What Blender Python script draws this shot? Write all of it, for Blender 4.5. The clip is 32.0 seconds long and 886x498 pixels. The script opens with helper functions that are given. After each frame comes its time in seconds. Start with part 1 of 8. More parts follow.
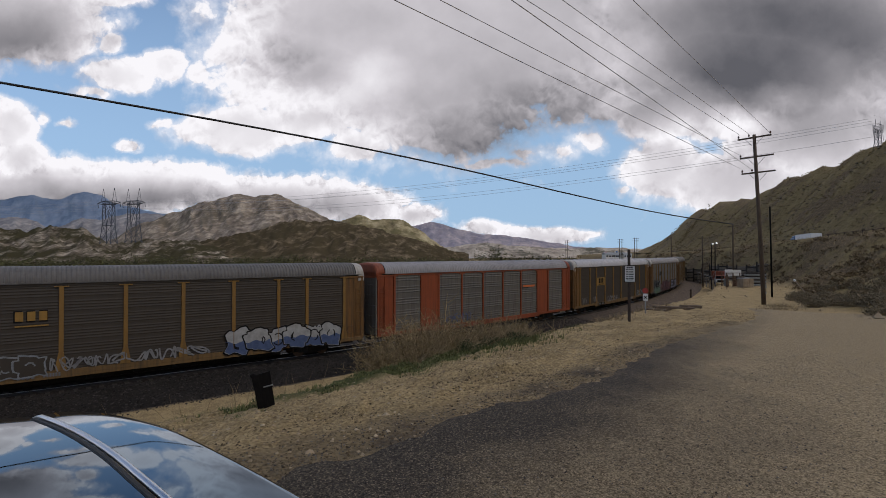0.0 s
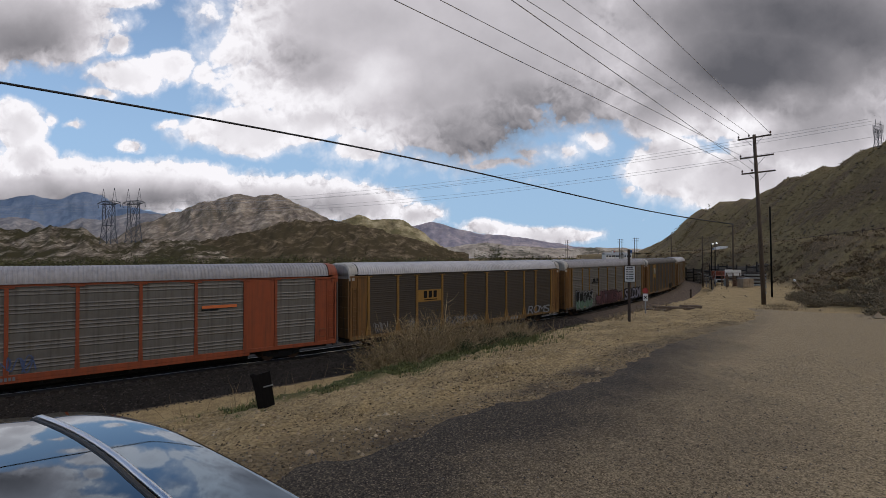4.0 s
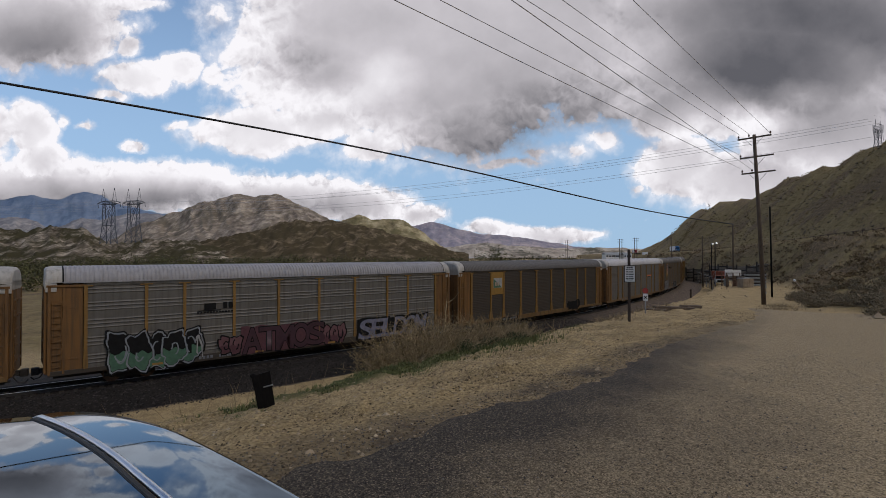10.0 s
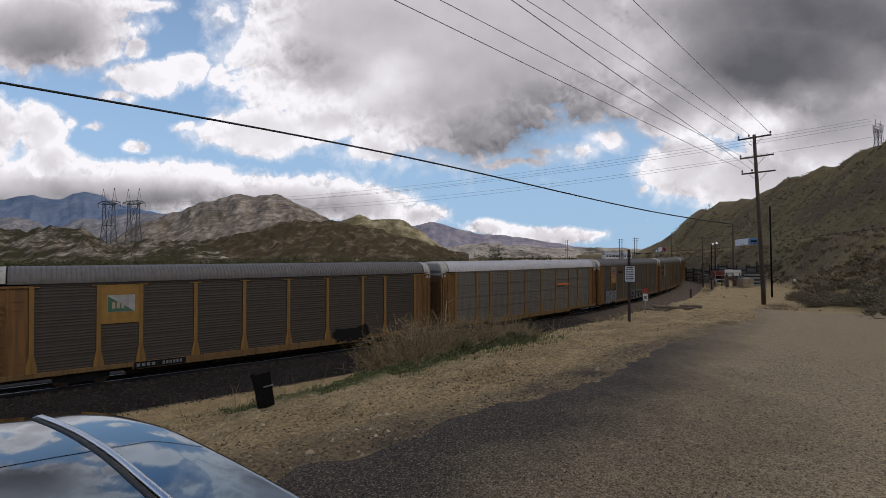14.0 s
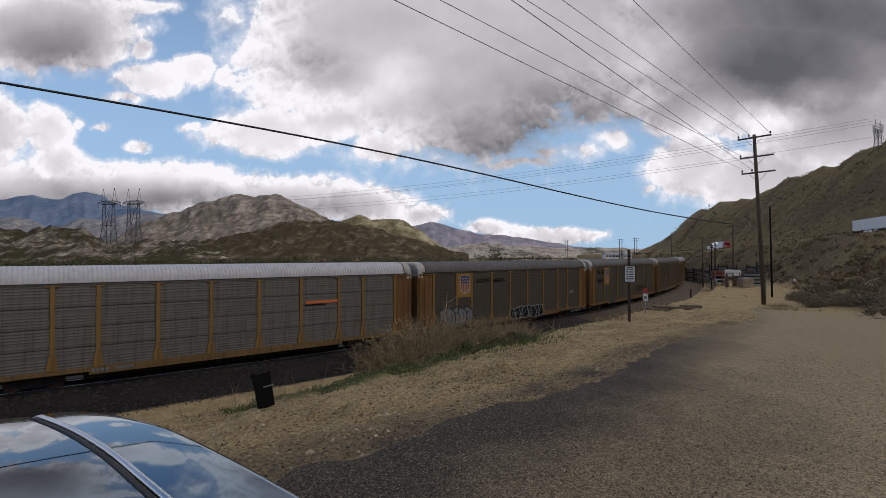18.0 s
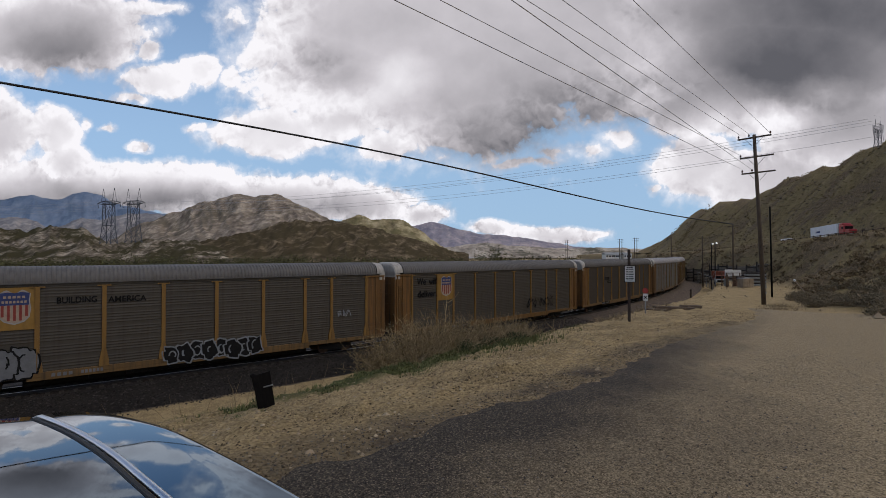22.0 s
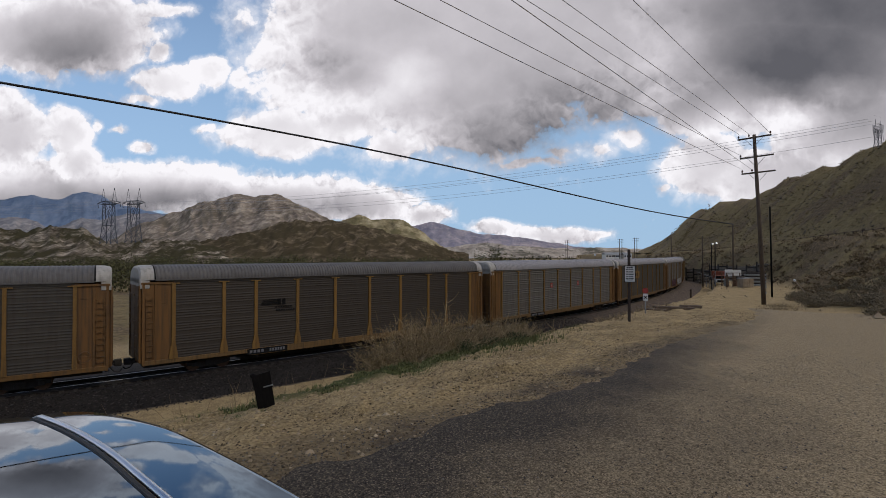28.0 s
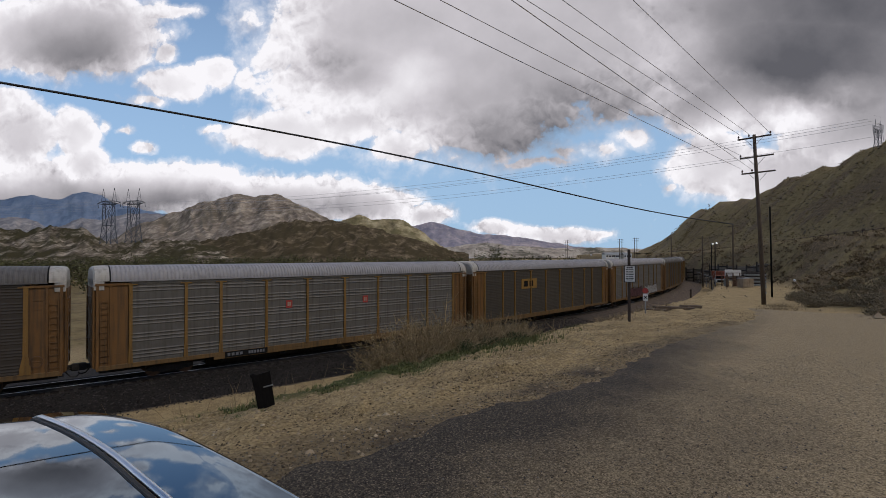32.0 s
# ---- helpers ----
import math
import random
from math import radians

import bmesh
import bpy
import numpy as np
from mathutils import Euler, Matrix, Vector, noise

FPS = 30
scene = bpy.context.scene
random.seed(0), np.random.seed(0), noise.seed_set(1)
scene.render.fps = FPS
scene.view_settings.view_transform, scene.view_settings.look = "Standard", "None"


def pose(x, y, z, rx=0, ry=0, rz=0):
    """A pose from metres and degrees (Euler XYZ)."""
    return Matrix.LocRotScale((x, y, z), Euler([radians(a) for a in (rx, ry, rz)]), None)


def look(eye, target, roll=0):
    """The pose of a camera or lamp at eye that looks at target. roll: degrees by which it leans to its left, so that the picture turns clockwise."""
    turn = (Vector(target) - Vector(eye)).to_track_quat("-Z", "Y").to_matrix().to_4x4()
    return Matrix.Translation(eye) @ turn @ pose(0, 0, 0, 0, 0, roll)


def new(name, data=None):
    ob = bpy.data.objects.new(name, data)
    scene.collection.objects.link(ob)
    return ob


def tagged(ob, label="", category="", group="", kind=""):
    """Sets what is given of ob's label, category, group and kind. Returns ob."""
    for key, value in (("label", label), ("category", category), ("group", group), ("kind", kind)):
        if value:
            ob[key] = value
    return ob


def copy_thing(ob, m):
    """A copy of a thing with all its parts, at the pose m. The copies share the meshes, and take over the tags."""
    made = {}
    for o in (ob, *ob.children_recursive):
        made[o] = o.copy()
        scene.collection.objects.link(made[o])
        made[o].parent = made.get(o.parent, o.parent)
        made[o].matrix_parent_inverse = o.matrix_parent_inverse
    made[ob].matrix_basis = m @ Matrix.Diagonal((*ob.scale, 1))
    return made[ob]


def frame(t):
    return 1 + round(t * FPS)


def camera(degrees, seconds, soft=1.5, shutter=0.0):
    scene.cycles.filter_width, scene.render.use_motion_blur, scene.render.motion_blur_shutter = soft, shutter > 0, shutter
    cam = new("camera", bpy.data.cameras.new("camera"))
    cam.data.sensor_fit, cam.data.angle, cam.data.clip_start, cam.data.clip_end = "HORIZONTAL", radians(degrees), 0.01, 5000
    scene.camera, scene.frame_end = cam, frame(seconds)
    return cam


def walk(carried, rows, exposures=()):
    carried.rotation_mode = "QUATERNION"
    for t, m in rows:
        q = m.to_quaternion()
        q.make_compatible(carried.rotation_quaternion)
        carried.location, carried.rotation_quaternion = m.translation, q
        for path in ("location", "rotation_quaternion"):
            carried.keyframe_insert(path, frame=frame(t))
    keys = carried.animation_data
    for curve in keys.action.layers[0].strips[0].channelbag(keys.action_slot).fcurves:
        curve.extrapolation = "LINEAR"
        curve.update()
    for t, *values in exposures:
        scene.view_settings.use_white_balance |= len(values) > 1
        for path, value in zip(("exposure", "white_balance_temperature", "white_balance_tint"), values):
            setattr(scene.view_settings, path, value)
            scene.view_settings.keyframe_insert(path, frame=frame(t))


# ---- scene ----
SECONDS = 32.0
EYE_Z = 6.76          # the camera stands this high over the rail heads
cam = camera(83.4, SECONDS, soft=0.75)
STAND = look((0, 0, EYE_Z), (0, 100, EYE_Z + 1.136))
walk(cam, [(0.0, STAND), (SECONDS, STAND)])

# ---------------------------------------------------------------- light
SUN_DIR = Vector((0.80, -0.42, 0.95)).normalized()
world = bpy.data.worlds.new("world")
scene.world = world
world.use_nodes = True
wn, wl = world.node_tree.nodes, world.node_tree.links
sky = wn.new("ShaderNodeTexSky")
sky.sky_type = "NISHITA"
sky.sun_disc = False
sky.sun_elevation = math.asin(SUN_DIR.z)
sky.sun_rotation = math.atan2(SUN_DIR.x, SUN_DIR.y)
sky.altitude = 1500
sky.air_density, sky.dust_density, sky.ozone_density = 0.85, 0.15, 2.5
wl.new(sky.outputs[0], wn["Background"].inputs[0])
wn["Background"].inputs[1].default_value = 0.16
sun = new("sun", bpy.data.lights.new("sun", "SUN"))
sun.data.energy, sun.data.angle, sun.data.color = 1.2, radians(12), (1.0, 0.86, 0.68)
sun.matrix_world = look(SUN_DIR * 100, (0, 0, 0))
scene.view_settings.exposure = 0.0


# ---------------------------------------------------------------- materials
def mat(name, cols, scale=4.0, rough=0.8, bump=0.3, bump_scale=None, metal=0.0, spread=0.25, big=0.0, big_scale=0.3,
        coat=0.0, vary=0.0, stretch=(1, 1, 1), streak=None, spec=0.4):
    """Procedural surface: a ramp over two sizes of noise, with fine relief. streak: (colour, amount) of rain streaks and grime."""
    m = bpy.data.materials.new(name)
    m.use_nodes = True
    nt = m.node_tree
    nd, ln = nt.nodes, nt.links
    b = nd["Principled BSDF"]
    b.inputs["Roughness"].default_value = rough
    b.inputs["Metallic"].default_value = metal
    b.inputs["Specular IOR Level"].default_value = spec
    b.inputs["Coat Weight"].default_value = coat
    tc = nd.new("ShaderNodeTexCoord")
    mp = nd.new("ShaderNodeMapping")
    mp.inputs["Scale"].default_value = stretch
    ln.new(tc.outputs["Object"], mp.inputs[0])
    n1 = nd.new("ShaderNodeTexNoise")
    n1.inputs["Scale"].default_value = scale
    n1.inputs["Detail"].default_value = 6
    n1.inputs["Roughness"].default_value = 0.65
    ln.new(mp.outputs[0], n1.inputs["Vector"])
    val = n1.outputs["Fac"]
    if big:
        n2 = nd.new("ShaderNodeTexNoise")
        n2.inputs["Scale"].default_value = big_scale
        n2.inputs["Detail"].default_value = 4
        ln.new(mp.outputs[0], n2.inputs["Vector"])
        mx = nd.new("ShaderNodeMix")
        mx.inputs["Factor"].default_value = big
        ln.new(val, mx.inputs["A"])
        ln.new(n2.outputs["Fac"], mx.inputs["B"])
        val = mx.outputs["Result"]
    if vary:
        oi = nd.new("ShaderNodeObjectInfo")
        ma = nd.new("ShaderNodeMath")
        ma.operation = "MULTIPLY_ADD"
        ma.inputs[1].default_value = vary
        ln.new(oi.outputs["Random"], ma.inputs[0])
        ln.new(val, ma.inputs[2])
        mb = nd.new("ShaderNodeMath")
        mb.operation = "SUBTRACT"
        mb.inputs[1].default_value = vary / 2
        ln.new(ma.outputs[0], mb.inputs[0])
        val = mb.outputs[0]
    rp = nd.new("ShaderNodeValToRGB")
    k = len(cols)
    while len(rp.color_ramp.elements) < k:
        rp.color_ramp.elements.new(0.5)
    for i, c in enumerate(cols):
        e = rp.color_ramp.elements[i]
        e.position = 0.5 - spread + 2 * spread * (i / max(1, k - 1))
        e.color = (*c, 1)
    ln.new(val, rp.inputs[0])
    col = rp.outputs[0]
    if streak:
        ns = nd.new("ShaderNodeTexNoise")
        ns.inputs["Scale"].default_value = 1.0
        ns.inputs["Detail"].default_value = 5
        ms = nd.new("ShaderNodeMapping")
        ms.inputs["Scale"].default_value = (5.0, 5.0, 0.35)
        ln.new(tc.outputs["Object"], ms.inputs[0])
        ln.new(ms.outputs[0], ns.inputs["Vector"])
        rs = nd.new("ShaderNodeMapRange")
        rs.inputs["From Min"].default_value = 0.45
        rs.inputs["From Max"].default_value = 0.75
        rs.inputs["To Max"].default_value = streak[1]
        ln.new(ns.outputs["Fac"], rs.inputs["Value"])
        mk = nd.new("ShaderNodeMix")
        mk.data_type = "RGBA"
        ln.new(rs.outputs[0], mk.inputs["Factor"])
        ln.new(col, mk.inputs[6])
        mk.inputs[7].default_value = (*streak[0], 1)
        col = mk.outputs[2]
    ln.new(col, b.inputs["Base Color"])
    if bump:
        nb = nd.new("ShaderNodeTexNoise")
        nb.inputs["Scale"].default_value = bump_scale or scale * 4
        nb.inputs["Detail"].default_value = 5
        ln.new(mp.outputs[0], nb.inputs["Vector"])
        bp = nd.new("ShaderNodeBump")
        bp.inputs["Strength"].default_value = bump
        bp.inputs["Distance"].default_value = 0.02 if (bump_scale or scale * 4) > 2 else 0.5
        ln.new(nb.outputs["Fac"], bp.inputs["Height"])
        ln.new(bp.outputs[0], b.inputs["Normal"])
    return m


SAND = mat("sand", [(0.17, 0.125, 0.085), (0.27, 0.21, 0.145), (0.37, 0.30, 0.21)], 1.4, 0.95, 0.6, 14, big=0.45, big_scale=0.25, spread=0.2, spec=0.15)
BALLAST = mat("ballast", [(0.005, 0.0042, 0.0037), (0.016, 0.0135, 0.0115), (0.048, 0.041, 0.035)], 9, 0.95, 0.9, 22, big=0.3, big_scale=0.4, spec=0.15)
STEEL = mat("worn_steel", [(0.30, 0.285, 0.27), (0.44, 0.42, 0.40)], 6, 0.42, 0.1, metal=1.0)
RUST = mat("rusty_steel", [(0.06, 0.035, 0.022), (0.13, 0.075, 0.045)], 8, 0.85, 0.3)
TIE = mat("tie_wood", [(0.015, 0.012, 0.010), (0.04, 0.033, 0.027)], 7, 0.9, 0.5, vary=0.2)
GRIME = mat("undergear_black", [(0.012, 0.011, 0.01), (0.035, 0.03, 0.026)], 6, 0.85, 0.3)
POLE_WOOD = mat("pole_wood", [(0.035, 0.024, 0.016), (0.075, 0.052, 0.035), (0.12, 0.085, 0.06)], 3, 0.9, 0.5, stretch=(6, 6, 0.6))
DARK_WOOD = mat("creosote_wood", [(0.003, 0.003, 0.003), (0.010, 0.009, 0.008)], 5, 0.9, 0.5, stretch=(5, 5, 1), spec=0.1)
WIRE = mat("wire_black", [(0.012, 0.012, 0.013), (0.03, 0.03, 0.03)], 5, 0.6, 0.0)
WIRE_GREY = mat("wire_grey", [(0.30, 0.29, 0.29), (0.42, 0.41, 0.41)], 5, 0.5, 0.0)
GLAZE = mat("insulator_brown", [(0.05, 0.03, 0.022), (0.09, 0.05, 0.035)], 5, 0.25, 0.0)
GALV = mat("galvanised_steel", [(0.20, 0.21, 0.21), (0.33, 0.34, 0.34)], 4, 0.5, 0.1, metal=0.7)


# ---------------------------------------------------------------- mesh helpers
def mesh_of(name, bm, material, smooth=False):
    me = bpy.data.meshes.new(name)
    bm.to_mesh(me)
    bm.free()
    for m in (material if isinstance(material, (list, tuple)) else [material]):
        me.materials.append(m)
    if smooth:
        me.polygons.foreach_set("use_smooth", [True] * len(me.polygons))
    return me


def mesh_from(name, verts, faces, material, smooth=False):
    me = bpy.data.meshes.new(name)
    me.from_pydata([tuple(v) for v in verts], [], faces)
    me.materials.append(material)
    if smooth:
        me.polygons.foreach_set("use_smooth", [True] * len(me.polygons))
    me.update()
    return me


def part(name, bm, material, parent, label="", smooth=False):
    """One mesh object under a thing or a part; bm may be a bmesh or a ready mesh."""
    me = bm if isinstance(bm, bpy.types.Mesh) else mesh_of(name, bm, material, smooth)
    ob = new(name, me)
    ob.parent = parent
    if label:
        tagged(ob, label)
    return ob


def empty(name, m, label, category, group=""):
    ob = new(name)
    ob.empty_display_size = 0.2
    ob.matrix_basis = m
    return tagged(ob, label, category, group)


def box(bm, x0, y0, z0, x1, y1, z1, bevel=0.0):
    vs = [bm.verts.new((x, y, z)) for x in (x0, x1) for y in (y0, y1) for z in (z0, z1)]
    fs = [bm.faces.new([vs[i] for i in f]) for f in ((0, 1, 3, 2), (4, 6, 7, 5), (0, 4, 5, 1), (2, 3, 7, 6), (0, 2, 6, 4), (1, 5, 7, 3))]
    if bevel:
        es = list({e for f in fs for e in f.edges})
        bmesh.ops.bevel(bm, geom=es, offset=bevel, segments=1, affect="EDGES")
    return bm


def boxb(*a, bevel=0.0):
    return box(bmesh.new(), *a, bevel=bevel)


def tube(bm, pts, radii, sides=6, cap=True):
    """A tapered tube along points."""
    pts = [Vector(p) for p in pts]
    if not isinstance(radii, (list, tuple)):
        radii = [radii] * len(pts)
    rings = []
    for i, p in enumerate(pts):
        d = (pts[min(i + 1, len(pts) - 1)] - pts[max(i - 1, 0)]).normalized()
        a = d.orthogonal().normalized()
        if abs(d.z) < 0.95:
            a = d.cross(Vector((0, 0, 1))).normalized()
        b = d.cross(a)
        rings.append([bm.verts.new(p + (a * math.cos(q) + b * math.sin(q)) * radii[i]) for q in (2 * math.pi * j / sides for j in range(sides))])
    for r0, r1 in zip(rings, rings[1:]):
        for j in range(sides):
            bm.faces.new((r0[j], r0[(j + 1) % sides], r1[(j + 1) % sides], r1[j]))
    if cap:
        bm.faces.new(rings[0][::-1])
        bm.faces.new(rings[-1])
    return bm


def tubeb(pts, radii, sides=6):
    return tube(bmesh.new(), pts, radii, sides)


def fbm(x, y, z=0.0, octaves=4):
    a, s, v = 1.0, 1.0, 0.0
    for _ in range(octaves):
        v += a * noise.noise((x * s, y * s, z + 7.3 * s))
        a, s = a * 0.5, s * 2.03
    return v


def smooth(a, b, v):
    t = min(1.0, max(0.0, (v - a) / (b - a)))
    return t * t * (3 - 2 * t)


def curve_of(pts):
    """A smooth function through control points (x, y)."""
    xs = [p[0] for p in pts]
    ys = [p[1] for p in pts]

    def at(x):
        if x <= xs[0]:
            return ys[0]
        if x >= xs[-1]:
            return ys[-1]
        i = max(j for j in range(len(xs)) if xs[j] <= x)
        i = min(i, len(xs) - 2)
        t = (x - xs[i]) / (xs[i + 1] - xs[i])
        m0 = (ys[i + 1] - ys[max(i - 1, 0)]) / (xs[i + 1] - xs[max(i - 1, 0)])
        m1 = (ys[min(i + 2, len(xs) - 1)] - ys[i]) / (xs[min(i + 2, len(xs) - 1)] - xs[i])
        h = xs[i + 1] - xs[i]
        return ((2 * t ** 3 - 3 * t * t + 1) * ys[i] + (t ** 3 - 2 * t * t + t) * h * m0
                + (-2 * t ** 3 + 3 * t * t) * ys[i + 1] + (t ** 3 - t * t) * h * m1)
    return at


# ---------------------------------------------------------------- the line of the track
def heading(s):
    """Direction of the track, from north to east, at s metres along it."""
    if s < -20:
        return heading(-20)
    if s > 165:
        return heading(165) - 0.0032 * (s - 165)
    q = s / 100
    return 0.919 - 0.3925 * q - 0.0252 * q * q + 0.0431 * q ** 3


S0, S1, DS = -260.0, 640.0, 1.0
TRACK = []
_x, _y = -17.774, 28.167
_s = 0.0
_fw = []
while _s <= S1:
    _fw.append((_s, _x, _y))
    h = heading(_s + DS / 2)
    _x, _y, _s = _x + math.sin(h) * DS, _y + math.cos(h) * DS, _s + DS
_x, _y, _s = -17.774, 28.167, 0.0
_bw = []
while _s > S0:
    h = heading(_s - DS / 2)
    _x, _y, _s = _x - math.sin(h) * DS, _y - math.cos(h) * DS, _s - DS
    _bw.append((_s, _x, _y))
TRACK = np.array(_bw[::-1] + _fw)


def grade(s):
    return -0.012 * max(0.0, s - 150)


def on_track(s, d=0.0, z=0.0):
    """World place at s along the track, d metres to its camera side, z over the rails."""
    x = float(np.interp(s, TRACK[:, 0], TRACK[:, 1]))
    y = float(np.interp(s, TRACK[:, 0], TRACK[:, 2]))
    h = heading(s)
    return Vector((x + math.cos(h) * d, y - math.sin(h) * d, z + grade(s)))


def track_sd(x, y):
    """(s, d) of a place: along the track, and to its camera side."""
    q = (TRACK[:, 1] - x) ** 2 + (TRACK[:, 2] - y) ** 2
    i = int(np.argmin(q))
    s = TRACK[i, 0]
    h = heading(s)
    dx, dy = x - TRACK[i, 1], y - TRACK[i, 2]
    return s + dx * math.sin(h) + dy * math.cos(h), dx * math.cos(h) - dy * math.sin(h)


# ---------------------------------------------------------------- the lie of the land
ROAD_Z = curve_of([(-80, 5.1), (-30, 5.08), (-4, 5.01), (6, 4.72), (13, 4.38), (28, 3.35), (44, 2.3), (70, 1.25), (100, 0.55), (140, 0.1), (200, -0.2)])
CREST_DROP = curve_of([(-60, 1.7), (-8, 1.65), (-2, 1.38), (2, 1.1), (3.2, 0.93), (5.5, 0.83), (8, 0.68), (11, 0.57), (18, 0.38), (28, 0.15), (60, 0.0)])
EDGE_D = curve_of([(-60, 30.5), (-10, 29.7), (-3, 29.15), (0.5, 28.65), (2.5, 28.4), (6, 27.4), (10, 26.5), (20, 24.5), (44, 17.0), (80, 11.5), (120, 8.0), (200, 7)])
CREST_D = curve_of([(-60, 24.5), (-8, 23.5), (-2, 23.0), (6, 22.2), (14, 20.6), (26, 17.0), (44, 12.5), (80, 8.0), (120, 6.5), (200, 6)])
HW_A, HW_B = Vector((110.0, 125.0, 12.6)), Vector((140.0, 250.0, 9.4))   # the highway on the hillside
HW_DIR = Vector((30.0, 125.0, 0)).normalized()
HW_R = Vector((HW_DIR.y, -HW_DIR.x, 0))
HW_Z = curve_of([(-400, 14.2), (-120, 13.4), (0, 11.8), (60, 10.0), (128, 8.9), (250, 8.4), (400, 7.8), (900, 7.4)])
RIDGE = curve_of([(-300, 58), (-60, 60), (40, 52), (75, 47), (110, 43), (140, 41), (190, 41), (235, 35), (268, 44), (287, 55), (304, 45), (370, 42), (430, 30), (500, 20), (580, 10), (700, 4), (900, 2)])

TOE_Z = -1.02         # level ground beside the ballast
FOOT = curve_of([(-130, 40), (-97, 35), (-70, 24), (-36, 13), (0, 9), (100, 9)])   # width of the slope below the highway
RAIL_Z = -0.42        # the rail heads, below the zero height of the cars
RAIL_D = -1.6         # the track's middle lies this far beyond the line of the cars' near side


def highway(q, out=0.0):
    """Place at q metres along the highway from its nearest bend, out metres to its uphill side."""
    p = HW_A + HW_DIR * q + HW_R * out
    return Vector((p.x, p.y, HW_Z(q)))


def terrain(x, y, fine=True):
    s, d = track_sd(x, y)
    zr = ROAD_Z(s)
    ed, cd = EDGE_D(s), CREST_D(s)
    crest = zr - CREST_DROP(s)
    toe = 6.8
    if d >= ed:
        z = zr
    elif d >= cd:
        z = crest + (zr - crest) * smooth(cd - 1.0, ed, d)
    else:
        t = min(1.0, max(0.0, (cd - d) / max(1.0, cd - toe)))
        z = crest + (TOE_Z - crest) * smooth(-0.12, 0.95, t)
        if d < toe:
            z = TOE_Z
    if d < -8:
        z = TOE_Z - 1.3 * smooth(-8, -30, d)
    z += grade(s) if s > 150 else 0.0
    # the hillside
    rx, ry = x - HW_A.x, y - HW_A.y
    q = rx * HW_DIR.x + ry * HW_DIR.y
    o = rx * HW_R.x + ry * HW_R.y
    if d > 0:
        foot = FOOT(q)
        hz = HW_Z(q)
        if o > -9:
            up = smooth(0, 1, (o - 7) / 44.0) * 0.55 + 0.45 * min(1.0, max(0.0, (o - 7) / 44.0))
            rg = RIDGE(q) * (1 + 0.06 * fbm(q * 0.05, 3.0))
            zz = hz + rg * up
            if o > 51:
                zz = hz + rg * (1.0 - 0.0035 * (o - 51)) if o < 300 else hz + rg * 0.12
            if o > 8:
                gul = fbm(q * 0.035 + o * 0.012, o * 0.01, 2.0, 4)
                zz += 3.2 * gul * smooth(8, 25, o) * (1 - 0.7 * smooth(40, 51, o)) + 0.5 * fbm(q * 0.3, o * 0.3, 5.0, 3)
            if z < zz:
                z = zz
        elif o > -24:
            # the lower carriageway behind its bank
            zz = hz - 0.3 - 3.3 * smooth(-9, -12, o) + 1.9 * smooth(-19, -22, o)
            z = max(z, zz) if s > -40 else z
        elif o > -24 - foot:
            t = (o + 24 + foot) / foot
            zz = z + (hz - 1.7 - z) * (0.35 * t + 0.65 * smooth(0.1, 1.0, t))
            zz += fbm(q * 0.12, o * 0.12, 9.0, 4) * 1.3 * smooth(0, 0.3, t) * (1 - smooth(0.8, 1, t))
            z = max(z, zz) if s > -40 else z
    if fine:
        r = math.hypot(x, y)
        if r < 70:
            rough = smooth(ed + 0.4, ed - 1.5, d) * smooth(6.0, 9.0, d)
            z += rough * (0.13 * fbm(x * 0.9, y * 0.9, 1.0, 3) + 0.075 * fbm(x * 3, y * 3, 4.0, 4)) + 0.015 * fbm(x * 0.7, y * 0.7, 2.0, 2)
        elif d < -12:
            z += 0.6 * fbm(x * 0.02, y * 0.02, 3.0, 3)
    return z


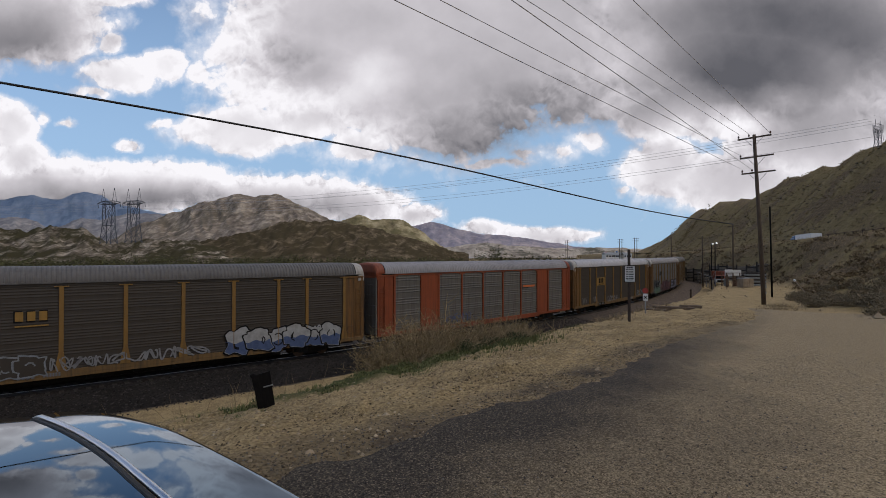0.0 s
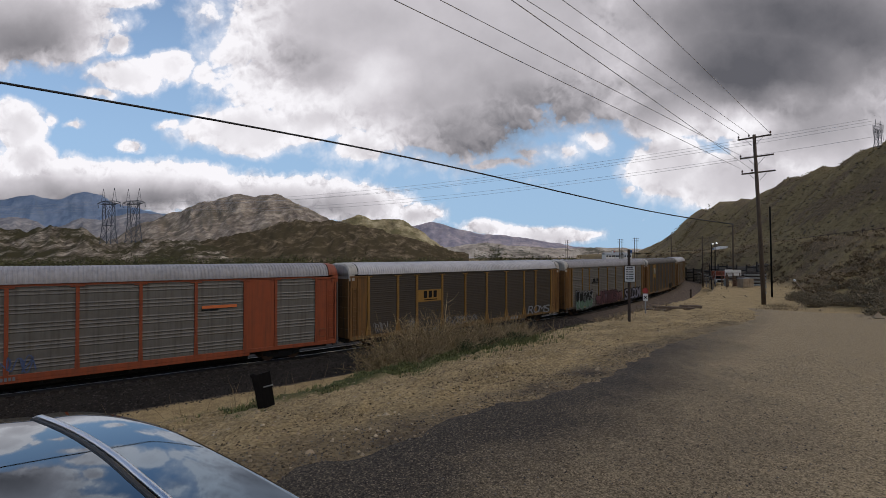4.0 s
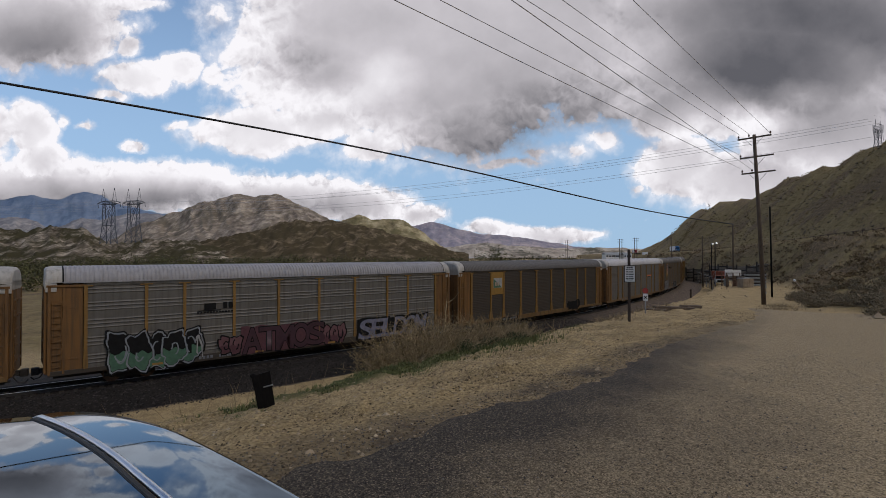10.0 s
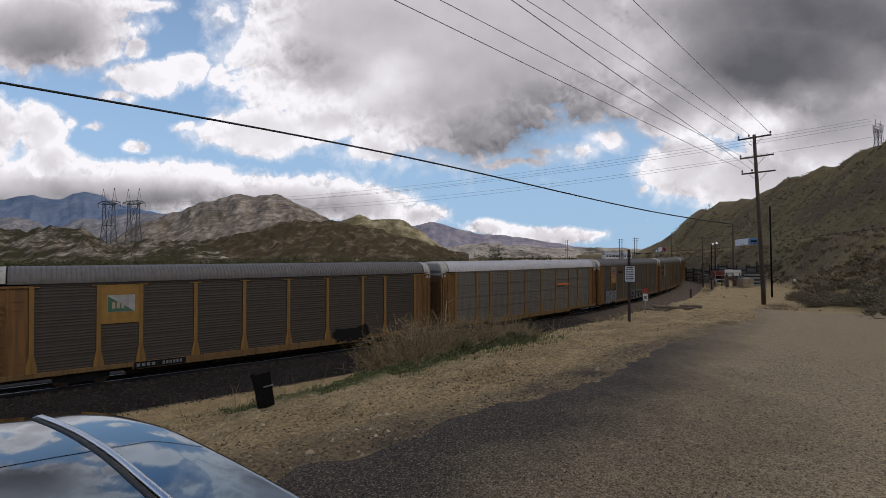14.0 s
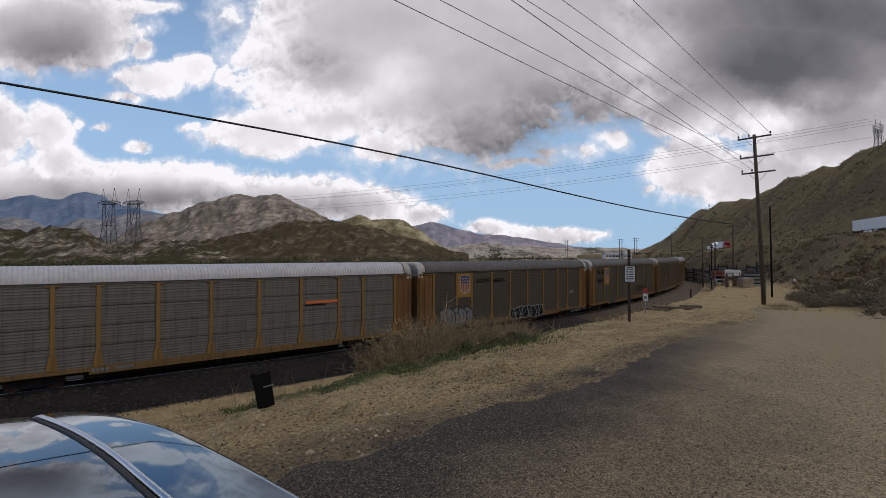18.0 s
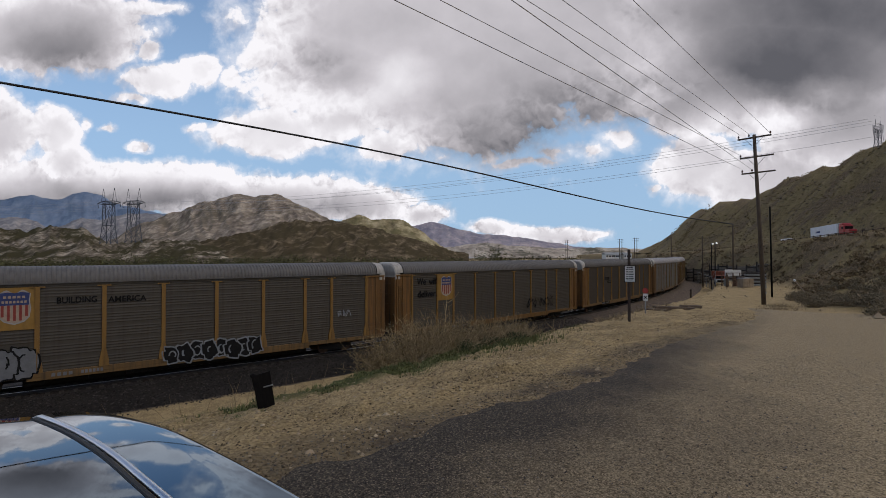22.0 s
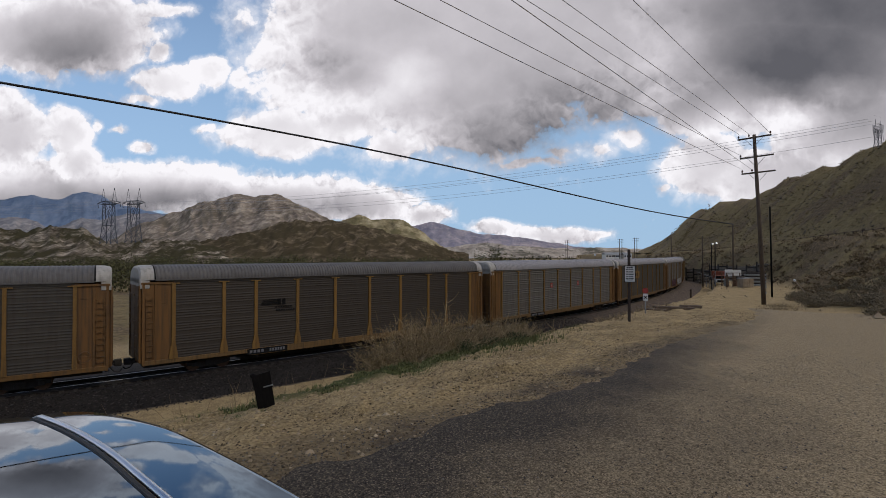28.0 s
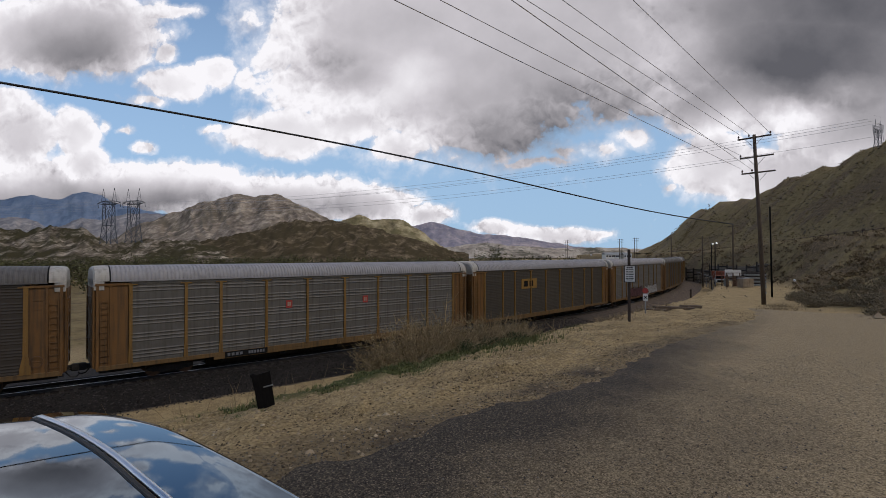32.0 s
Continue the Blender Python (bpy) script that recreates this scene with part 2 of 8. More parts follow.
# ---------------------------------------------------------------- ground
def ground_material():
    m = bpy.data.materials.new("ground")
    m.use_nodes = True
    nd, ln = m.node_tree.nodes, m.node_tree.links
    b = nd["Principled BSDF"]
    b.inputs["Roughness"].default_value = 0.95
    b.inputs["Specular IOR Level"].default_value = 0.12
    tc = nd.new("ShaderNodeTexCoord")

    def ns(scale, detail=6, rough=0.65):
        n = nd.new("ShaderNodeTexNoise")
        n.inputs["Scale"].default_value, n.inputs["Detail"].default_value, n.inputs["Roughness"].default_value = scale, detail, rough
        ln.new(tc.outputs["Object"], n.inputs["Vector"])
        return n.outputs["Fac"]

    def ramp(v, *stops):
        r = nd.new("ShaderNodeValToRGB")
        while len(r.color_ramp.elements) < len(stops):
            r.color_ramp.elements.new(0.5)
        for e, (p, c) in zip(r.color_ramp.elements, stops):
            e.position, e.color = p, (*c, 1)
        ln.new(v, r.inputs[0])
        return r.outputs[0]

    def mix(f, a, c):
        x = nd.new("ShaderNodeMix")
        x.data_type = "RGBA"
        ln.new(f, x.inputs[0])
        ln.new(a, x.inputs[6])
        ln.new(c, x.inputs[7])
        return x.outputs[2]

    def attr(n):
        a = nd.new("ShaderNodeAttribute")
        a.attribute_name = n
        return a.outputs["Fac"]

    def sharpen(v, noise_v, lo, hi):
        a = nd.new("ShaderNodeMath")
        a.operation = "MULTIPLY_ADD"
        a.inputs[1].default_value = 0.9
        ln.new(noise_v, a.inputs[0])
        ln.new(v, a.inputs[2])
        r = nd.new("ShaderNodeMapRange")
        r.inputs["From Min"].default_value, r.inputs["From Max"].default_value = lo, hi
        ln.new(a.outputs[0], r.inputs["Value"])
        return r.outputs[0]
    fine, mid, wide = ns(15.0, 10, 0.8), ns(0.9), ns(0.12)
    sand = ramp(fine, (0.32, (0.06, 0.043, 0.02)), (0.48, (0.29, 0.212, 0.102)), (0.68, (0.60, 0.46, 0.245)))
    sand2 = ramp(mid, (0.40, (0.10, 0.072, 0.036)), (0.60, (0.45, 0.336, 0.178)))
    h = nd.new("ShaderNodeMix")
    h.data_type = "RGBA"
    h.inputs[0].default_value = 0.5
    ln.new(sand, h.inputs[6])
    ln.new(sand2, h.inputs[7])
    col = h.outputs[2]
    vo = nd.new("ShaderNodeTexVoronoi")
    vo.inputs["Scale"].default_value = 34.0
    ln.new(tc.outputs["Object"], vo.inputs["Vector"])
    clod = ramp(vo.outputs["Color"], (0.14, (0.022, 0.015, 0.008)), (0.36, (0.22, 0.158, 0.075)), (0.9, (0.58, 0.445, 0.24)))
    h2 = nd.new("ShaderNodeMix")
    h2.data_type = "RGBA"
    h2.inputs[0].default_value = 0.42
    ln.new(col, h2.inputs[6])
    ln.new(clod, h2.inputs[7])
    col = h2.outputs[2]
    gravel = ramp(ns(24.0, 8, 0.75), (0.34, (0.014, 0.012, 0.010)), (0.66, (0.105, 0.088, 0.07)))
    col = mix(sharpen(attr("gravel"), mid, 0.75, 1.1), col, gravel)
    scrub = ramp(ns(0.16, 9, 0.72), (0.36, (0.07, 0.05, 0.027)), (0.45, (0.148, 0.111, 0.051)), (0.55, (0.202, 0.157, 0.068)), (0.68, (0.30, 0.214, 0.114)))
    speck = ramp(ns(1.1, 9, 0.75), (0.38, (0.06, 0.043, 0.023)), (0.5, (0.172, 0.128, 0.06)), (0.64, (0.28, 0.206, 0.10)))
    scrub = mix(wide, scrub, speck)
    crag = ramp(ns(2.2, 9, 0.75), (0.38, (0.042, 0.030, 0.018)), (0.52, (0.13, 0.092, 0.054)), (0.66, (0.30, 0.215, 0.13)))
    scrub = mix(ramp(ns(0.055, 9, 0.68), (0.5, (0, 0, 0)), (0.58, (0.85, 0.85, 0.85))), scrub, crag)
    col = mix(sharpen(attr("scrub"), mid, 0.7, 1.15), col, scrub)
    grass = ramp(fine, (0.3, (0.035, 0.045, 0.014)), (0.7, (0.11, 0.115, 0.04)))
    col = mix(sharpen(attr("grass"), mid, 0.8, 1.2), col, grass)
    ln.new(col, b.inputs["Base Color"])
    bp = nd.new("ShaderNodeBump")
    bp.inputs["Strength"].default_value = 0.9
    bp.inputs["Distance"].default_value = 0.10
    ln.new(ns(6.0, 10, 0.75), bp.inputs["Height"])
    ln.new(bp.outputs[0], b.inputs["Normal"])
    return m


def build_ground():
    angs = [radians(-62 + 124 * i / 460) for i in range(461)] + [radians(62 + 236 * i / 40) for i in range(1, 40)]
    rads = [0.0]
    r = 1.2
    while r < 4600:
        rads.append(r)
        r *= 1.024 if r < 3 else 1.0125 if r < 22 else 1.024 if r < 60 else 1.02 if r < 420 else 1.12
    verts, gra, scr, gvl = [], [], [], []
    n = len(angs)
    for r in rads[1:]:
        for a in angs:
            x, y = r * math.sin(a), r * math.cos(a)
            z = terrain(x, y)
            verts.append((x, y, z))
            s, d = track_sd(x, y)
            cd = CREST_D(s)
            g = math.exp(-((d - (cd + 0.1)) / 1.1) ** 2) * smooth(-1.5, 1.5, s) * smooth(11, 7, s)
            gra.append(g)
            g0 = 3.6 - 1.4 * smooth(5, 40, s)
            gv = (math.exp(-((d - g0) / 0.55) ** 2) if d > g0 else 1.0) if d > -9 else 0.3
            if d > cd and s < 16:
                gv = max(gv, 0.46 * math.exp(-((d - EDGE_D(s)) / 0.9) ** 2))
            gvl.append(gv * (1 - 0.8 * smooth(25, 60, s)))
            rx, ry = x - HW_A.x, y - HW_A.y
            o = rx * HW_R.x + ry * HW_R.y
            q = rx * HW_DIR.x + ry * HW_DIR.y
            foot = FOOT(q)
            w = smooth(-24 - foot, -19 - foot, o) if d > 0 else smooth(-14, -40, d)
            scr.append(w)
    faces = [(i * n + j, i * n + (j + 1) % n, (i + 1) * n + (j + 1) % n, (i + 1) * n + j) for i in range(len(rads) - 2) for j in range(n)]
    faces.append(tuple(range(n))[::-1])
    faces = [f[::-1] for f in faces]
    me = mesh_from("ground", verts, faces, ground_material(), True)
    for nm, vals in (("grass", gra), ("scrub", scr), ("gravel", gvl)):
        at = me.attributes.new(nm, "FLOAT", "POINT")
        at.data.foreach_set("value", vals)
    ob = new("ground", me)
    tagged(ob, "pale sandy desert ground with gravel and sparse grass", "ground", kind="structure")


build_ground()


def road_material():
    m = mat("road_chipseal", [(0.008, 0.0065, 0.005), (0.03, 0.0245, 0.018), (0.08, 0.065, 0.047), (0.28, 0.228, 0.155)], 42, 0.92, 1.0, 70, big=0.12, big_scale=0.5, spread=0.2, spec=0.2)
    nd, ln = m.node_tree.nodes, m.node_tree.links
    b = nd["Principled BSDF"]
    old = b.inputs["Base Color"].links[0].from_socket
    tv = nd.new("ShaderNodeTexCoord")
    vo = nd.new("ShaderNodeTexVoronoi")
    vo.inputs["Scale"].default_value = 75.0
    ln.new(tv.outputs["Object"], vo.inputs["Vector"])
    cr = nd.new("ShaderNodeValToRGB")
    cr.color_ramp.elements.new(0.5)
    cr.color_ramp.elements.new(0.7)
    for e, p, c in zip(cr.color_ramp.elements, (0.1, 0.45, 0.72, 0.92), ((0.005, 0.0043, 0.0035), (0.025, 0.0205, 0.0155), (0.095, 0.077, 0.056), (0.30, 0.245, 0.165))):
        e.position, e.color = p, (*c, 1)
    ln.new(vo.outputs["Color"], cr.inputs[0])
    m0 = nd.new("ShaderNodeMix")
    m0.data_type = "RGBA"
    m0.inputs[0].default_value = 0.6
    ln.new(old, m0.inputs[6])
    ln.new(cr.outputs[0], m0.inputs[7])
    old = m0.outputs[2]
    at = nd.new("ShaderNodeAttribute")
    at.attribute_name = "dust"
    tc = nd.new("ShaderNodeTexCoord")
    n1 = nd.new("ShaderNodeTexNoise")
    n1.inputs["Scale"].default_value, n1.inputs["Detail"].default_value, n1.inputs["Roughness"].default_value = 0.7, 8, 0.7
    ln.new(tc.outputs["Object"], n1.inputs["Vector"])
    ma = nd.new("ShaderNodeMath")
    ma.operation = "MULTIPLY_ADD"
    ma.inputs[1].default_value = 1.2
    ln.new(n1.outputs["Fac"], ma.inputs[0])
    ln.new(at.outputs["Fac"], ma.inputs[2])
    mr = nd.new("ShaderNodeMapRange")
    mr.inputs["From Min"].default_value, mr.inputs["From Max"].default_value = 0.75, 1.75
    ln.new(ma.outputs[0], mr.inputs["Value"])
    n2 = nd.new("ShaderNodeTexNoise")
    n2.inputs["Scale"].default_value, n2.inputs["Detail"].default_value = 26, 9
    ln.new(tc.outputs["Object"], n2.inputs["Vector"])
    rp = nd.new("ShaderNodeValToRGB")
    rp.color_ramp.elements[0].position, rp.color_ramp.elements[0].color = 0.3, (0.10, 0.073, 0.038, 1)
    rp.color_ramp.elements[1].position, rp.color_ramp.elements[1].color = 0.7, (0.43, 0.338, 0.205, 1)
    gm = nd.new("ShaderNodeMix")
    gm.inputs["Factor"].default_value = 0.45
    ln.new(n2.outputs["Fac"], gm.inputs["A"])
    ln.new(vo.outputs["Color"], gm.inputs["B"])
    ln.new(gm.outputs["Result"], rp.inputs[0])
    mx = nd.new("ShaderNodeMix")
    mx.data_type = "RGBA"
    ln.new(mr.outputs[0], mx.inputs[0])
    ln.new(old, mx.inputs[6])
    ln.new(rp.outputs[0], mx.inputs[7])
    ln.new(mx.outputs[2], b.inputs["Base Color"])
    return m


def build_road():
    """The worn chip-seal road, whose edges fray into the sand."""
    ss = [-40 + 0.5 * i for i in range(60)] + [-10 + 0.12 * i for i in range(220)] + [16.4 + 0.5 * i for i in range(32)]
    cols = 26
    verts, dust = [], []
    for s in ss:
        e0 = EDGE_D(s) + 0.14 * fbm(s * 0.5, 1.0) + 0.16 * fbm(s * 2.1, 5.0, 0, 5)
        e1 = EDGE_D(s) + 9.5 + 0.4 * fbm(s * 0.4, 8.0)
        for j in range(cols):
            d = e0 + (e1 - e0) * j / (cols - 1)
            p = on_track(s, d)
            lift = 0.03 if 0 < j < cols - 1 else -0.05
            verts.append((p.x, p.y, terrain(p.x, p.y) + lift))
            u = d - EDGE_D(s)
            t = 0.55 * smooth(1, 17, s) + 0.68 * smooth(0.2, 2.8, u) * (0.62 + 0.38 * smooth(-4, 5, s)) + 0.13 * math.cos((u - 3.9) * 2.6) * smooth(1.0, 2.5, u) + 0.18 * smooth(0.35, 0.0, u)
            dust.append(1.5 * t)
    faces = [(i * cols + j, i * cols + j + 1, (i + 1) * cols + j + 1, (i + 1) * cols + j) for i in range(len(ss) - 1) for j in range(cols - 1)]
    faces = [f[::-1] for f in faces]
    me = mesh_from("road", verts, faces, road_material(), True)
    at = me.attributes.new("dust", "FLOAT", "POINT")
    at.data.foreach_set("value", dust)
    tagged(new("road", me), "worn grey chip-seal road dusted with sand", "road", kind="structure")


build_road()


# ---------------------------------------------------------------- track
def sweep(name, profile, s0, s1, step, material, closed=False):
    """A profile of (d, z) swept along the track."""
    ss = np.arange(s0, s1 + 0.1, step)
    k = len(profile)
    verts = [on_track(float(s), d, z) for s in ss for d, z in profile]
    m = k if closed else k - 1
    faces = [(i * k + j, i * k + (j + 1) % k, (i + 1) * k + (j + 1) % k, (i + 1) * k + j) for i in range(len(ss) - 1) for j in range(m)]
    return mesh_from(name, verts, faces, material)


def dusty(m):
    """Lets blown dust cover a material where the mesh says so."""
    nd, ln = m.node_tree.nodes, m.node_tree.links
    b = nd["Principled BSDF"]
    at = nd.new("ShaderNodeAttribute")
    at.attribute_name = "dust"
    tc = nd.new("ShaderNodeTexCoord")
    n = nd.new("ShaderNodeTexNoise")
    n.inputs["Scale"].default_value, n.inputs["Detail"].default_value = 3.0, 8
    ln.new(tc.outputs["Object"], n.inputs["Vector"])
    r = nd.new("ShaderNodeValToRGB")
    r.color_ramp.elements[0].position, r.color_ramp.elements[0].color = 0.32, (0.045, 0.034, 0.026, 1)
    r.color_ramp.elements[1].position, r.color_ramp.elements[1].color = 0.68, (0.17, 0.13, 0.096, 1)
    ln.new(n.outputs["Fac"], r.inputs[0])
    mx = nd.new("ShaderNodeMix")
    mx.data_type = "RGBA"
    ln.new(at.outputs["Fac"], mx.inputs[0])
    ln.new(b.inputs["Base Color"].links[0].from_socket, mx.inputs[6])
    ln.new(r.outputs[0], mx.inputs[7])
    ln.new(mx.outputs[2], b.inputs["Base Color"])


def build_track():
    z = RAIL_Z
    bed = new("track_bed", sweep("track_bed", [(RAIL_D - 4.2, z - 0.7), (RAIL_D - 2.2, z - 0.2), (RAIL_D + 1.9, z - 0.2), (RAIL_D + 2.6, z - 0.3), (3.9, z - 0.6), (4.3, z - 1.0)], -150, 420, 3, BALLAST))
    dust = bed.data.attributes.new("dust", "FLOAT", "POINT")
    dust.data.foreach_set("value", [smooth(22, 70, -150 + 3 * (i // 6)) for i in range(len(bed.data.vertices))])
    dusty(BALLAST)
    tagged(bed, "dark grey crushed stone ballast bed of the railway", "ballast", kind="structure")
    for d in (RAIL_D - 0.7175, RAIL_D + 0.7175):
        web = [(0.07, -0.17), (0.07, -0.155), (0.012, -0.14), (0.012, -0.045), (0.036, -0.03), (0.036, 0)]
        rail = new("rail", sweep("rail", [(d - q, z + h) for q, h in web] + [(d + q, z + h) for q, h in web[::-1]], -120, 380, 2, GRIME, True))
        head = sweep("rail_head", [(d - 0.034, z + 0.004), (d + 0.034, z + 0.004), (d + 0.038, z - 0.006)], -120, 380, 2, STEEL)
        part("rail_head", head, None, rail, "polished running surface")
        tagged(rail, "polished steel rail on wooden ties", "rail", "rails of the track")
    me = mesh_of("tie", boxb(-0.11, -1.3, z - 0.32, 0.11, 1.3, z - 0.172, bevel=0.012), TIE)
    for i in range(150):
        s = -30 + i * 0.6
        ob = new("tie", me)
        ob.parent = bed
        p = on_track(s, RAIL_D)
        ob.matrix_basis = pose(p.x, p.y, p.z, 0, 0, 90 - math.degrees(heading(s)))


build_track()


# ---------------------------------------------------------------- far hills
def rock(name, dark, mid, light, veg, veg_amount, scale):
    m = bpy.data.materials.new(name)
    m.use_nodes = True
    nd, ln = m.node_tree.nodes, m.node_tree.links
    b = nd["Principled BSDF"]
    b.inputs["Roughness"].default_value = 1.0
    b.inputs["Specular IOR Level"].default_value = 0.0
    tc = nd.new("ShaderNodeMapping")
    tc.inputs["Scale"].default_value = (1.0, 0.4, 1.1)
    ln.new(nd.new("ShaderNodeTexCoord").outputs["Object"], tc.inputs[0])
    n1 = nd.new("ShaderNodeTexNoise")
    n1.inputs["Scale"].default_value, n1.inputs["Detail"].default_value, n1.inputs["Roughness"].default_value = scale, 9, 0.72
    ln.new(tc.outputs[0], n1.inputs["Vector"])
    r = nd.new("ShaderNodeValToRGB")
    r.color_ramp.elements.new(0.5)
    for e, p, c in zip(r.color_ramp.elements, (0.36, 0.5, 0.64), (dark, mid, light)):
        e.position, e.color = p, (*c, 1)
    ln.new(n1.outputs["Fac"], r.inputs[0])
    n2 = nd.new("ShaderNodeTexNoise")
    n2.inputs["Scale"].default_value, n2.inputs["Detail"].default_value, n2.inputs["Roughness"].default_value = scale * 0.45, 10, 0.75
    ln.new(tc.outputs[0], n2.inputs["Vector"])
    mr = nd.new("ShaderNodeMapRange")
    mr.inputs["From Min"].default_value, mr.inputs["From Max"].default_value = 0.62 - 0.3 * veg_amount, 0.72 - 0.3 * veg_amount
    ln.new(n2.outputs["Fac"], mr.inputs["Value"])
    mx = nd.new("ShaderNodeMix")
    mx.data_type = "RGBA"
    ln.new(mr.outputs[0], mx.inputs[0])
    ln.new(r.outputs[0], mx.inputs[6])
    mx.inputs[7].default_value = (*veg, 1)
    ln.new(mx.outputs[2], b.inputs["Base Color"])
    n3 = nd.new("ShaderNodeTexNoise")
    n3.inputs["Scale"].default_value, n3.inputs["Detail"].default_value, n3.inputs["Roughness"].default_value = scale * 1.6, 10, 0.72
    ln.new(tc.outputs[0], n3.inputs["Vector"])
    bp = nd.new("ShaderNodeBump")
    bp.inputs["Strength"].default_value, bp.inputs["Distance"].default_value = 0.8, 0.35 / scale
    ln.new(n3.outputs["Fac"], bp.inputs["Height"])
    ln.new(bp.outputs[0], b.inputs["Normal"])
    return m


def ridge(name, label, crest, y0, y1, material, rough, base=-4.0, cells=(150, 34), seed=0.0, gully=0.05):
    """A ridge from x to x, its crest a smooth line of (x, height) with spurs and gullies running down to y0."""
    at = curve_of(crest)
    xa, xb = crest[0][0], crest[-1][0]
    nx, ny = cells
    verts = []
    for i in range(nx + 1):
        x = xa + (xb - xa) * i / nx
        top = at(x)
        for j in range(ny + 1):
            t = j / ny
            y = y0 + (y1 - y0) * t
            spur = 1 - abs(noise.noise((x * gully, seed, y * gully * 0.25))) * 1.8
            spur2 = 1 - abs(noise.noise((x * gully * 2.7 + 5, seed + 3, y * gully * 0.8))) * 1.8
            up = t / 0.8 if t < 0.8 else 1 - (t - 0.8) * 2.2
            shape = up ** 1.15 if up > 0 else up
            h = (top - base) * shape * (1 + 0.30 * (spur - 0.6) * (1 - max(0, up) ** 3) + 0.16 * (spur2 - 0.6) * (1 - max(0, up) ** 4))
            h += rough * fbm(x * gully * 3, y * gully * 3, seed, 4) * max(0.0, up)
            verts.append((x * (y / (y0 + (y1 - y0) * 0.8)), y, base + h))
    k = ny + 1
    faces = [(i * k + j, (i + 1) * k + j, (i + 1) * k + j + 1, i * k + j + 1) for i in range(nx) for j in range(ny)]
    ob = new(name, mesh_from(name, verts, faces, material, True))
    return tagged(ob, label, "hill", kind="structure")


# Distance haze is mixed into the blue and violet rock colours.
ROCK_BLUE_HAZE = rock("haze_blue_rock", (0.15, 0.20, 0.28), (0.21, 0.265, 0.345), (0.29, 0.335, 0.41), (0.16, 0.21, 0.285), 0.3, 0.008)
ROCK_VIOLET_HAZE = rock("haze_violet_rock", (0.21, 0.20, 0.245), (0.33, 0.295, 0.32), (0.50, 0.42, 0.40), (0.22, 0.205, 0.24), 0.3, 0.014)
# Weak sunlight and haze on the foothills are lightened into this cream.
ROCK_CREAM = rock("sunlit_cream_rock", (0.26, 0.22, 0.18), (0.45, 0.385, 0.31), (0.62, 0.545, 0.445), (0.138, 0.125, 0.094), 0.45, 0.012)
ROCK_BROWN = rock("brown_rock", (0.12, 0.095, 0.074), (0.24, 0.195, 0.15), (0.44, 0.365, 0.275), (0.15, 0.124, 0.09), 0.45, 0.05)
# The badlands' haze is painted: greyed and paled rock tones.
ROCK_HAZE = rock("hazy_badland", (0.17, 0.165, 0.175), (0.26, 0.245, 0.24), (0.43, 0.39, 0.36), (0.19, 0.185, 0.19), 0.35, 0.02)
ROCK_OUTCROP = rock("sandstone_outcrop", (0.045, 0.036, 0.024), (0.18, 0.145, 0.105), (0.48, 0.40, 0.30), (0.06, 0.052, 0.028), 0.62, 0.07)
ROCK_SAND = rock("pale_badland", (0.12, 0.094, 0.052), (0.31, 0.25, 0.14), (0.50, 0.415, 0.25), (0.15, 0.126, 0.062), 0.5, 0.04)
# Dark scrub, with the cloud shade over it put into the colour.
ROCK_OLIVE = rock("cloud_shaded_scrub", (0.045, 0.034, 0.021), (0.11, 0.083, 0.05), (0.23, 0.175, 0.11), (0.072, 0.056, 0.031), 0.6, 0.09)


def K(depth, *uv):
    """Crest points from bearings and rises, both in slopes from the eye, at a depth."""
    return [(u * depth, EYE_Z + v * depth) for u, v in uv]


ridge("mountain_range", "hazy blue mountain range on the horizon", K(2400, (-1.118, 0.0977), (-0.959, 0.1080), (-0.891, 0.1114), (-0.828, 0.1216), (-0.786, 0.1114), (-0.738, 0.1250), (-0.695, 0.1227), (-0.664, 0.1057), (-0.595, 0.0898), (-0.505, 0.0761), (-0.402, 0.0580), (-0.255, 0.0125)), 1850, 2537, ROCK_BLUE_HAZE, 8, seed=1.0, gully=0.006)
ridge("mountain_range", "pale mountains beyond the valley in violet haze", K(2700, (-0.164, 0.0239), (-0.095, 0.0545), (-0.050, 0.0602), (-0.020, 0.0670), (0.018, 0.0568), (0.075, 0.0420), (0.132, 0.0386), (0.200, 0.0284), (0.268, 0.0170), (0.359, 0.0091), (0.427, 0.0023)), 2000, 2900, ROCK_VIOLET_HAZE, 6, seed=2.0, gully=0.006)
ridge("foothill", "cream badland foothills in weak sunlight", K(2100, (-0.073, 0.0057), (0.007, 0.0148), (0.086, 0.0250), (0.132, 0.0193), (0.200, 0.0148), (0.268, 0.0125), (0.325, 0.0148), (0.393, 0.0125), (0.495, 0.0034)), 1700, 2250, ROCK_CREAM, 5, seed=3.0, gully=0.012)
ridge("foothill", "sandy badlands below the mountains paled by haze", K(1700, (-1.073, 0.0580), (-0.959, 0.0693), (-0.868, 0.0773), (-0.834, 0.0693), (-0.800, 0.0534), (-0.743, 0.0739), (-0.703, 0.0716), (-0.652, 0.0830), (-0.607, 0.0852), (-0.550, 0.0761), (-0.482, 0.0636), (-0.402, 0.0239)), 1250, 1850, ROCK_HAZE, 5, seed=4.0, gully=0.012)
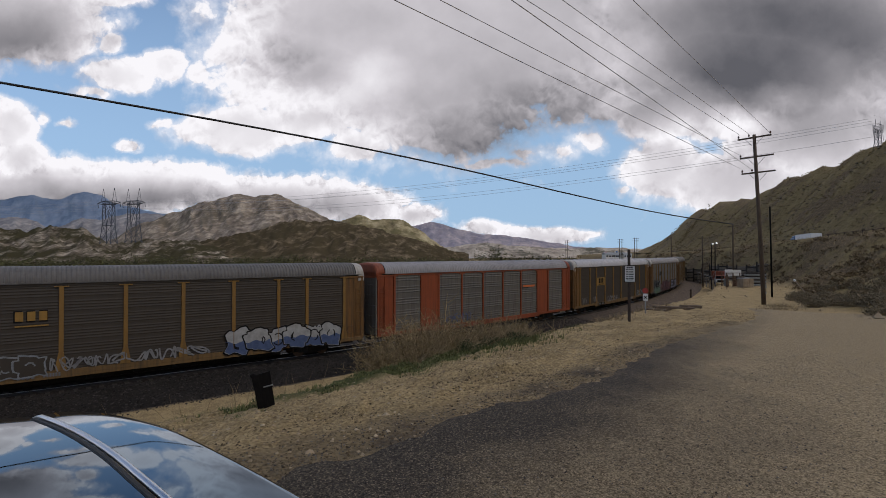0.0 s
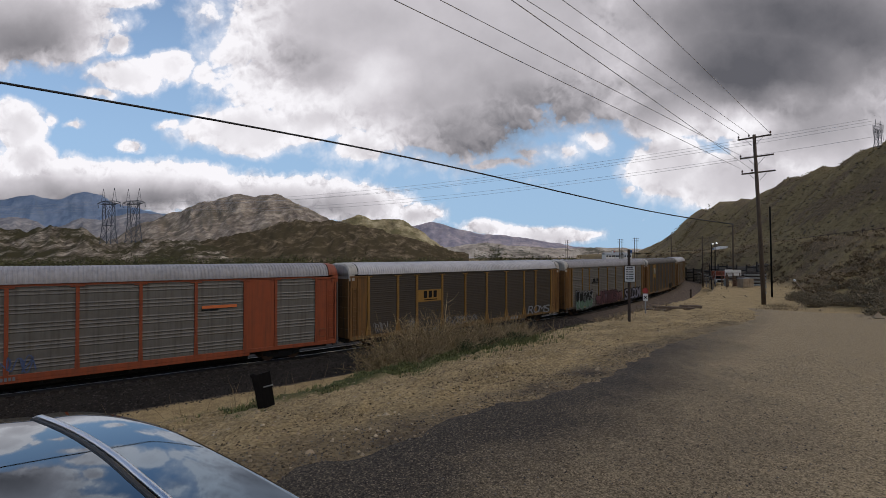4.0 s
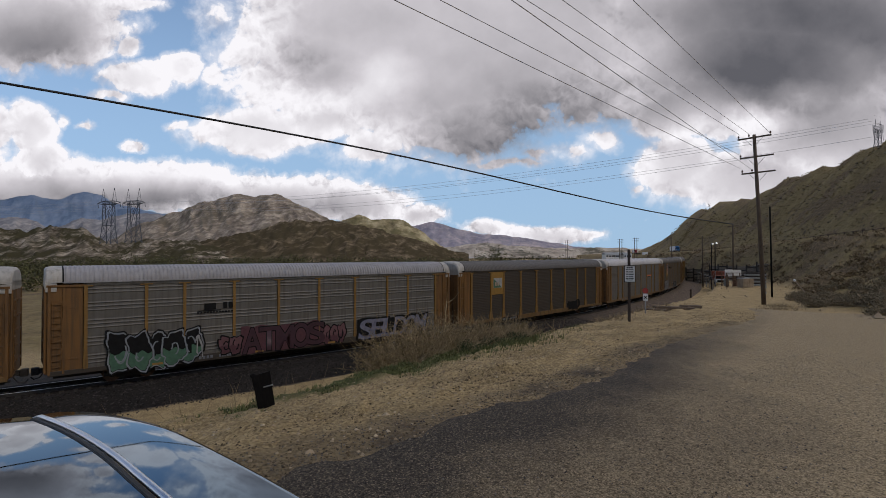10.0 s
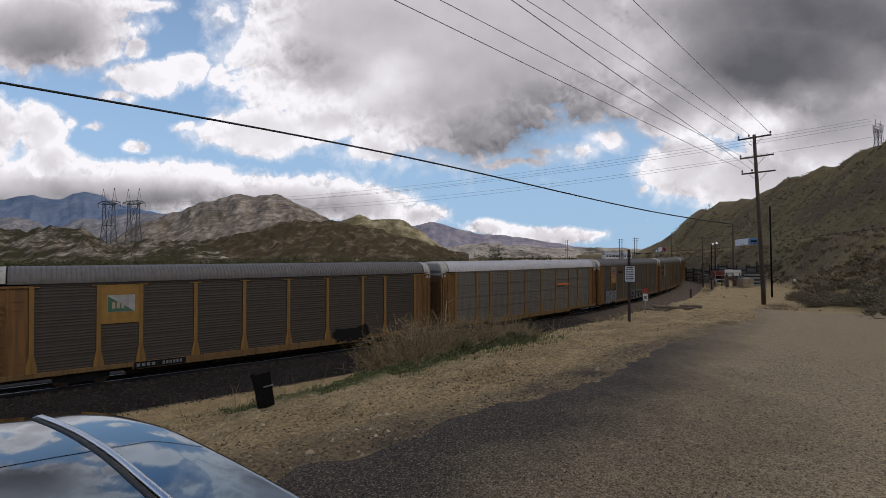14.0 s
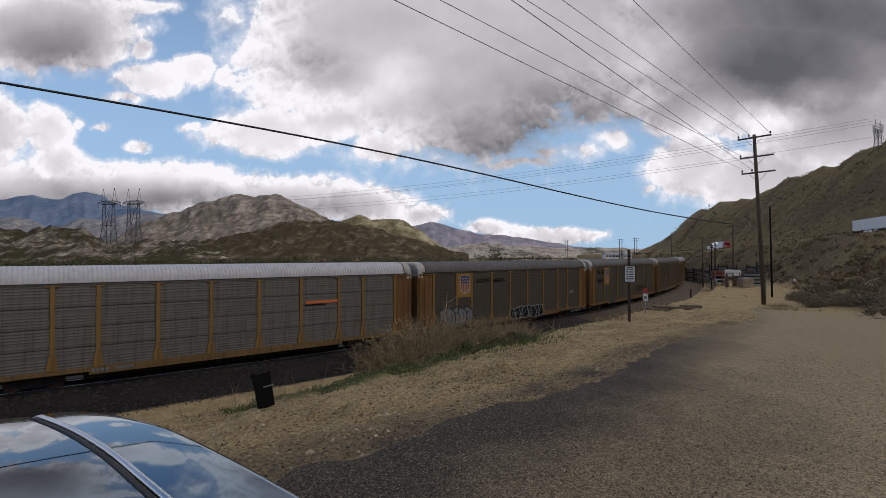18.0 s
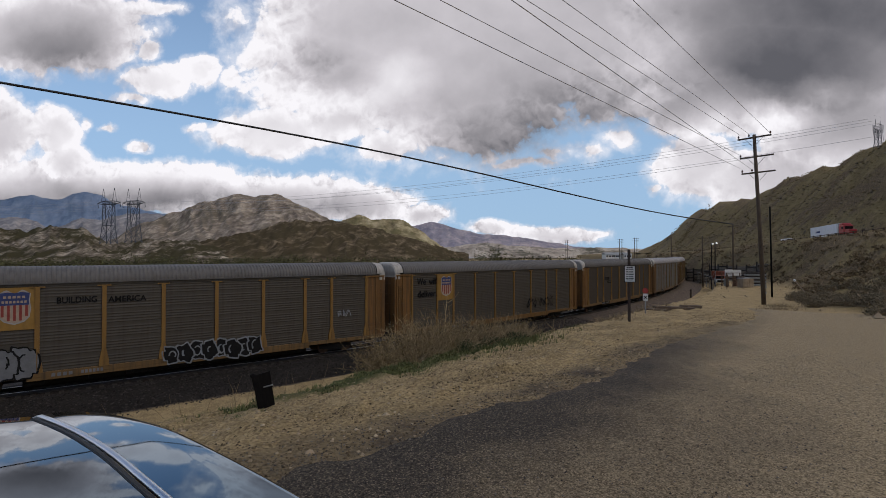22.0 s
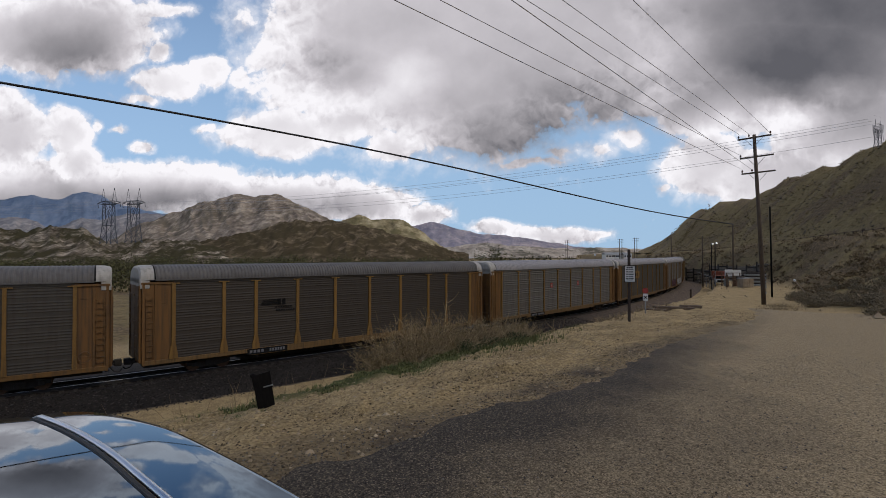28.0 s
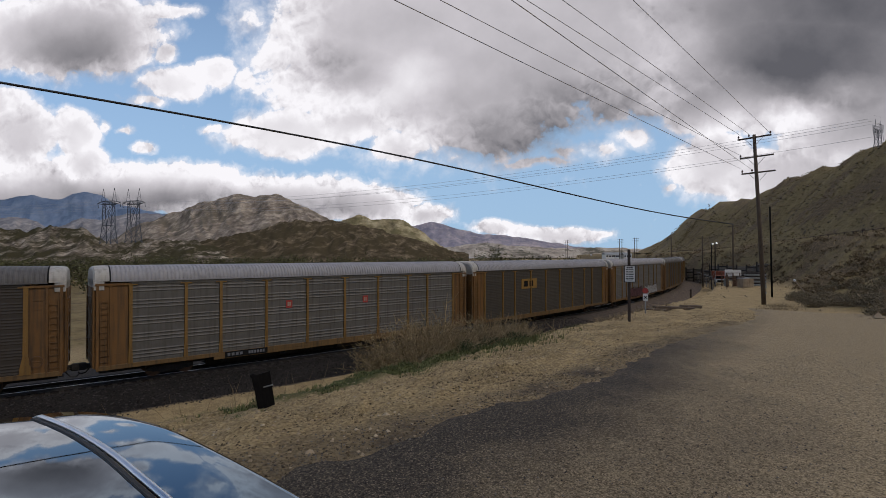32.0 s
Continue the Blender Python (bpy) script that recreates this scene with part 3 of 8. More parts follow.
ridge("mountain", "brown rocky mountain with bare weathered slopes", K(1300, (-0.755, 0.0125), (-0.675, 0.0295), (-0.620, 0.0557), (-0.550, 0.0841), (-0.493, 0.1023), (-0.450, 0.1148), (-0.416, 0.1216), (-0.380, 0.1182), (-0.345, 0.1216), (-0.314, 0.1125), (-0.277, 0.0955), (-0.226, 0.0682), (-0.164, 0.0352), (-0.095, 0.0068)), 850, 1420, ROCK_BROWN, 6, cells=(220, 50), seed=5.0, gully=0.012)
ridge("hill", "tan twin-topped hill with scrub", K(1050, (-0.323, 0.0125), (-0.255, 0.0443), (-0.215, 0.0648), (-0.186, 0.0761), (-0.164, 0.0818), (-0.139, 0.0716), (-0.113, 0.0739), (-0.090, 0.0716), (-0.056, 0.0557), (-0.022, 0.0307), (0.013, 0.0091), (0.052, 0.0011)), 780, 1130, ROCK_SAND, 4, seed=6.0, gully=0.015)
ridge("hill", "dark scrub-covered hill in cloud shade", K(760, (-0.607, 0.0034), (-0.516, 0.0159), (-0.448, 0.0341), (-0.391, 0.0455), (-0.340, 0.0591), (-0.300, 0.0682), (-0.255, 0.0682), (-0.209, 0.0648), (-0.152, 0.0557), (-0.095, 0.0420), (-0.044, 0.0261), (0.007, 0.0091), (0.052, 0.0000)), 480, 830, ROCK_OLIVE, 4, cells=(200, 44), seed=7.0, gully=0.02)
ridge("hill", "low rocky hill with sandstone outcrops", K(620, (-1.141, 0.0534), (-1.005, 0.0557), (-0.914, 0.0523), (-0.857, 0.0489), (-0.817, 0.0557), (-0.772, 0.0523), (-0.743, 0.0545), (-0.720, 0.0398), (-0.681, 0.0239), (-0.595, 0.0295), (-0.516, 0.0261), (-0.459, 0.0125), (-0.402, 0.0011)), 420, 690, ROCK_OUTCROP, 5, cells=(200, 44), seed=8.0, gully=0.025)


# ---------------------------------------------------------------- clouds
def cloud_material(name, cover, shade, base_shade, noise_scale, edge, puff, relief, haze=0.0):
    """Glowing cloud, clear between the clouds. cover, shade: soft ellipses (u, v, ru, rv, weight) in slopes from the eye."""
    m = bpy.data.materials.new(name)
    m.use_nodes = True
    nd, ln = m.node_tree.nodes, m.node_tree.links
    nd.remove(nd["Principled BSDF"])
    tc = nd.new("ShaderNodeTexCoord")
    sp = nd.new("ShaderNodeSeparateXYZ")
    ln.new(tc.outputs["Object"], sp.inputs[0])

    def op(kind, a, c, clamp=False):
        n = nd.new("ShaderNodeMath")
        n.operation = kind
        n.use_clamp = clamp
        for i, q in enumerate((a, c)):
            if isinstance(q, (int, float)):
                n.inputs[i].default_value = q
            elif q is not None:
                ln.new(q, n.inputs[i])
        return n.outputs[0]

    def vec(kind, a, c):
        n = nd.new("ShaderNodeVectorMath")
        n.operation = kind
        for i, q in enumerate((a, c)):
            if isinstance(q, tuple):
                n.inputs[i].default_value = q
            else:
                ln.new(q, n.inputs[i])
        return n.outputs[0]

    def span(v, lo, hi, top=1.0):
        n = nd.new("ShaderNodeMapRange")
        n.interpolation_type = "SMOOTHSTEP"
        n.inputs["From Min"].default_value, n.inputs["From Max"].default_value, n.inputs["To Max"].default_value = lo, hi, top
        ln.new(v, n.inputs["Value"])
        return n.outputs[0]
    ay = op("ABSOLUTE", sp.outputs["Y"], None)
    u, v = op("DIVIDE", sp.outputs["X"], ay), op("DIVIDE", sp.outputs["Z"], ay)
    cb = nd.new("ShaderNodeCombineXYZ")
    ln.new(u, cb.inputs[0])
    ln.new(v, cb.inputs[1])
    uv = cb.outputs[0]

    def ns(scale, detail, rough, at, w=0.0):
        n = nd.new("ShaderNodeTexNoise")
        n.inputs["Scale"].default_value, n.inputs["Detail"].default_value, n.inputs["Roughness"].default_value = scale, detail, rough
        ln.new(vec("ADD", at, (w, w * 0.7, 0.0)), n.inputs["Vector"])
        return n
    warp = ns(noise_scale * 0.8, 6, 0.6, uv, 3.0)
    uvw = vec("ADD", uv, vec("MULTIPLY", vec("SUBTRACT", warp.outputs["Color"], (0.5, 0.5, 0.5)), (0.10 * edge, 0.08 * edge, 0.0)))

    def billow(at):
        """Cauliflower heads: rounded cells at three sizes."""
        n = nd.new("ShaderNodeTexVoronoi")
        n.feature = "SMOOTH_F1"
        n.inputs["Scale"].default_value = noise_scale * 3.2
        n.inputs["Detail"].default_value = 3.0
        n.inputs["Roughness"].default_value = 0.55
        n.inputs["Smoothness"].default_value = 0.35
        ln.new(at, n.inputs["Vector"])
        return op("SUBTRACT", 0.75, n.outputs["Distance"])

    def blobs(items, at, start, join):
        acc = start
        for bu, bv, ru, rv, wgt in items:
            mp = nd.new("ShaderNodeMapping")
            mp.vector_type = "TEXTURE"
            mp.inputs["Location"].default_value = (bu, bv, 0)
            mp.inputs["Scale"].default_value = (ru, rv, 1)
            ln.new(at, mp.inputs[0])
            g = nd.new("ShaderNodeTexGradient")
            g.gradient_type = "SPHERICAL"
            ln.new(mp.outputs[0], g.inputs[0])
            acc = op(join, acc, op("MULTIPLY", g.outputs["Fac"], wgt))
        return acc
    field = blobs(cover, uvw, 0.0, "MAXIMUM")
    # a domain a little bent makes the heads lean and fray
    bent = vec("ADD", uv, vec("MULTIPLY", vec("SUBTRACT", ns(noise_scale * 3, 4, 0.6, uv, 1.0).outputs["Color"], (0.5, 0.5, 0.5)), (0.05, 0.05, 0.0)))
    heads = billow(bent)
    n1 = ns(noise_scale, 10, 0.62, uv)
    f = op("ADD", field, op("MULTIPLY", op("SUBTRACT", n1.outputs["Fac"], 0.5), puff))
    f = op("ADD", f, op("MULTIPLY", op("SUBTRACT", heads, 0.45), puff * 0.22))
    alpha = op("MAXIMUM", span(f, 0.15, 0.27), span(f, -0.02, 0.34, 0.75))
    core = span(f, 0.2, 0.8)
    rim = op("SUBTRACT", 1.0, core)
    # lit from above: the same billows sampled a little higher give bright tops and dull bases
    up = vec("ADD", uv, (0.010, 0.030, 0.0))
    soft = op("SUBTRACT", ns(noise_scale, 6, 0.55, uv).outputs["Fac"], ns(noise_scale, 6, 0.55, up).outputs["Fac"])
    crisp = op("SUBTRACT", heads, billow(vec("ADD", bent, (0.004, 0.012, 0.0))))
    val = op("ADD", blobs(shade, uvw, base_shade, "ADD"), op("MULTIPLY", op("MULTIPLY", soft, relief), op("ADD", op("MULTIPLY", rim, 0.78), 0.22)))
    val = op("ADD", val, op("MULTIPLY", op("MULTIPLY", crisp, op("ADD", rim, 0.02)), 0.42))
    val = op("ADD", val, op("MULTIPLY", op("SUBTRACT", ns(noise_scale * 0.45, 3, 0.5, uvw, 8.0).outputs["Fac"], 0.5), 0.30))
    val = op("SUBTRACT", val, op("MULTIPLY", core, 0.2))
    rp = nd.new("ShaderNodeValToRGB")
    rp.color_ramp.elements.new(0.5)
    rp.color_ramp.elements.new(0.7)
    for e, p, c in zip(rp.color_ramp.elements, (0.0, 0.35, 0.7, 1.0), ((0.115, 0.115, 0.132), (0.305, 0.292, 0.315), (0.61, 0.582, 0.62), (0.95, 0.93, 0.97))):
        e.position, e.color = p, (*c, 1)
    ln.new(val, rp.inputs[0])
    em = nd.new("ShaderNodeEmission")
    ln.new(rp.outputs[0], em.inputs[0])
    clear = nd.new("ShaderNodeBsdfTransparent").outputs[0]

    def over(fac, under, top):
        n = nd.new("ShaderNodeMixShader")
        ln.new(fac, n.inputs[0])
        ln.new(under, n.inputs[1])
        ln.new(top, n.inputs[2])
        return n.outputs[0]
    if haze:
        # pale blue haze of the clear sky towards the horizon
        he = nd.new("ShaderNodeEmission")
        he.inputs[0].default_value = (0.33, 0.50, 0.71, 1)
        clear = over(span(v, 0.95, -0.04, haze), clear, he.outputs[0])
    ln.new(over(alpha, clear, em.outputs[0]), nd["Material Output"].inputs[0])
    return m


def dome(name, label, material, radius, az0, az1, el0, el1):
    cols, rows = 72, 24
    verts = []
    for i in range(cols + 1):
        a = radians(az0 + (az1 - az0) * i / cols)
        for j in range(rows + 1):
            e = radians(el0 + (el1 - el0) * j / rows)
            verts.append((radius * math.sin(a) * math.cos(e), radius * math.cos(a) * math.cos(e), radius * math.sin(e)))
    k = rows + 1
    faces = [(i * k + j, i * k + j + 1, (i + 1) * k + j + 1, (i + 1) * k + j) for i in range(cols) for j in range(rows)]
    ob = new(name, mesh_from(name, verts, faces, material, True))
    ob.matrix_basis = pose(0, 0, EYE_Z)
    return tagged(ob, label, "clouds", kind="structure")


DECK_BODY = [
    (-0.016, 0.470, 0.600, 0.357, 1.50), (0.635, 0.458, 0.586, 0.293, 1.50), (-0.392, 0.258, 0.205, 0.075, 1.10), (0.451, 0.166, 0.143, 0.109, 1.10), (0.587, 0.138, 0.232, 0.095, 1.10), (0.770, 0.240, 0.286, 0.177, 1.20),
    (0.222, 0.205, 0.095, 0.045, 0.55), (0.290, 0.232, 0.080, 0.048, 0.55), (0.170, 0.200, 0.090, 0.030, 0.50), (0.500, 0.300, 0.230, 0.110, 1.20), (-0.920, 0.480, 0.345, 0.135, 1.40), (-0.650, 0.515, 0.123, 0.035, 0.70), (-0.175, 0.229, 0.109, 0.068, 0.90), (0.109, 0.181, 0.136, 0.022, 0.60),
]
# Clouds outside the view, added to whiten the sky light and roof reflections.
DECK_UNSEEN = [
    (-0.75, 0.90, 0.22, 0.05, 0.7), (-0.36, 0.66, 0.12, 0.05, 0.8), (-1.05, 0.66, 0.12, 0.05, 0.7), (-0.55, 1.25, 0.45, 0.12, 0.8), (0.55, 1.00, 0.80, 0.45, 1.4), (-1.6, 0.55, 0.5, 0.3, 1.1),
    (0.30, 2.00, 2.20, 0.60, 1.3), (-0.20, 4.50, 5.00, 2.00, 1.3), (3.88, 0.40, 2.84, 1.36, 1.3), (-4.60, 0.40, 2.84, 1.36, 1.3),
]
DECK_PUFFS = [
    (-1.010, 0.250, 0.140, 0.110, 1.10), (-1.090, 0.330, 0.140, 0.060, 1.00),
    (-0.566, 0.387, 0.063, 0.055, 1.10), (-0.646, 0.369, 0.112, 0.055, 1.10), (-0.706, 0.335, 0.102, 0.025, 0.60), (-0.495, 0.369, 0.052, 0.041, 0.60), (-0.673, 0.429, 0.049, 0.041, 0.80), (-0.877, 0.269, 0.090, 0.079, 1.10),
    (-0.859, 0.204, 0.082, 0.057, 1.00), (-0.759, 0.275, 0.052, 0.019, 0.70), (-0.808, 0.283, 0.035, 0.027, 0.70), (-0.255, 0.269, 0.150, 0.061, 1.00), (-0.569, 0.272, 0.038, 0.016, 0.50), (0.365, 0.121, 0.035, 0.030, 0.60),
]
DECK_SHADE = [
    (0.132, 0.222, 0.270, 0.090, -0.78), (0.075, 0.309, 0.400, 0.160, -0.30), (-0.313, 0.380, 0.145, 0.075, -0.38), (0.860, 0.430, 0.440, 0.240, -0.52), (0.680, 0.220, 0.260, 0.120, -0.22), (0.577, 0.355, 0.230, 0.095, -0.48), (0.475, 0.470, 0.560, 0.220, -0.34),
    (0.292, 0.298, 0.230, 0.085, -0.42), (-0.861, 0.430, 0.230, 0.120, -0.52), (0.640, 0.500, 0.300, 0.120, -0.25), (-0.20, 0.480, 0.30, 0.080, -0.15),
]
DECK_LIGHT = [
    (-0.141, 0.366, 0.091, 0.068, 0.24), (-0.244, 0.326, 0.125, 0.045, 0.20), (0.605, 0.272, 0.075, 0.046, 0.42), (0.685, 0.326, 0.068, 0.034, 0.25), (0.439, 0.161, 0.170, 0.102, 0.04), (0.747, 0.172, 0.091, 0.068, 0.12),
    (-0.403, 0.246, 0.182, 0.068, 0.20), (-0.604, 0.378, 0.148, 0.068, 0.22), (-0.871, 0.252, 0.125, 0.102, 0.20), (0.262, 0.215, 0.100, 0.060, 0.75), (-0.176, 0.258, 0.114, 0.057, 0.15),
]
DECK = cloud_material("cloud_deck", DECK_BODY + DECK_UNSEEN + DECK_PUFFS, DECK_SHADE + DECK_LIGHT, 0.94, 5.5, 1.25, 0.95, 1.3)
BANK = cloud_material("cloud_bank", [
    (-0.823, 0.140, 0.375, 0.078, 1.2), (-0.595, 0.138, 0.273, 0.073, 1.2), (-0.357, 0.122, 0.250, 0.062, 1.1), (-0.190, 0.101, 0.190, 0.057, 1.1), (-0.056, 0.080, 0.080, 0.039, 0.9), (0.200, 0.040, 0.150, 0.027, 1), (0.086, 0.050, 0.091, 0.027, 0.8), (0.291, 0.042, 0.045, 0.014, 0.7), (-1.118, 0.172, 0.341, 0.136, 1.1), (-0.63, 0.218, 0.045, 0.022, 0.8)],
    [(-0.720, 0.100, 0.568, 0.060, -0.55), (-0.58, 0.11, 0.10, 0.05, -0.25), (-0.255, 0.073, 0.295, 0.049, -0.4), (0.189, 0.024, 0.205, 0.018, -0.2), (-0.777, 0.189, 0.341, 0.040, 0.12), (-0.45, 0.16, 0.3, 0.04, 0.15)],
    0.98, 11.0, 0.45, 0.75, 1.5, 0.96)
# The deck carries on unseen behind the eye, left open towards the sun.
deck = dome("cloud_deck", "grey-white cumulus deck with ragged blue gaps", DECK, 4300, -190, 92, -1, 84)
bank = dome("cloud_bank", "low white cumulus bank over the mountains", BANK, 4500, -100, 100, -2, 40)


# ---------------------------------------------------------------- the train
def paint(name, c, dirt=0.45, rough=0.6, grime=(0.032, 0.023, 0.015)):
    lo = tuple(0.62 * v for v in c)
    hi = tuple(min(1.0, 1.15 * v) for v in c)
    return mat(name, [lo, c, hi], 1.6, rough, 0.12, 9, big=0.3, big_scale=0.5, spread=0.3, vary=0.12, streak=(grime, dirt))


YELLOW = paint("faded_yellow_paint", (0.19, 0.104, 0.024), 0.65)
OCHRE = paint("rust_stained_ochre_paint", (0.14, 0.068, 0.018), 0.85)
SILL_OCHRE = paint("grimy_ochre_sill", (0.135, 0.078, 0.026), 0.85)
YELLOW_DARK = paint("sooty_yellow_paint", (0.14, 0.072, 0.018), 0.65)
ORANGE = paint("faded_orange_paint", (0.21, 0.047, 0.015), 0.45)
PANEL_DARK = paint("sooty_galvanised_panel", (0.036, 0.0285, 0.0205), 0.6)
PANEL_GREY = paint("dusty_galvanised_panel", (0.047, 0.040, 0.030), 0.6)
PANEL_LIGHT = paint("bright_galvanised_panel", (0.10, 0.093, 0.08), 0.55)
ROOF_LIGHT = paint("pale_grey_roof", (0.26, 0.25, 0.25), 0.25, 0.55)
ROOF_BRIGHT = paint("bright_white_roof", (0.42, 0.41, 0.41), 0.15, 0.5)
ROOF_MID = paint("dull_grey_roof", (0.10, 0.093, 0.086), 0.35, 0.6)
ROOF_WHITE = paint("white_end_cap", (0.36, 0.34, 0.30), 0.4)
WHITE_PAINT = mat("white_paint", [(0.18, 0.18, 0.175), (0.34, 0.34, 0.33)], 2.5, 0.6, 0.05)
BLACK_PAINT = mat("black_paint", [(0.004, 0.004, 0.004), (0.010, 0.010, 0.010)], 5, 0.75, 0.05, spec=0.15)
RED_PAINT = mat("red_paint", [(0.24, 0.025, 0.02), (0.34, 0.045, 0.035)], 5, 0.6, 0.05)
BLUE_PAINT = mat("blue_paint", [(0.012, 0.02, 0.085), (0.03, 0.05, 0.15)], 5, 0.6, 0.05)
CREAM_PAINT = mat("dull_cream_paint", [(0.24, 0.18, 0.13), (0.34, 0.26, 0.2)], 5, 0.6, 0.05)
STRIPE_RED = mat("dull_red_paint", [(0.15, 0.022, 0.016), (0.23, 0.04, 0.028)], 5, 0.6, 0.05)
GREEN_PAINT = mat("green_paint", [(0.03, 0.075, 0.045), (0.06, 0.13, 0.08)], 5, 0.6, 0.05)
PINK_PAINT = mat("magenta_spray", [(0.05, 0.018, 0.022), (0.085, 0.03, 0.038)], 5, 0.6, 0.05)
WINE_SPRAY = mat("wine_spray", [(0.022, 0.008, 0.012), (0.05, 0.018, 0.026)], 3, 0.6, 0.05)
GREY_DULL = mat("dull_grey_spray", [(0.09, 0.095, 0.10), (0.15, 0.155, 0.165)], 3, 0.6, 0.05)
GREY_MID = mat("faded_grey_spray", [(0.13, 0.13, 0.13), (0.21, 0.21, 0.21)], 3, 0.6, 0.05)
ROSE_SPRAY = mat("rose_spray", [(0.08, 0.035, 0.038), (0.14, 0.065, 0.07)], 3, 0.6, 0.05)
LAVENDER_SPRAY = mat("lavender_spray", [(0.05, 0.05, 0.085), (0.19, 0.19, 0.235)], 2.5, 0.6, 0.05)
BLUE_SPRAY = mat("blue_spray", [(0.03, 0.05, 0.11), (0.07, 0.10, 0.19)], 3, 0.6, 0.05)
GREY_SPRAY = mat("grey_spray", [(0.10, 0.11, 0.12), (0.22, 0.235, 0.25)], 2.5, 0.6, 0.05)
ORANGE_FLAT = mat("orange_stripe", [(0.42, 0.10, 0.03), (0.55, 0.15, 0.04)], 5, 0.6, 0.05)
TAN_PAINT = mat("yellow_plate", [(0.19, 0.105, 0.02), (0.27, 0.15, 0.03)], 3, 0.6, 0.05, streak=((0.1, 0.07, 0.03), 0.4))

BAYS = [2.85, 2.0, 2.88, 2.9, 2.94, 2.9, 2.88, 2.0, 2.85]
EDGES = [-12.05]
for _w in BAYS:
    EDGES.append(EDGES[-1] + _w)
SIDE = -1.55          # the camera side of a car, seen from its middle
Z_SILL, Z_SIDE, Z_EAVE, Z_TOP = 0.22, 0.62, 5.28, 6.13
Z_POST = 5.10         # heads of the side posts
DECAL = SIDE - 0.092  # spray paint lies over panels, posts and sill
_mesh = {}


def shared(name, key, make, material, parent, m=None, label="", smoothed=False):
    """A part on a mesh that alike parts share, with a material of its own."""
    if key not in _mesh:
        _mesh[key] = mesh_of(name, make(), material, smoothed)
    ob = new(name, _mesh[key])
    ob.material_slots[0].link = "OBJECT"
    ob.material_slots[0].material = material
    ob.parent = parent
    if m is not None:
        ob.matrix_basis = m
    if label:
        tagged(ob, label)
    return ob


def ribbed(w, style):
    """A wall panel w wide with pressed horizontal ribs: fine, grouped in threes, or fine with open seams."""
    def make():
        bm = bmesh.new()
        hgt = Z_EAVE - Z_SIDE
        prof = [(0.0, 0.0)]
        if style == "grouped":
            for g in range(5):
                for i in range(3):
                    z = 0.22 + 0.95 * g + 0.2 * i
                    if z < hgt - 0.1:
                        prof += [(0.0, z), (-0.02, z + 0.03), (-0.032, z + 0.045), (0.0, z + 0.12)]
        else:
            n = 30
            pitch = hgt / n
            for i in range(n):
                z = i * pitch
                if style == "seamed" and i in (7, 14, 21):
                    prof += [(0.0, z + 0.01), (0.05, z + 0.02), (0.05, z + 0.07), (0.0, z + 0.08)]
                elif i % 5 != 4:
                    prof += [(0.0, z + 0.02), (-0.008, z + 0.045), (-0.013, z + 0.065), (0.0, z + pitch * 0.9)]
        prof.append((0.0, hgt))
        a = [bm.verts.new((-w / 2, y, z)) for y, z in prof]
        b = [bm.verts.new((w / 2, y, z)) for y, z in prof]
        for i in range(len(prof) - 1):
            bm.faces.new((a[i], b[i], b[i + 1], a[i + 1]))
        # a back sheet and edges give the panel thickness
        c = [bm.verts.new((x, 0.06, z)) for x in (-w / 2, w / 2) for z in (0, hgt)]
        bm.faces.new((c[0], c[1], c[3], c[2]))
        return bm
    return make


def post_mesh(flare):
    def make():
        bm = bmesh.new()
        top = Z_POST - Z_SIDE
        prof = [(0.0, 0.25 if flare else 0.11), (0.3, 0.23 if flare else 0.11), (0.95, 0.105 if flare else 0.085), (top, 0.105 if flare else 0.085)]
        fr = [[bm.verts.new((x * hw, y, z)) for x, y in ((-1, 0.05), (-1, -0.05), (1, -0.05), (1, 0.05))] for z, hw in prof]
        for r0, r1 in zip(fr, fr[1:]):
            for i in range(3):
                bm.faces.new((r0[i], r0[i + 1], r1[i + 1], r1[i]))
        bm.faces.new(fr[-1])
        box(bm, -0.32, -0.055, top - 0.06, 0.32, 0.03, top)
        box(bm, -0.02, -0.062, 0.1, 0.02, -0.05, top - 0.1)
        return bm
    return make


def _arch():
    pts = []
    for i in range(13):
        a = math.pi / 2 * i / 12
        pts.append((1.62 * math.cos(a) ** 0.55, Z_EAVE + (Z_TOP - Z_EAVE) * math.sin(a) ** 0.9))
    return pts + [(-y, z) for y, z in pts[-2::-1]]


ARCH = _arch()


def arch_strip(bm, stations):
    rings = []
    for x, lift in stations:
        rings.append([bm.verts.new((x, y * (1 + lift * 0.4), z + lift)) for y, z in ARCH])
    for r0, r1 in zip(rings, rings[1:]):
        for i in range(len(ARCH) - 1):
            bm.faces.new((r0[i], r1[i], r1[i + 1], r0[i + 1]))
    return rings


def roof_mesh():
    bm = bmesh.new()
    st = []
    x = -13.02
    while x < 12.9:
        st += [(x, 0.0), (x + 0.07, 0.0), (x + 0.10, 0.022), (x + 0.17, 0.022)]
        x += 0.21
    st.append((13.02, 0.0))
    arch_strip(bm, st)
    # the eave gutter
    box(bm, -13.02, -1.655, Z_EAVE - 0.04, 13.02, -1.60, Z_EAVE + 0.03)
    box(bm, -13.02, 1.60, Z_EAVE - 0.04, 13.02, 1.655, Z_EAVE + 0.03)
    return bm


def seam_mesh():
    """Dark sealing strip between the roof and its end sheet."""
    bm = bmesh.new()
    arch_strip(bm, [(13.0, 0.028), (13.07, 0.028)])
    return bm


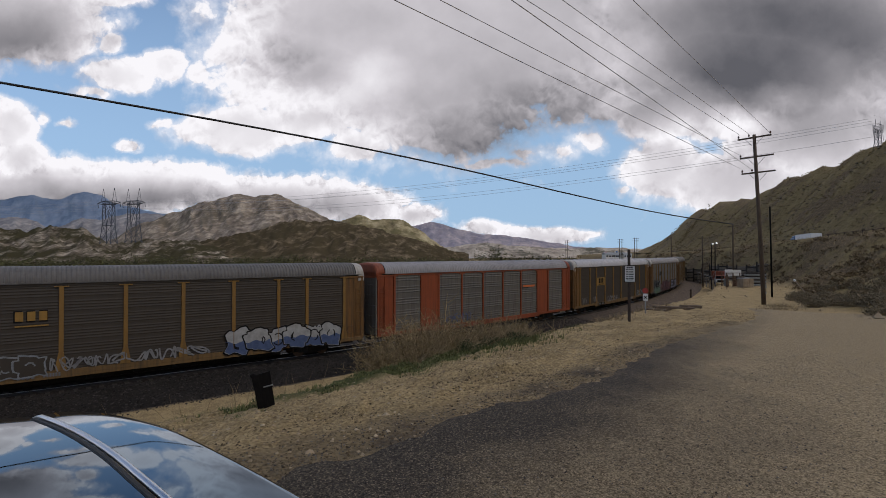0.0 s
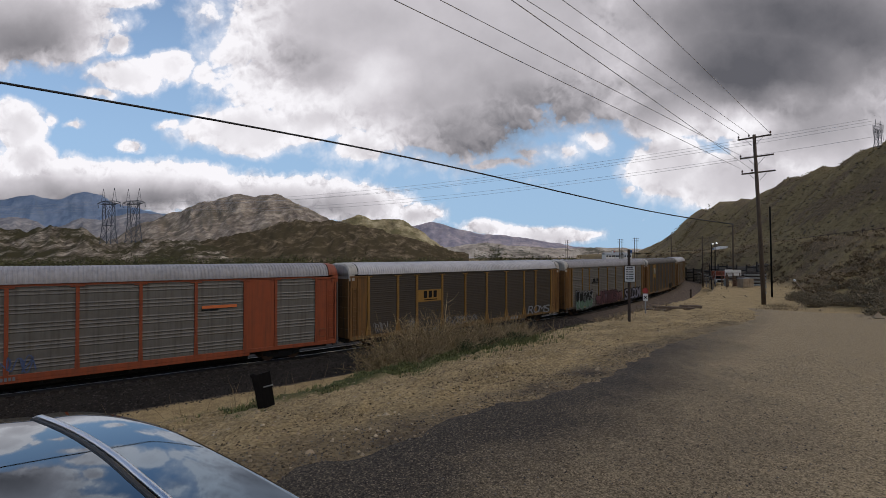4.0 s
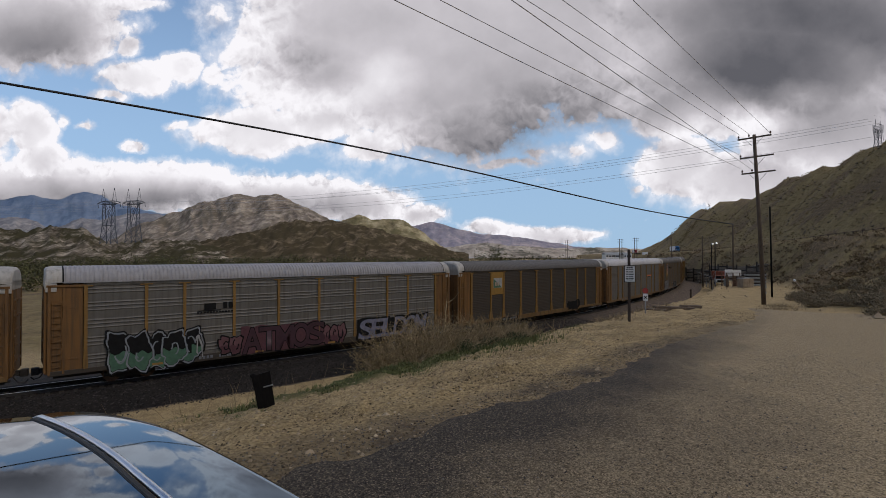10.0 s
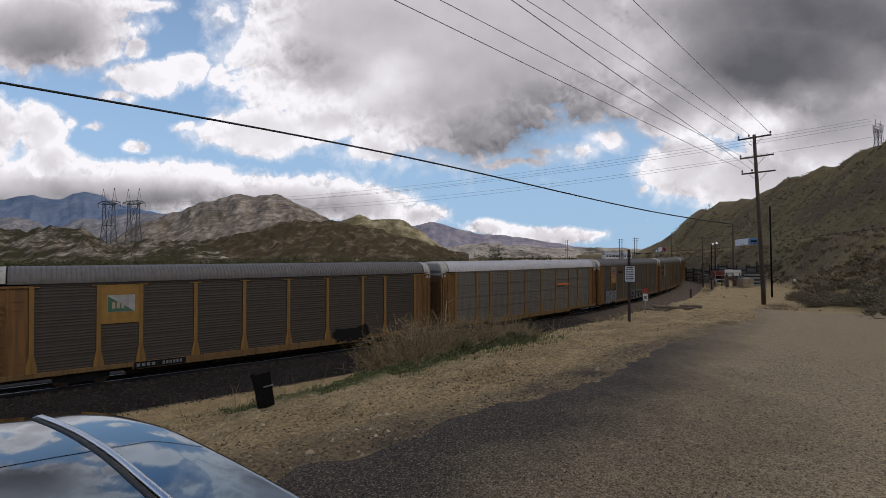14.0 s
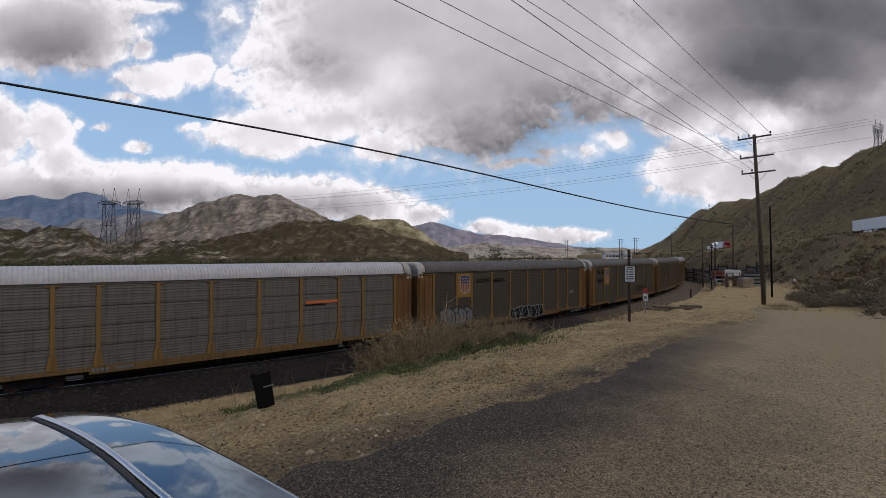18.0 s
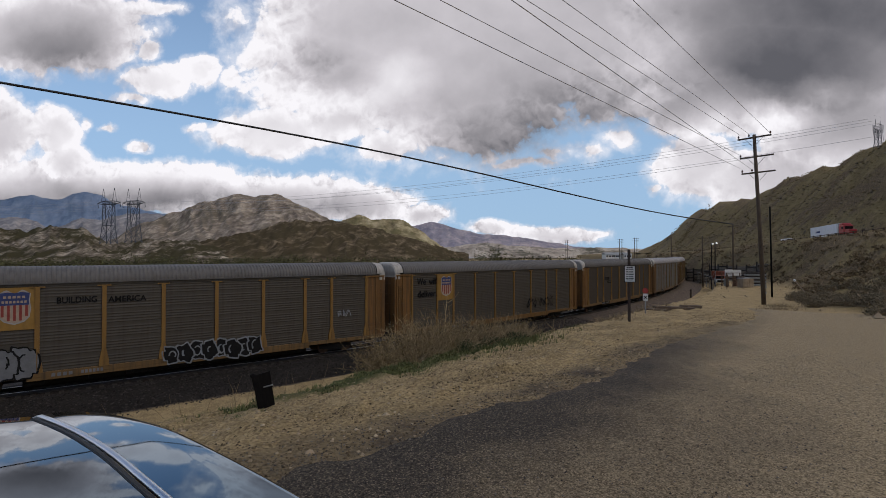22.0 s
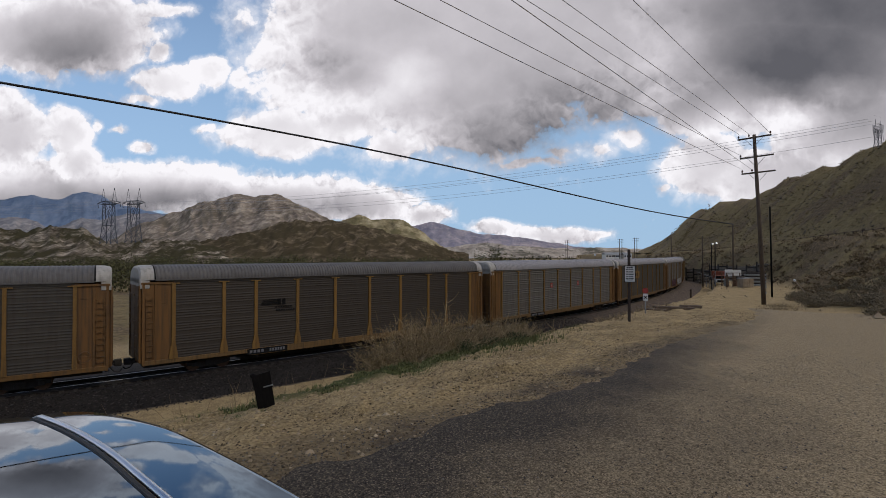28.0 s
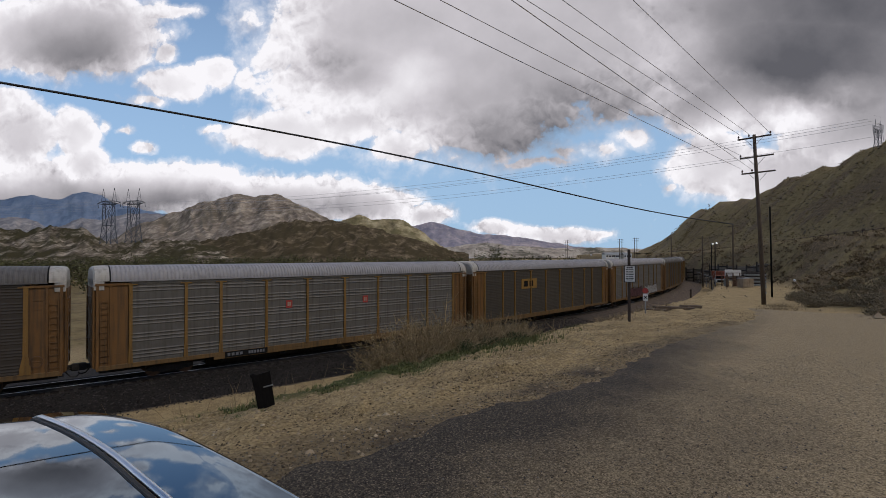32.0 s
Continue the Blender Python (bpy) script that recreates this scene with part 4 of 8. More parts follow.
def cap_mesh():
    """Rounded sheet over the end of the roof, hanging down over the door heads."""
    bm = bmesh.new()
    rings = arch_strip(bm, [(13.05, 0.012), (13.5, 0.0), (13.72, -0.05), (13.8, -0.16)])
    bm.faces.new(rings[-1])
    box(bm, 13.3, -1.60, 4.80, 13.78, -1.50, Z_EAVE - 0.02, bevel=0.02)
    box(bm, 13.3, 1.50, 4.80, 13.78, 1.60, Z_EAVE - 0.02, bevel=0.02)
    box(bm, 13.68, -1.55, 4.95, 13.8, 1.55, Z_EAVE + 0.1)
    return bm


def corner_mesh():
    """End bay of a car side: a flat sheet with pressed uprights, folded round the corner."""
    bm = bmesh.new()
    box(bm, 12.15, SIDE - 0.01, Z_SIDE - 0.14, 13.68, SIDE + 0.10, Z_POST - 0.02, bevel=0.02)
    for x, w in ((12.95, 0.10), (13.54, 0.13)):
        box(bm, x, SIDE - 0.06, Z_SIDE - 0.14, x + w, SIDE - 0.008, Z_POST - 0.05)
    box(bm, 12.42, SIDE - 0.03, 1.2, 12.8, SIDE - 0.008, 1.26)
    box(bm, 12.40, SIDE - 0.03, 4.35, 12.82, SIDE - 0.008, 4.40)
    box(bm, 12.45, SIDE - 0.03, 3.9, 12.75, SIDE - 0.008, 3.94)
    return bm


def header_mesh():
    """Channel over the end bay."""
    return boxb(12.0, SIDE - 0.085, Z_POST - 0.06, 13.73, SIDE + 0.08, Z_POST + 0.06, bevel=0.01)


def door_mesh():
    """One leaf of the end doors, with a hinge post and cross ribs."""
    bm = bmesh.new()
    box(bm, 13.67, -1.50, Z_SIDE - 0.1, 13.78, -0.03, 4.98, bevel=0.02)
    for z in (1.1, 1.9, 2.7, 3.5, 4.3):
        box(bm, 13.77, -1.46, z, 13.82, -0.08, z + 0.12)
    tube(bm, [(13.78, -1.49, 0.6), (13.78, -1.49, 5.0)], 0.06, 8)
    return bm


def wheel_mesh():
    bm = bmesh.new()
    for r, y0, y1 in ((0.42, -0.07, 0.05), (0.45, 0.05, 0.075), (0.12, -0.12, -0.06)):
        vs = [[bm.verts.new((r * math.cos(q), y, r * math.sin(q))) for q in (2 * math.pi * i / 20 for i in range(20))] for y in (y0, y1)]
        bm.faces.new(vs[0][::-1])
        bm.faces.new(vs[1])
        for i in range(20):
            bm.faces.new((vs[0][i], vs[0][(i + 1) % 20], vs[1][(i + 1) % 20], vs[1][i]))
    return bm


def frame_mesh():
    """Cast side frame of a truck with its spring nest and axle boxes."""
    bm = bmesh.new()
    prof = [(-1.25, 0.36), (-1.25, 0.56), (-0.95, 0.62), (-0.4, 0.74), (0.4, 0.74), (0.95, 0.62), (1.25, 0.56), (1.25, 0.36), (0.95, 0.36), (0.5, 0.22), (-0.5, 0.22), (-0.95, 0.36)]
    a = [bm.verts.new((x, -0.06, z)) for x, z in prof]
    b = [bm.verts.new((x, 0.06, z)) for x, z in prof]
    bm.faces.new(a)
    bm.faces.new(b[::-1])
    for i in range(len(prof)):
        j = (i + 1) % len(prof)
        bm.faces.new((a[j], a[i], b[i], b[j]))
    for x in (-0.87, 0.87):
        box(bm, x - 0.14, -0.12, 0.30, x + 0.14, -0.05, 0.56, bevel=0.02)
    for x in (-0.2, 0.0, 0.2):
        tube(bm, [(x, -0.08, 0.3), (x, -0.08, 0.62)], 0.07, 8)
    return bm


def ladder_mesh():
    bm = bmesh.new()
    for x in (0.0, 0.36):
        box(bm, x, -0.03, 0.0, x + 0.03, 0.0, 3.6)
    for i in range(11):
        box(bm, 0, -0.05, 0.12 + 0.33 * i, 0.39, -0.015, 0.145 + 0.33 * i)
    return bm


def under_mesh():
    """Centre sill, deck, the brake gear slung below it, and a deep box closing the bright gap."""
    bm = bmesh.new()
    box(bm, -13.4, -0.5, 0.05, 13.4, 0.5, 0.6)
    # Added box and deepened bearers shut out daylight from beyond the car.
    box(bm, -7.8, -0.6, -0.2, 7.8, 0.6, 0.1)
    box(bm, -13.4, -1.45, 0.58, 13.4, 1.45, 0.68)
    for x in range(-7, 8, 2):
        box(bm, x, -1.4, 0.0, x + 0.12, 1.4, 0.58)
    tube(bm, [(-3.2, -0.95, 0.1), (-1.9, -0.95, 0.1)], 0.24, 10)
    box(bm, 1.2, -1.15, -0.05, 2.0, -0.7, 0.4, bevel=0.03)
    tube(bm, [(-7.4, -0.8, 0.02), (7.4, -0.8, 0.02)], 0.03, 5)
    return bm


def sill_mesh():
    """Side sill, deeper between the trucks."""
    bm = bmesh.new()
    box(bm, -13.65, SIDE - 0.05, Z_SILL + 0.16, 13.65, SIDE + 0.12, Z_SIDE + 0.02, bevel=0.015)
    box(bm, -7.6, SIDE - 0.04, Z_SILL, 7.6, SIDE + 0.1, Z_SILL + 0.17)
    return bm


def hose_mesh():
    """Coupler head with its shank, uncoupling bar and hanging air hose."""
    bm = box(box(bmesh.new(), 13.3, -0.12, 0.36, 14.1, 0.12, 0.62), 13.95, -0.22, 0.3, 14.32, 0.18, 0.68, bevel=0.04)
    tube(bm, [(13.6, -1.3, 0.5), (13.75, -0.6, 0.42), (13.95, -0.25, 0.5)], 0.02, 5)
    tube(bm, [(13.7, -0.4, 0.4), (13.95, -0.42, 0.05), (14.2, -0.38, 0.0), (14.32, -0.3, 0.15)], 0.035, 6)
    box(bm, 13.5, -1.35, 0.28, 13.72, -1.0, 0.34)
    return bm


def rect(x0, z0, x1, z1, y):
    return boxb(x0, y, z0, x1, y + 0.012, z1)


def ribbon(bm, pts, width, y):
    """A flat brush stroke through (x, z) points."""
    left, right = [], []
    for i, p in enumerate(pts):
        a, b = pts[max(0, i - 1)], pts[min(len(pts) - 1, i + 1)]
        dx, dz = b[0] - a[0], b[1] - a[1]
        q = math.hypot(dx, dz) or 1.0
        left.append(bm.verts.new((p[0] - dz / q * width / 2, y, p[1] + dx / q * width / 2)))
        right.append(bm.verts.new((p[0] + dz / q * width / 2, y, p[1] - dx / q * width / 2)))
    for i in range(len(pts) - 1):
        bm.faces.new((left[i], right[i], right[i + 1], left[i + 1]))


def outline(bm, pts, y):
    bm.faces.new([bm.verts.new((x, y, z)) for x, z in pts])


def graffiti(car, x0, x1, z0, z1, edge, body, rng, low=None, halo=None, letters=None):
    """Bubble lettering too wild to read: swollen figures with an edge, a body, inner strokes and, at will, a second tone below and a halo."""
    tag = tagged(new("graffiti"), "spray-painted bubble figures on the car side")
    tag.parent = car
    n = letters or max(2, round((x1 - x0) / ((z1 - z0) * 0.62)))
    for i in range(n):
        cx = x0 + (x1 - x0) * (i + 0.5) / n
        hw, hh = (x1 - x0) / n * rng.uniform(0.56, 0.68), (z1 - z0) / 2 * rng.uniform(0.86, 1.05)
        cz = (z0 + z1) / 2 + rng.uniform(-0.06, 0.06) * (z1 - z0)
        ph, lobes, lean = rng.uniform(0, 6.28), rng.choice((3, 4, 5)), rng.uniform(-0.25, 0.25)
        shape = []
        for j in range(36):
            a = 2 * math.pi * j / 36
            k = 1 + 0.13 * math.cos(lobes * a + ph) + 0.07 * math.cos(9 * a + 2 * ph)
            c, s = math.cos(a), math.sin(a)
            px_, pz_ = math.copysign(abs(c) ** 0.6, c) * k, math.copysign(abs(s) ** 0.6, s) * k
            shape.append((px_ + lean * pz_, pz_))
        y = DECAL - 0.006 * (i % 2)
        layers = []
        if halo:
            layers.append(("halo_stroke", halo, 0.17, y + 0.004))
        layers += [("edge_stroke", edge, 0.085, y), ("fill_stroke", body, 0.0, y - 0.002)]
        for nm, material, grow, yy in layers:
            bm = bmesh.new()
            outline(bm, [(cx + p * (hw + grow), cz + q * (hh + grow)) for p, q in shape], yy)
            part(nm, bm, material, tag)
        if low:
            bm = bmesh.new()
            cut = [(p, min(q, -0.05 + 0.12 * math.sin(5 * p + ph))) for p, q in shape]
            outline(bm, [(cx + p * hw * 0.97, cz + q * hh * 0.97) for p, q in cut], y - 0.003)
            part("lower_tone", bm, low, tag)
        bm = bmesh.new()
        for _ in range(2):
            a0, r0 = rng.uniform(0, 6.28), rng.uniform(0.25, 0.5)
            arc = [(cx + hw * (r0 * math.cos(a0 + 0.35 * m) + rng.uniform(-0.06, 0.06)), cz + hh * (1.3 * r0 * math.sin(a0 + 0.35 * m))) for m in range(rng.choice((5, 7, 9)))]
            ribbon(bm, arc, 0.075, y - 0.0045)
        part("inner_stroke", bm, edge, tag)
    return tag


def scrawl(car, x0, x1, z0, z1, material, rng, width=0.05, letters=None):
    """A thin one-line tag in looping hand."""
    tag = tagged(new("graffiti"), "thin sprayed scrawl on the car side")
    tag.parent = car
    n = letters or max(2, round((x1 - x0) / ((z1 - z0) * 0.6)))
    for i in range(n):
        bm = bmesh.new()
        cx, w, h = x0 + (x1 - x0) * (i + 0.5) / n, (x1 - x0) / n * 0.55, (z1 - z0) / 2
        a, b, ph = rng.choice((1, 2, 3)), rng.choice((2, 3)), rng.uniform(0, 6.28)
        hi, bend = rng.uniform(0.55, 1.0), rng.uniform(0.5, 1.1)
        pts = [(cx + w * (bend * math.sin(a * u + ph) + 0.12 * (u - 3)), (z0 + z1) / 2 + h * hi * (0.8 * math.sin(b * u) + 0.2 * math.sin(5 * u + ph))) for u in (0.2 + 5.4 * j / 30 for j in range(31))]
        ribbon(bm, pts, width, DECAL - 0.004 * (i % 2))
        part("stroke", bm, material, tag)
    return tag


def text_mesh(words, size, offset=0.0, extrude=0.0):
    cu = bpy.data.curves.new("lettering", "FONT")
    cu.body, cu.size, cu.extrude, cu.offset = words, size, extrude, offset
    tmp = new("lettering", cu)
    bpy.context.view_layer.update()
    me = bpy.data.meshes.new_from_object(tmp.evaluated_get(bpy.context.evaluated_depsgraph_get()))
    bpy.data.objects.remove(tmp)
    me.materials.clear()
    return me


def lettering(parent, words, x0, x1, z, size, material, y, label=""):
    """Words set from x0 to x1 on the base line z."""
    me = text_mesh(words, size, size * 0.018, 0.004)
    xs = [v.co.x for v in me.vertices]
    k = (x1 - x0) / (max(xs) - min(xs))
    me.transform(Matrix.Translation((-min(xs), 0, 0)))
    me.transform(Matrix.Diagonal((k, 1, 1, 1)))
    me.materials.append(material)
    ob = new("lettering", me)
    ob.parent = parent
    ob.matrix_basis = Matrix.Translation((x0, y, z)) @ Euler((radians(90), 0, 0)).to_matrix().to_4x4()
    if label:
        tagged(ob, label)
    return ob


def spray_word(car, words, x0, x1, z0, z1, edge, body, rng, offset=0.05, slant=0.0, ground=None):
    """A sprayed word: fat outlined letters squeezed into a box, uneven from letter to letter."""
    tag = tagged(new("graffiti"), "sprayed word in fat outlined letters")
    tag.parent = car
    if ground:
        bm = bmesh.new()
        n = 14
        top = [bm.verts.new((x0 - 0.1 + (x1 - x0 + 0.2) * i / n, DECAL + 0.006, z1 + rng.uniform(-0.08, 0.14))) for i in range(n + 1)]
        low = [bm.verts.new((x0 - 0.1 + (x1 - x0 + 0.2) * i / n, DECAL + 0.006, z0 + rng.uniform(-0.08, 0.05))) for i in range(n + 1)]
        for i in range(n):
            bm.faces.new((low[i], low[i + 1], top[i + 1], top[i]))
        part("ground_coat", bm, ground, tag)
    n = len(words)
    for i, ch in enumerate(words):
        a = x0 + (x1 - x0) * i / n
        w = (x1 - x0) / n * rng.uniform(1.04, 1.16)
        lo, hi = z0 + rng.uniform(0, 0.1), z1 - rng.uniform(0, 0.16)
        for nm, off, material, y in (("edge_stroke", offset, edge, DECAL - 0.003 * (i % 2)), ("fill_stroke", 0.02, body, DECAL - 0.008 - 0.003 * (i % 2))):
            if off == 0.02 and body is None:
                continue
            me = text_mesh(ch, 1.0, off)
            co = [v.co.copy() for v in me.vertices]
            xa, xb = min(c.x for c in co) + off, max(c.x for c in co) - off
            ya, yb = min(c.y for c in co) + off, max(c.y for c in co) - off
            for v, c in zip(me.vertices, co):
                p, q = (c.x - xa) / (xb - xa), (c.y - ya) / (yb - ya)
                v.co = (a + w * p + slant * q, y, lo + (hi - lo) * q)
            me.materials.append(material)
            ob = new(nm, me)
            ob.parent = tag
    return tag


def bars(parent, x0, x1, z0, z1, material, n, y=SIDE - 0.058, name="marking"):
    """Lettering that cannot be made out, as short bars."""
    bm = bmesh.new()
    for i in range(n):
        a = x0 + (x1 - x0) * i / n
        box(bm, a, y, z0, a + (x1 - x0) / n * 0.68, y + 0.006, z1)
    return tagged(part(name, bm, material, parent), kind="stuff")


def reporting_marks(car, x0, x1, dark=True):
    """Owner's marks on the sill, on a black patch."""
    if dark:
        part("mark_patch", rect(x0 - 0.15, Z_SILL + 0.03, x1 + 0.15, Z_SIDE, SIDE - 0.056), BLACK_PAINT, car)
    q = x0 + (x1 - x0) * 0.42
    bars(car, x0, q, Z_SILL + 0.13, Z_SIDE - 0.09, GREY_DULL, 4, SIDE - 0.066)
    bars(car, q + 0.3, x1, Z_SILL + 0.13, Z_SIDE - 0.09, GREY_DULL, 6, SIDE - 0.066)


def shield(car, x, z, w, h, plate_z):
    """Striped railway shield on a yellow plate, drawn as plain shapes."""
    x0, x1 = EDGES[1] + 0.1, EDGES[2] - 0.1
    plate = part("plate", rect(x0, plate_z, x1, Z_POST - 0.02, SIDE - 0.046), TAN_PAINT, car, "yellow plate with a striped shield")

    def shape(k, y):
        vs = [(x - k * w / 2 + k * w * i / 16, z + k * h * (0.44 + 0.05 * math.cos(4 * math.pi * i / 16 + math.pi))) for i in range(17)]
        side = [(x + k * w * q, z + k * h * r) for q, r in ((0.46, 0.2), (0.5, -0.05), (0.46, -0.3), (0.3, -0.44), (0.0, -0.52), (-0.3, -0.44), (-0.46, -0.3), (-0.5, -0.05), (-0.46, 0.2))]
        bm = bmesh.new()
        outline(bm, (vs + side)[::-1], y)
        return bm
    part("shield_edge", shape(1.0, SIDE - 0.050), WHITE_PAINT, plate)
    part("shield_ground", shape(0.93, SIDE - 0.053), CREAM_PAINT, plate)
    for i in range(5):
        a = x - w * 0.40 + w * 0.18 * i
        deep = 0.40 if i in (1, 2, 3) else 0.28
        part("stripe", boxb(a, SIDE - 0.058, z - h * deep, a + w * 0.085, SIDE - 0.053, z + h * 0.06), STRIPE_RED, plate)
    bm = bmesh.new()
    outline(bm, [(x + w * q, z + h * r) for q, r in ((-0.45, 0.05), (0.45, 0.05), (0.43, 0.2), (0.46, 0.40), (0.2, 0.43), (0.0, 0.40), (-0.2, 0.43), (-0.46, 0.40), (-0.43, 0.2))], SIDE - 0.060)
    part("shield_field", bm, BLUE_PAINT, plate)
    bars(plate, x - w * 0.34, x + w * 0.36, z + h * 0.25, z + h * 0.32, CREAM_PAINT, 5, SIDE - 0.07)
    bars(plate, x - w * 0.38, x + w * 0.40, z + h * 0.11, z + h * 0.18, CREAM_PAINT, 7, SIDE - 0.07)


def autorack(label, panel, roof, trim=None, sill=None, posts="flared", ribs="fine", filled=(), skip=(), roof_cap=None, end=None, chord=None, doors=None):
    trim = trim or YELLOW
    car = empty("autorack_car", Matrix.Identity(4), label, "freight car", "cars of the train")
    end = end or (OCHRE if trim in (YELLOW, YELLOW_DARK) else trim)
    sill = sill or (ORANGE if trim is ORANGE else SILL_OCHRE)
    shared("underframe", "under", under_mesh, GRIME, car)
    shared("side_sill", "far_sill", lambda: boxb(-13.5, 1.43, 0.36, 13.5, 1.60, Z_SIDE + 0.02, bevel=0.015), sill, car)
    shared("side_sill", "sill", sill_mesh, sill, car)
    shared("top_chord", "chord", lambda: boxb(-12.1, SIDE - 0.045, Z_POST + 0.02, 12.1, SIDE + 0.05, Z_EAVE - 0.02), chord or panel, car)
    for yaw in (0, 180):
        shared("roof_cap", "cap", cap_mesh, roof_cap or ROOF_WHITE, car, pose(0, 0, 0, 0, 0, yaw), smoothed=False)
        shared("roof_seam", "seam", seam_mesh, BLACK_PAINT, car, pose(0, 0, 0, 0, 0, yaw), "black sealing strip")
    shared("roof", "roof", roof_mesh, roof, car)
    for i, w in enumerate(BAYS):
        x = (EDGES[i] + EDGES[i + 1]) / 2
        if i in filled:
            shared("panel", ("flat", w), lambda w=w: boxb(-w / 2, 0.0, 0.0, w / 2, 0.06, Z_EAVE - Z_SIDE, bevel=0.01), trim, car, pose(x, SIDE - 0.02, Z_SIDE), "flat painted panel")
        else:
            shared("panel", (w, ribs), ribbed(w, ribs), panel, car, pose(x, SIDE, Z_SIDE))
    for i, x in enumerate(EDGES):
        if i not in skip:
            shared("side_post", ("post", posts), post_mesh(posts == "flared"), trim, car, pose(x, SIDE - 0.035, Z_SIDE))
    shared("side_wall", "farwall", lambda: boxb(-12.45, 1.50, Z_SIDE, 12.45, 1.56, Z_EAVE), panel, car)
    for k in (1, -1):
        for q in (1, -1):
            m = Matrix.Diagonal((k, q, 1, 1))
            key = (k, q)

            def flipped(make, m=m, k=k, q=q):
                def go():
                    bm = make()
                    bmesh.ops.transform(bm, matrix=m, verts=bm.verts)
                    if k * q < 0:
                        bmesh.ops.reverse_faces(bm, faces=bm.faces)
                    return bm
                return go
            shared("corner_panel", ("corner", key), flipped(corner_mesh), end, car)
            shared("end_header", ("header", key), flipped(header_mesh), end, car)
            shared("end_door", ("door", key), flipped(door_mesh), doors or end, car)
        tr = shared("truck", "bolster", lambda: boxb(-0.25, -1.15, 0.35, 0.25, 1.15, 0.62), GRIME, car, pose(9.9 * k, 0, RAIL_Z))
        for y in (-1.0, 1.0):
            shared("side_frame", "frame", frame_mesh, GRIME, tr, pose(0, y, 0, 0, 0, 0 if y < 0 else 180))
            for x in (-0.87, 0.87):
                shared("wheel", "wheel", wheel_mesh, RUST, tr, pose(x, y * 0.78, 0.42, 0, 0, 0 if y < 0 else 180))
        shared("coupler", "coupler", hose_mesh, GRIME, car, pose(0, 0, 0, 0, 0, 0 if k > 0 else 180))
        shared("ladder", "ladder", ladder_mesh, end, car, pose(13.84 * k, -1.35 * k, 0.8, 0, 0, 90 * k))
        shared("ladder", "ladder", ladder_mesh, end, car, pose(13.1 if k > 0 else -13.49, SIDE - 0.04, 0.72))
    shared("brake_wheel", "brake", lambda: tube(bmesh.new(), [(0.28 * math.cos(q), 0, 0.28 * math.sin(q)) for q in (math.pi * 2 * i / 16 for i in range(17))], 0.015, 5), RUST, car, pose(12.6, SIDE - 0.12, 1.25))
    return car


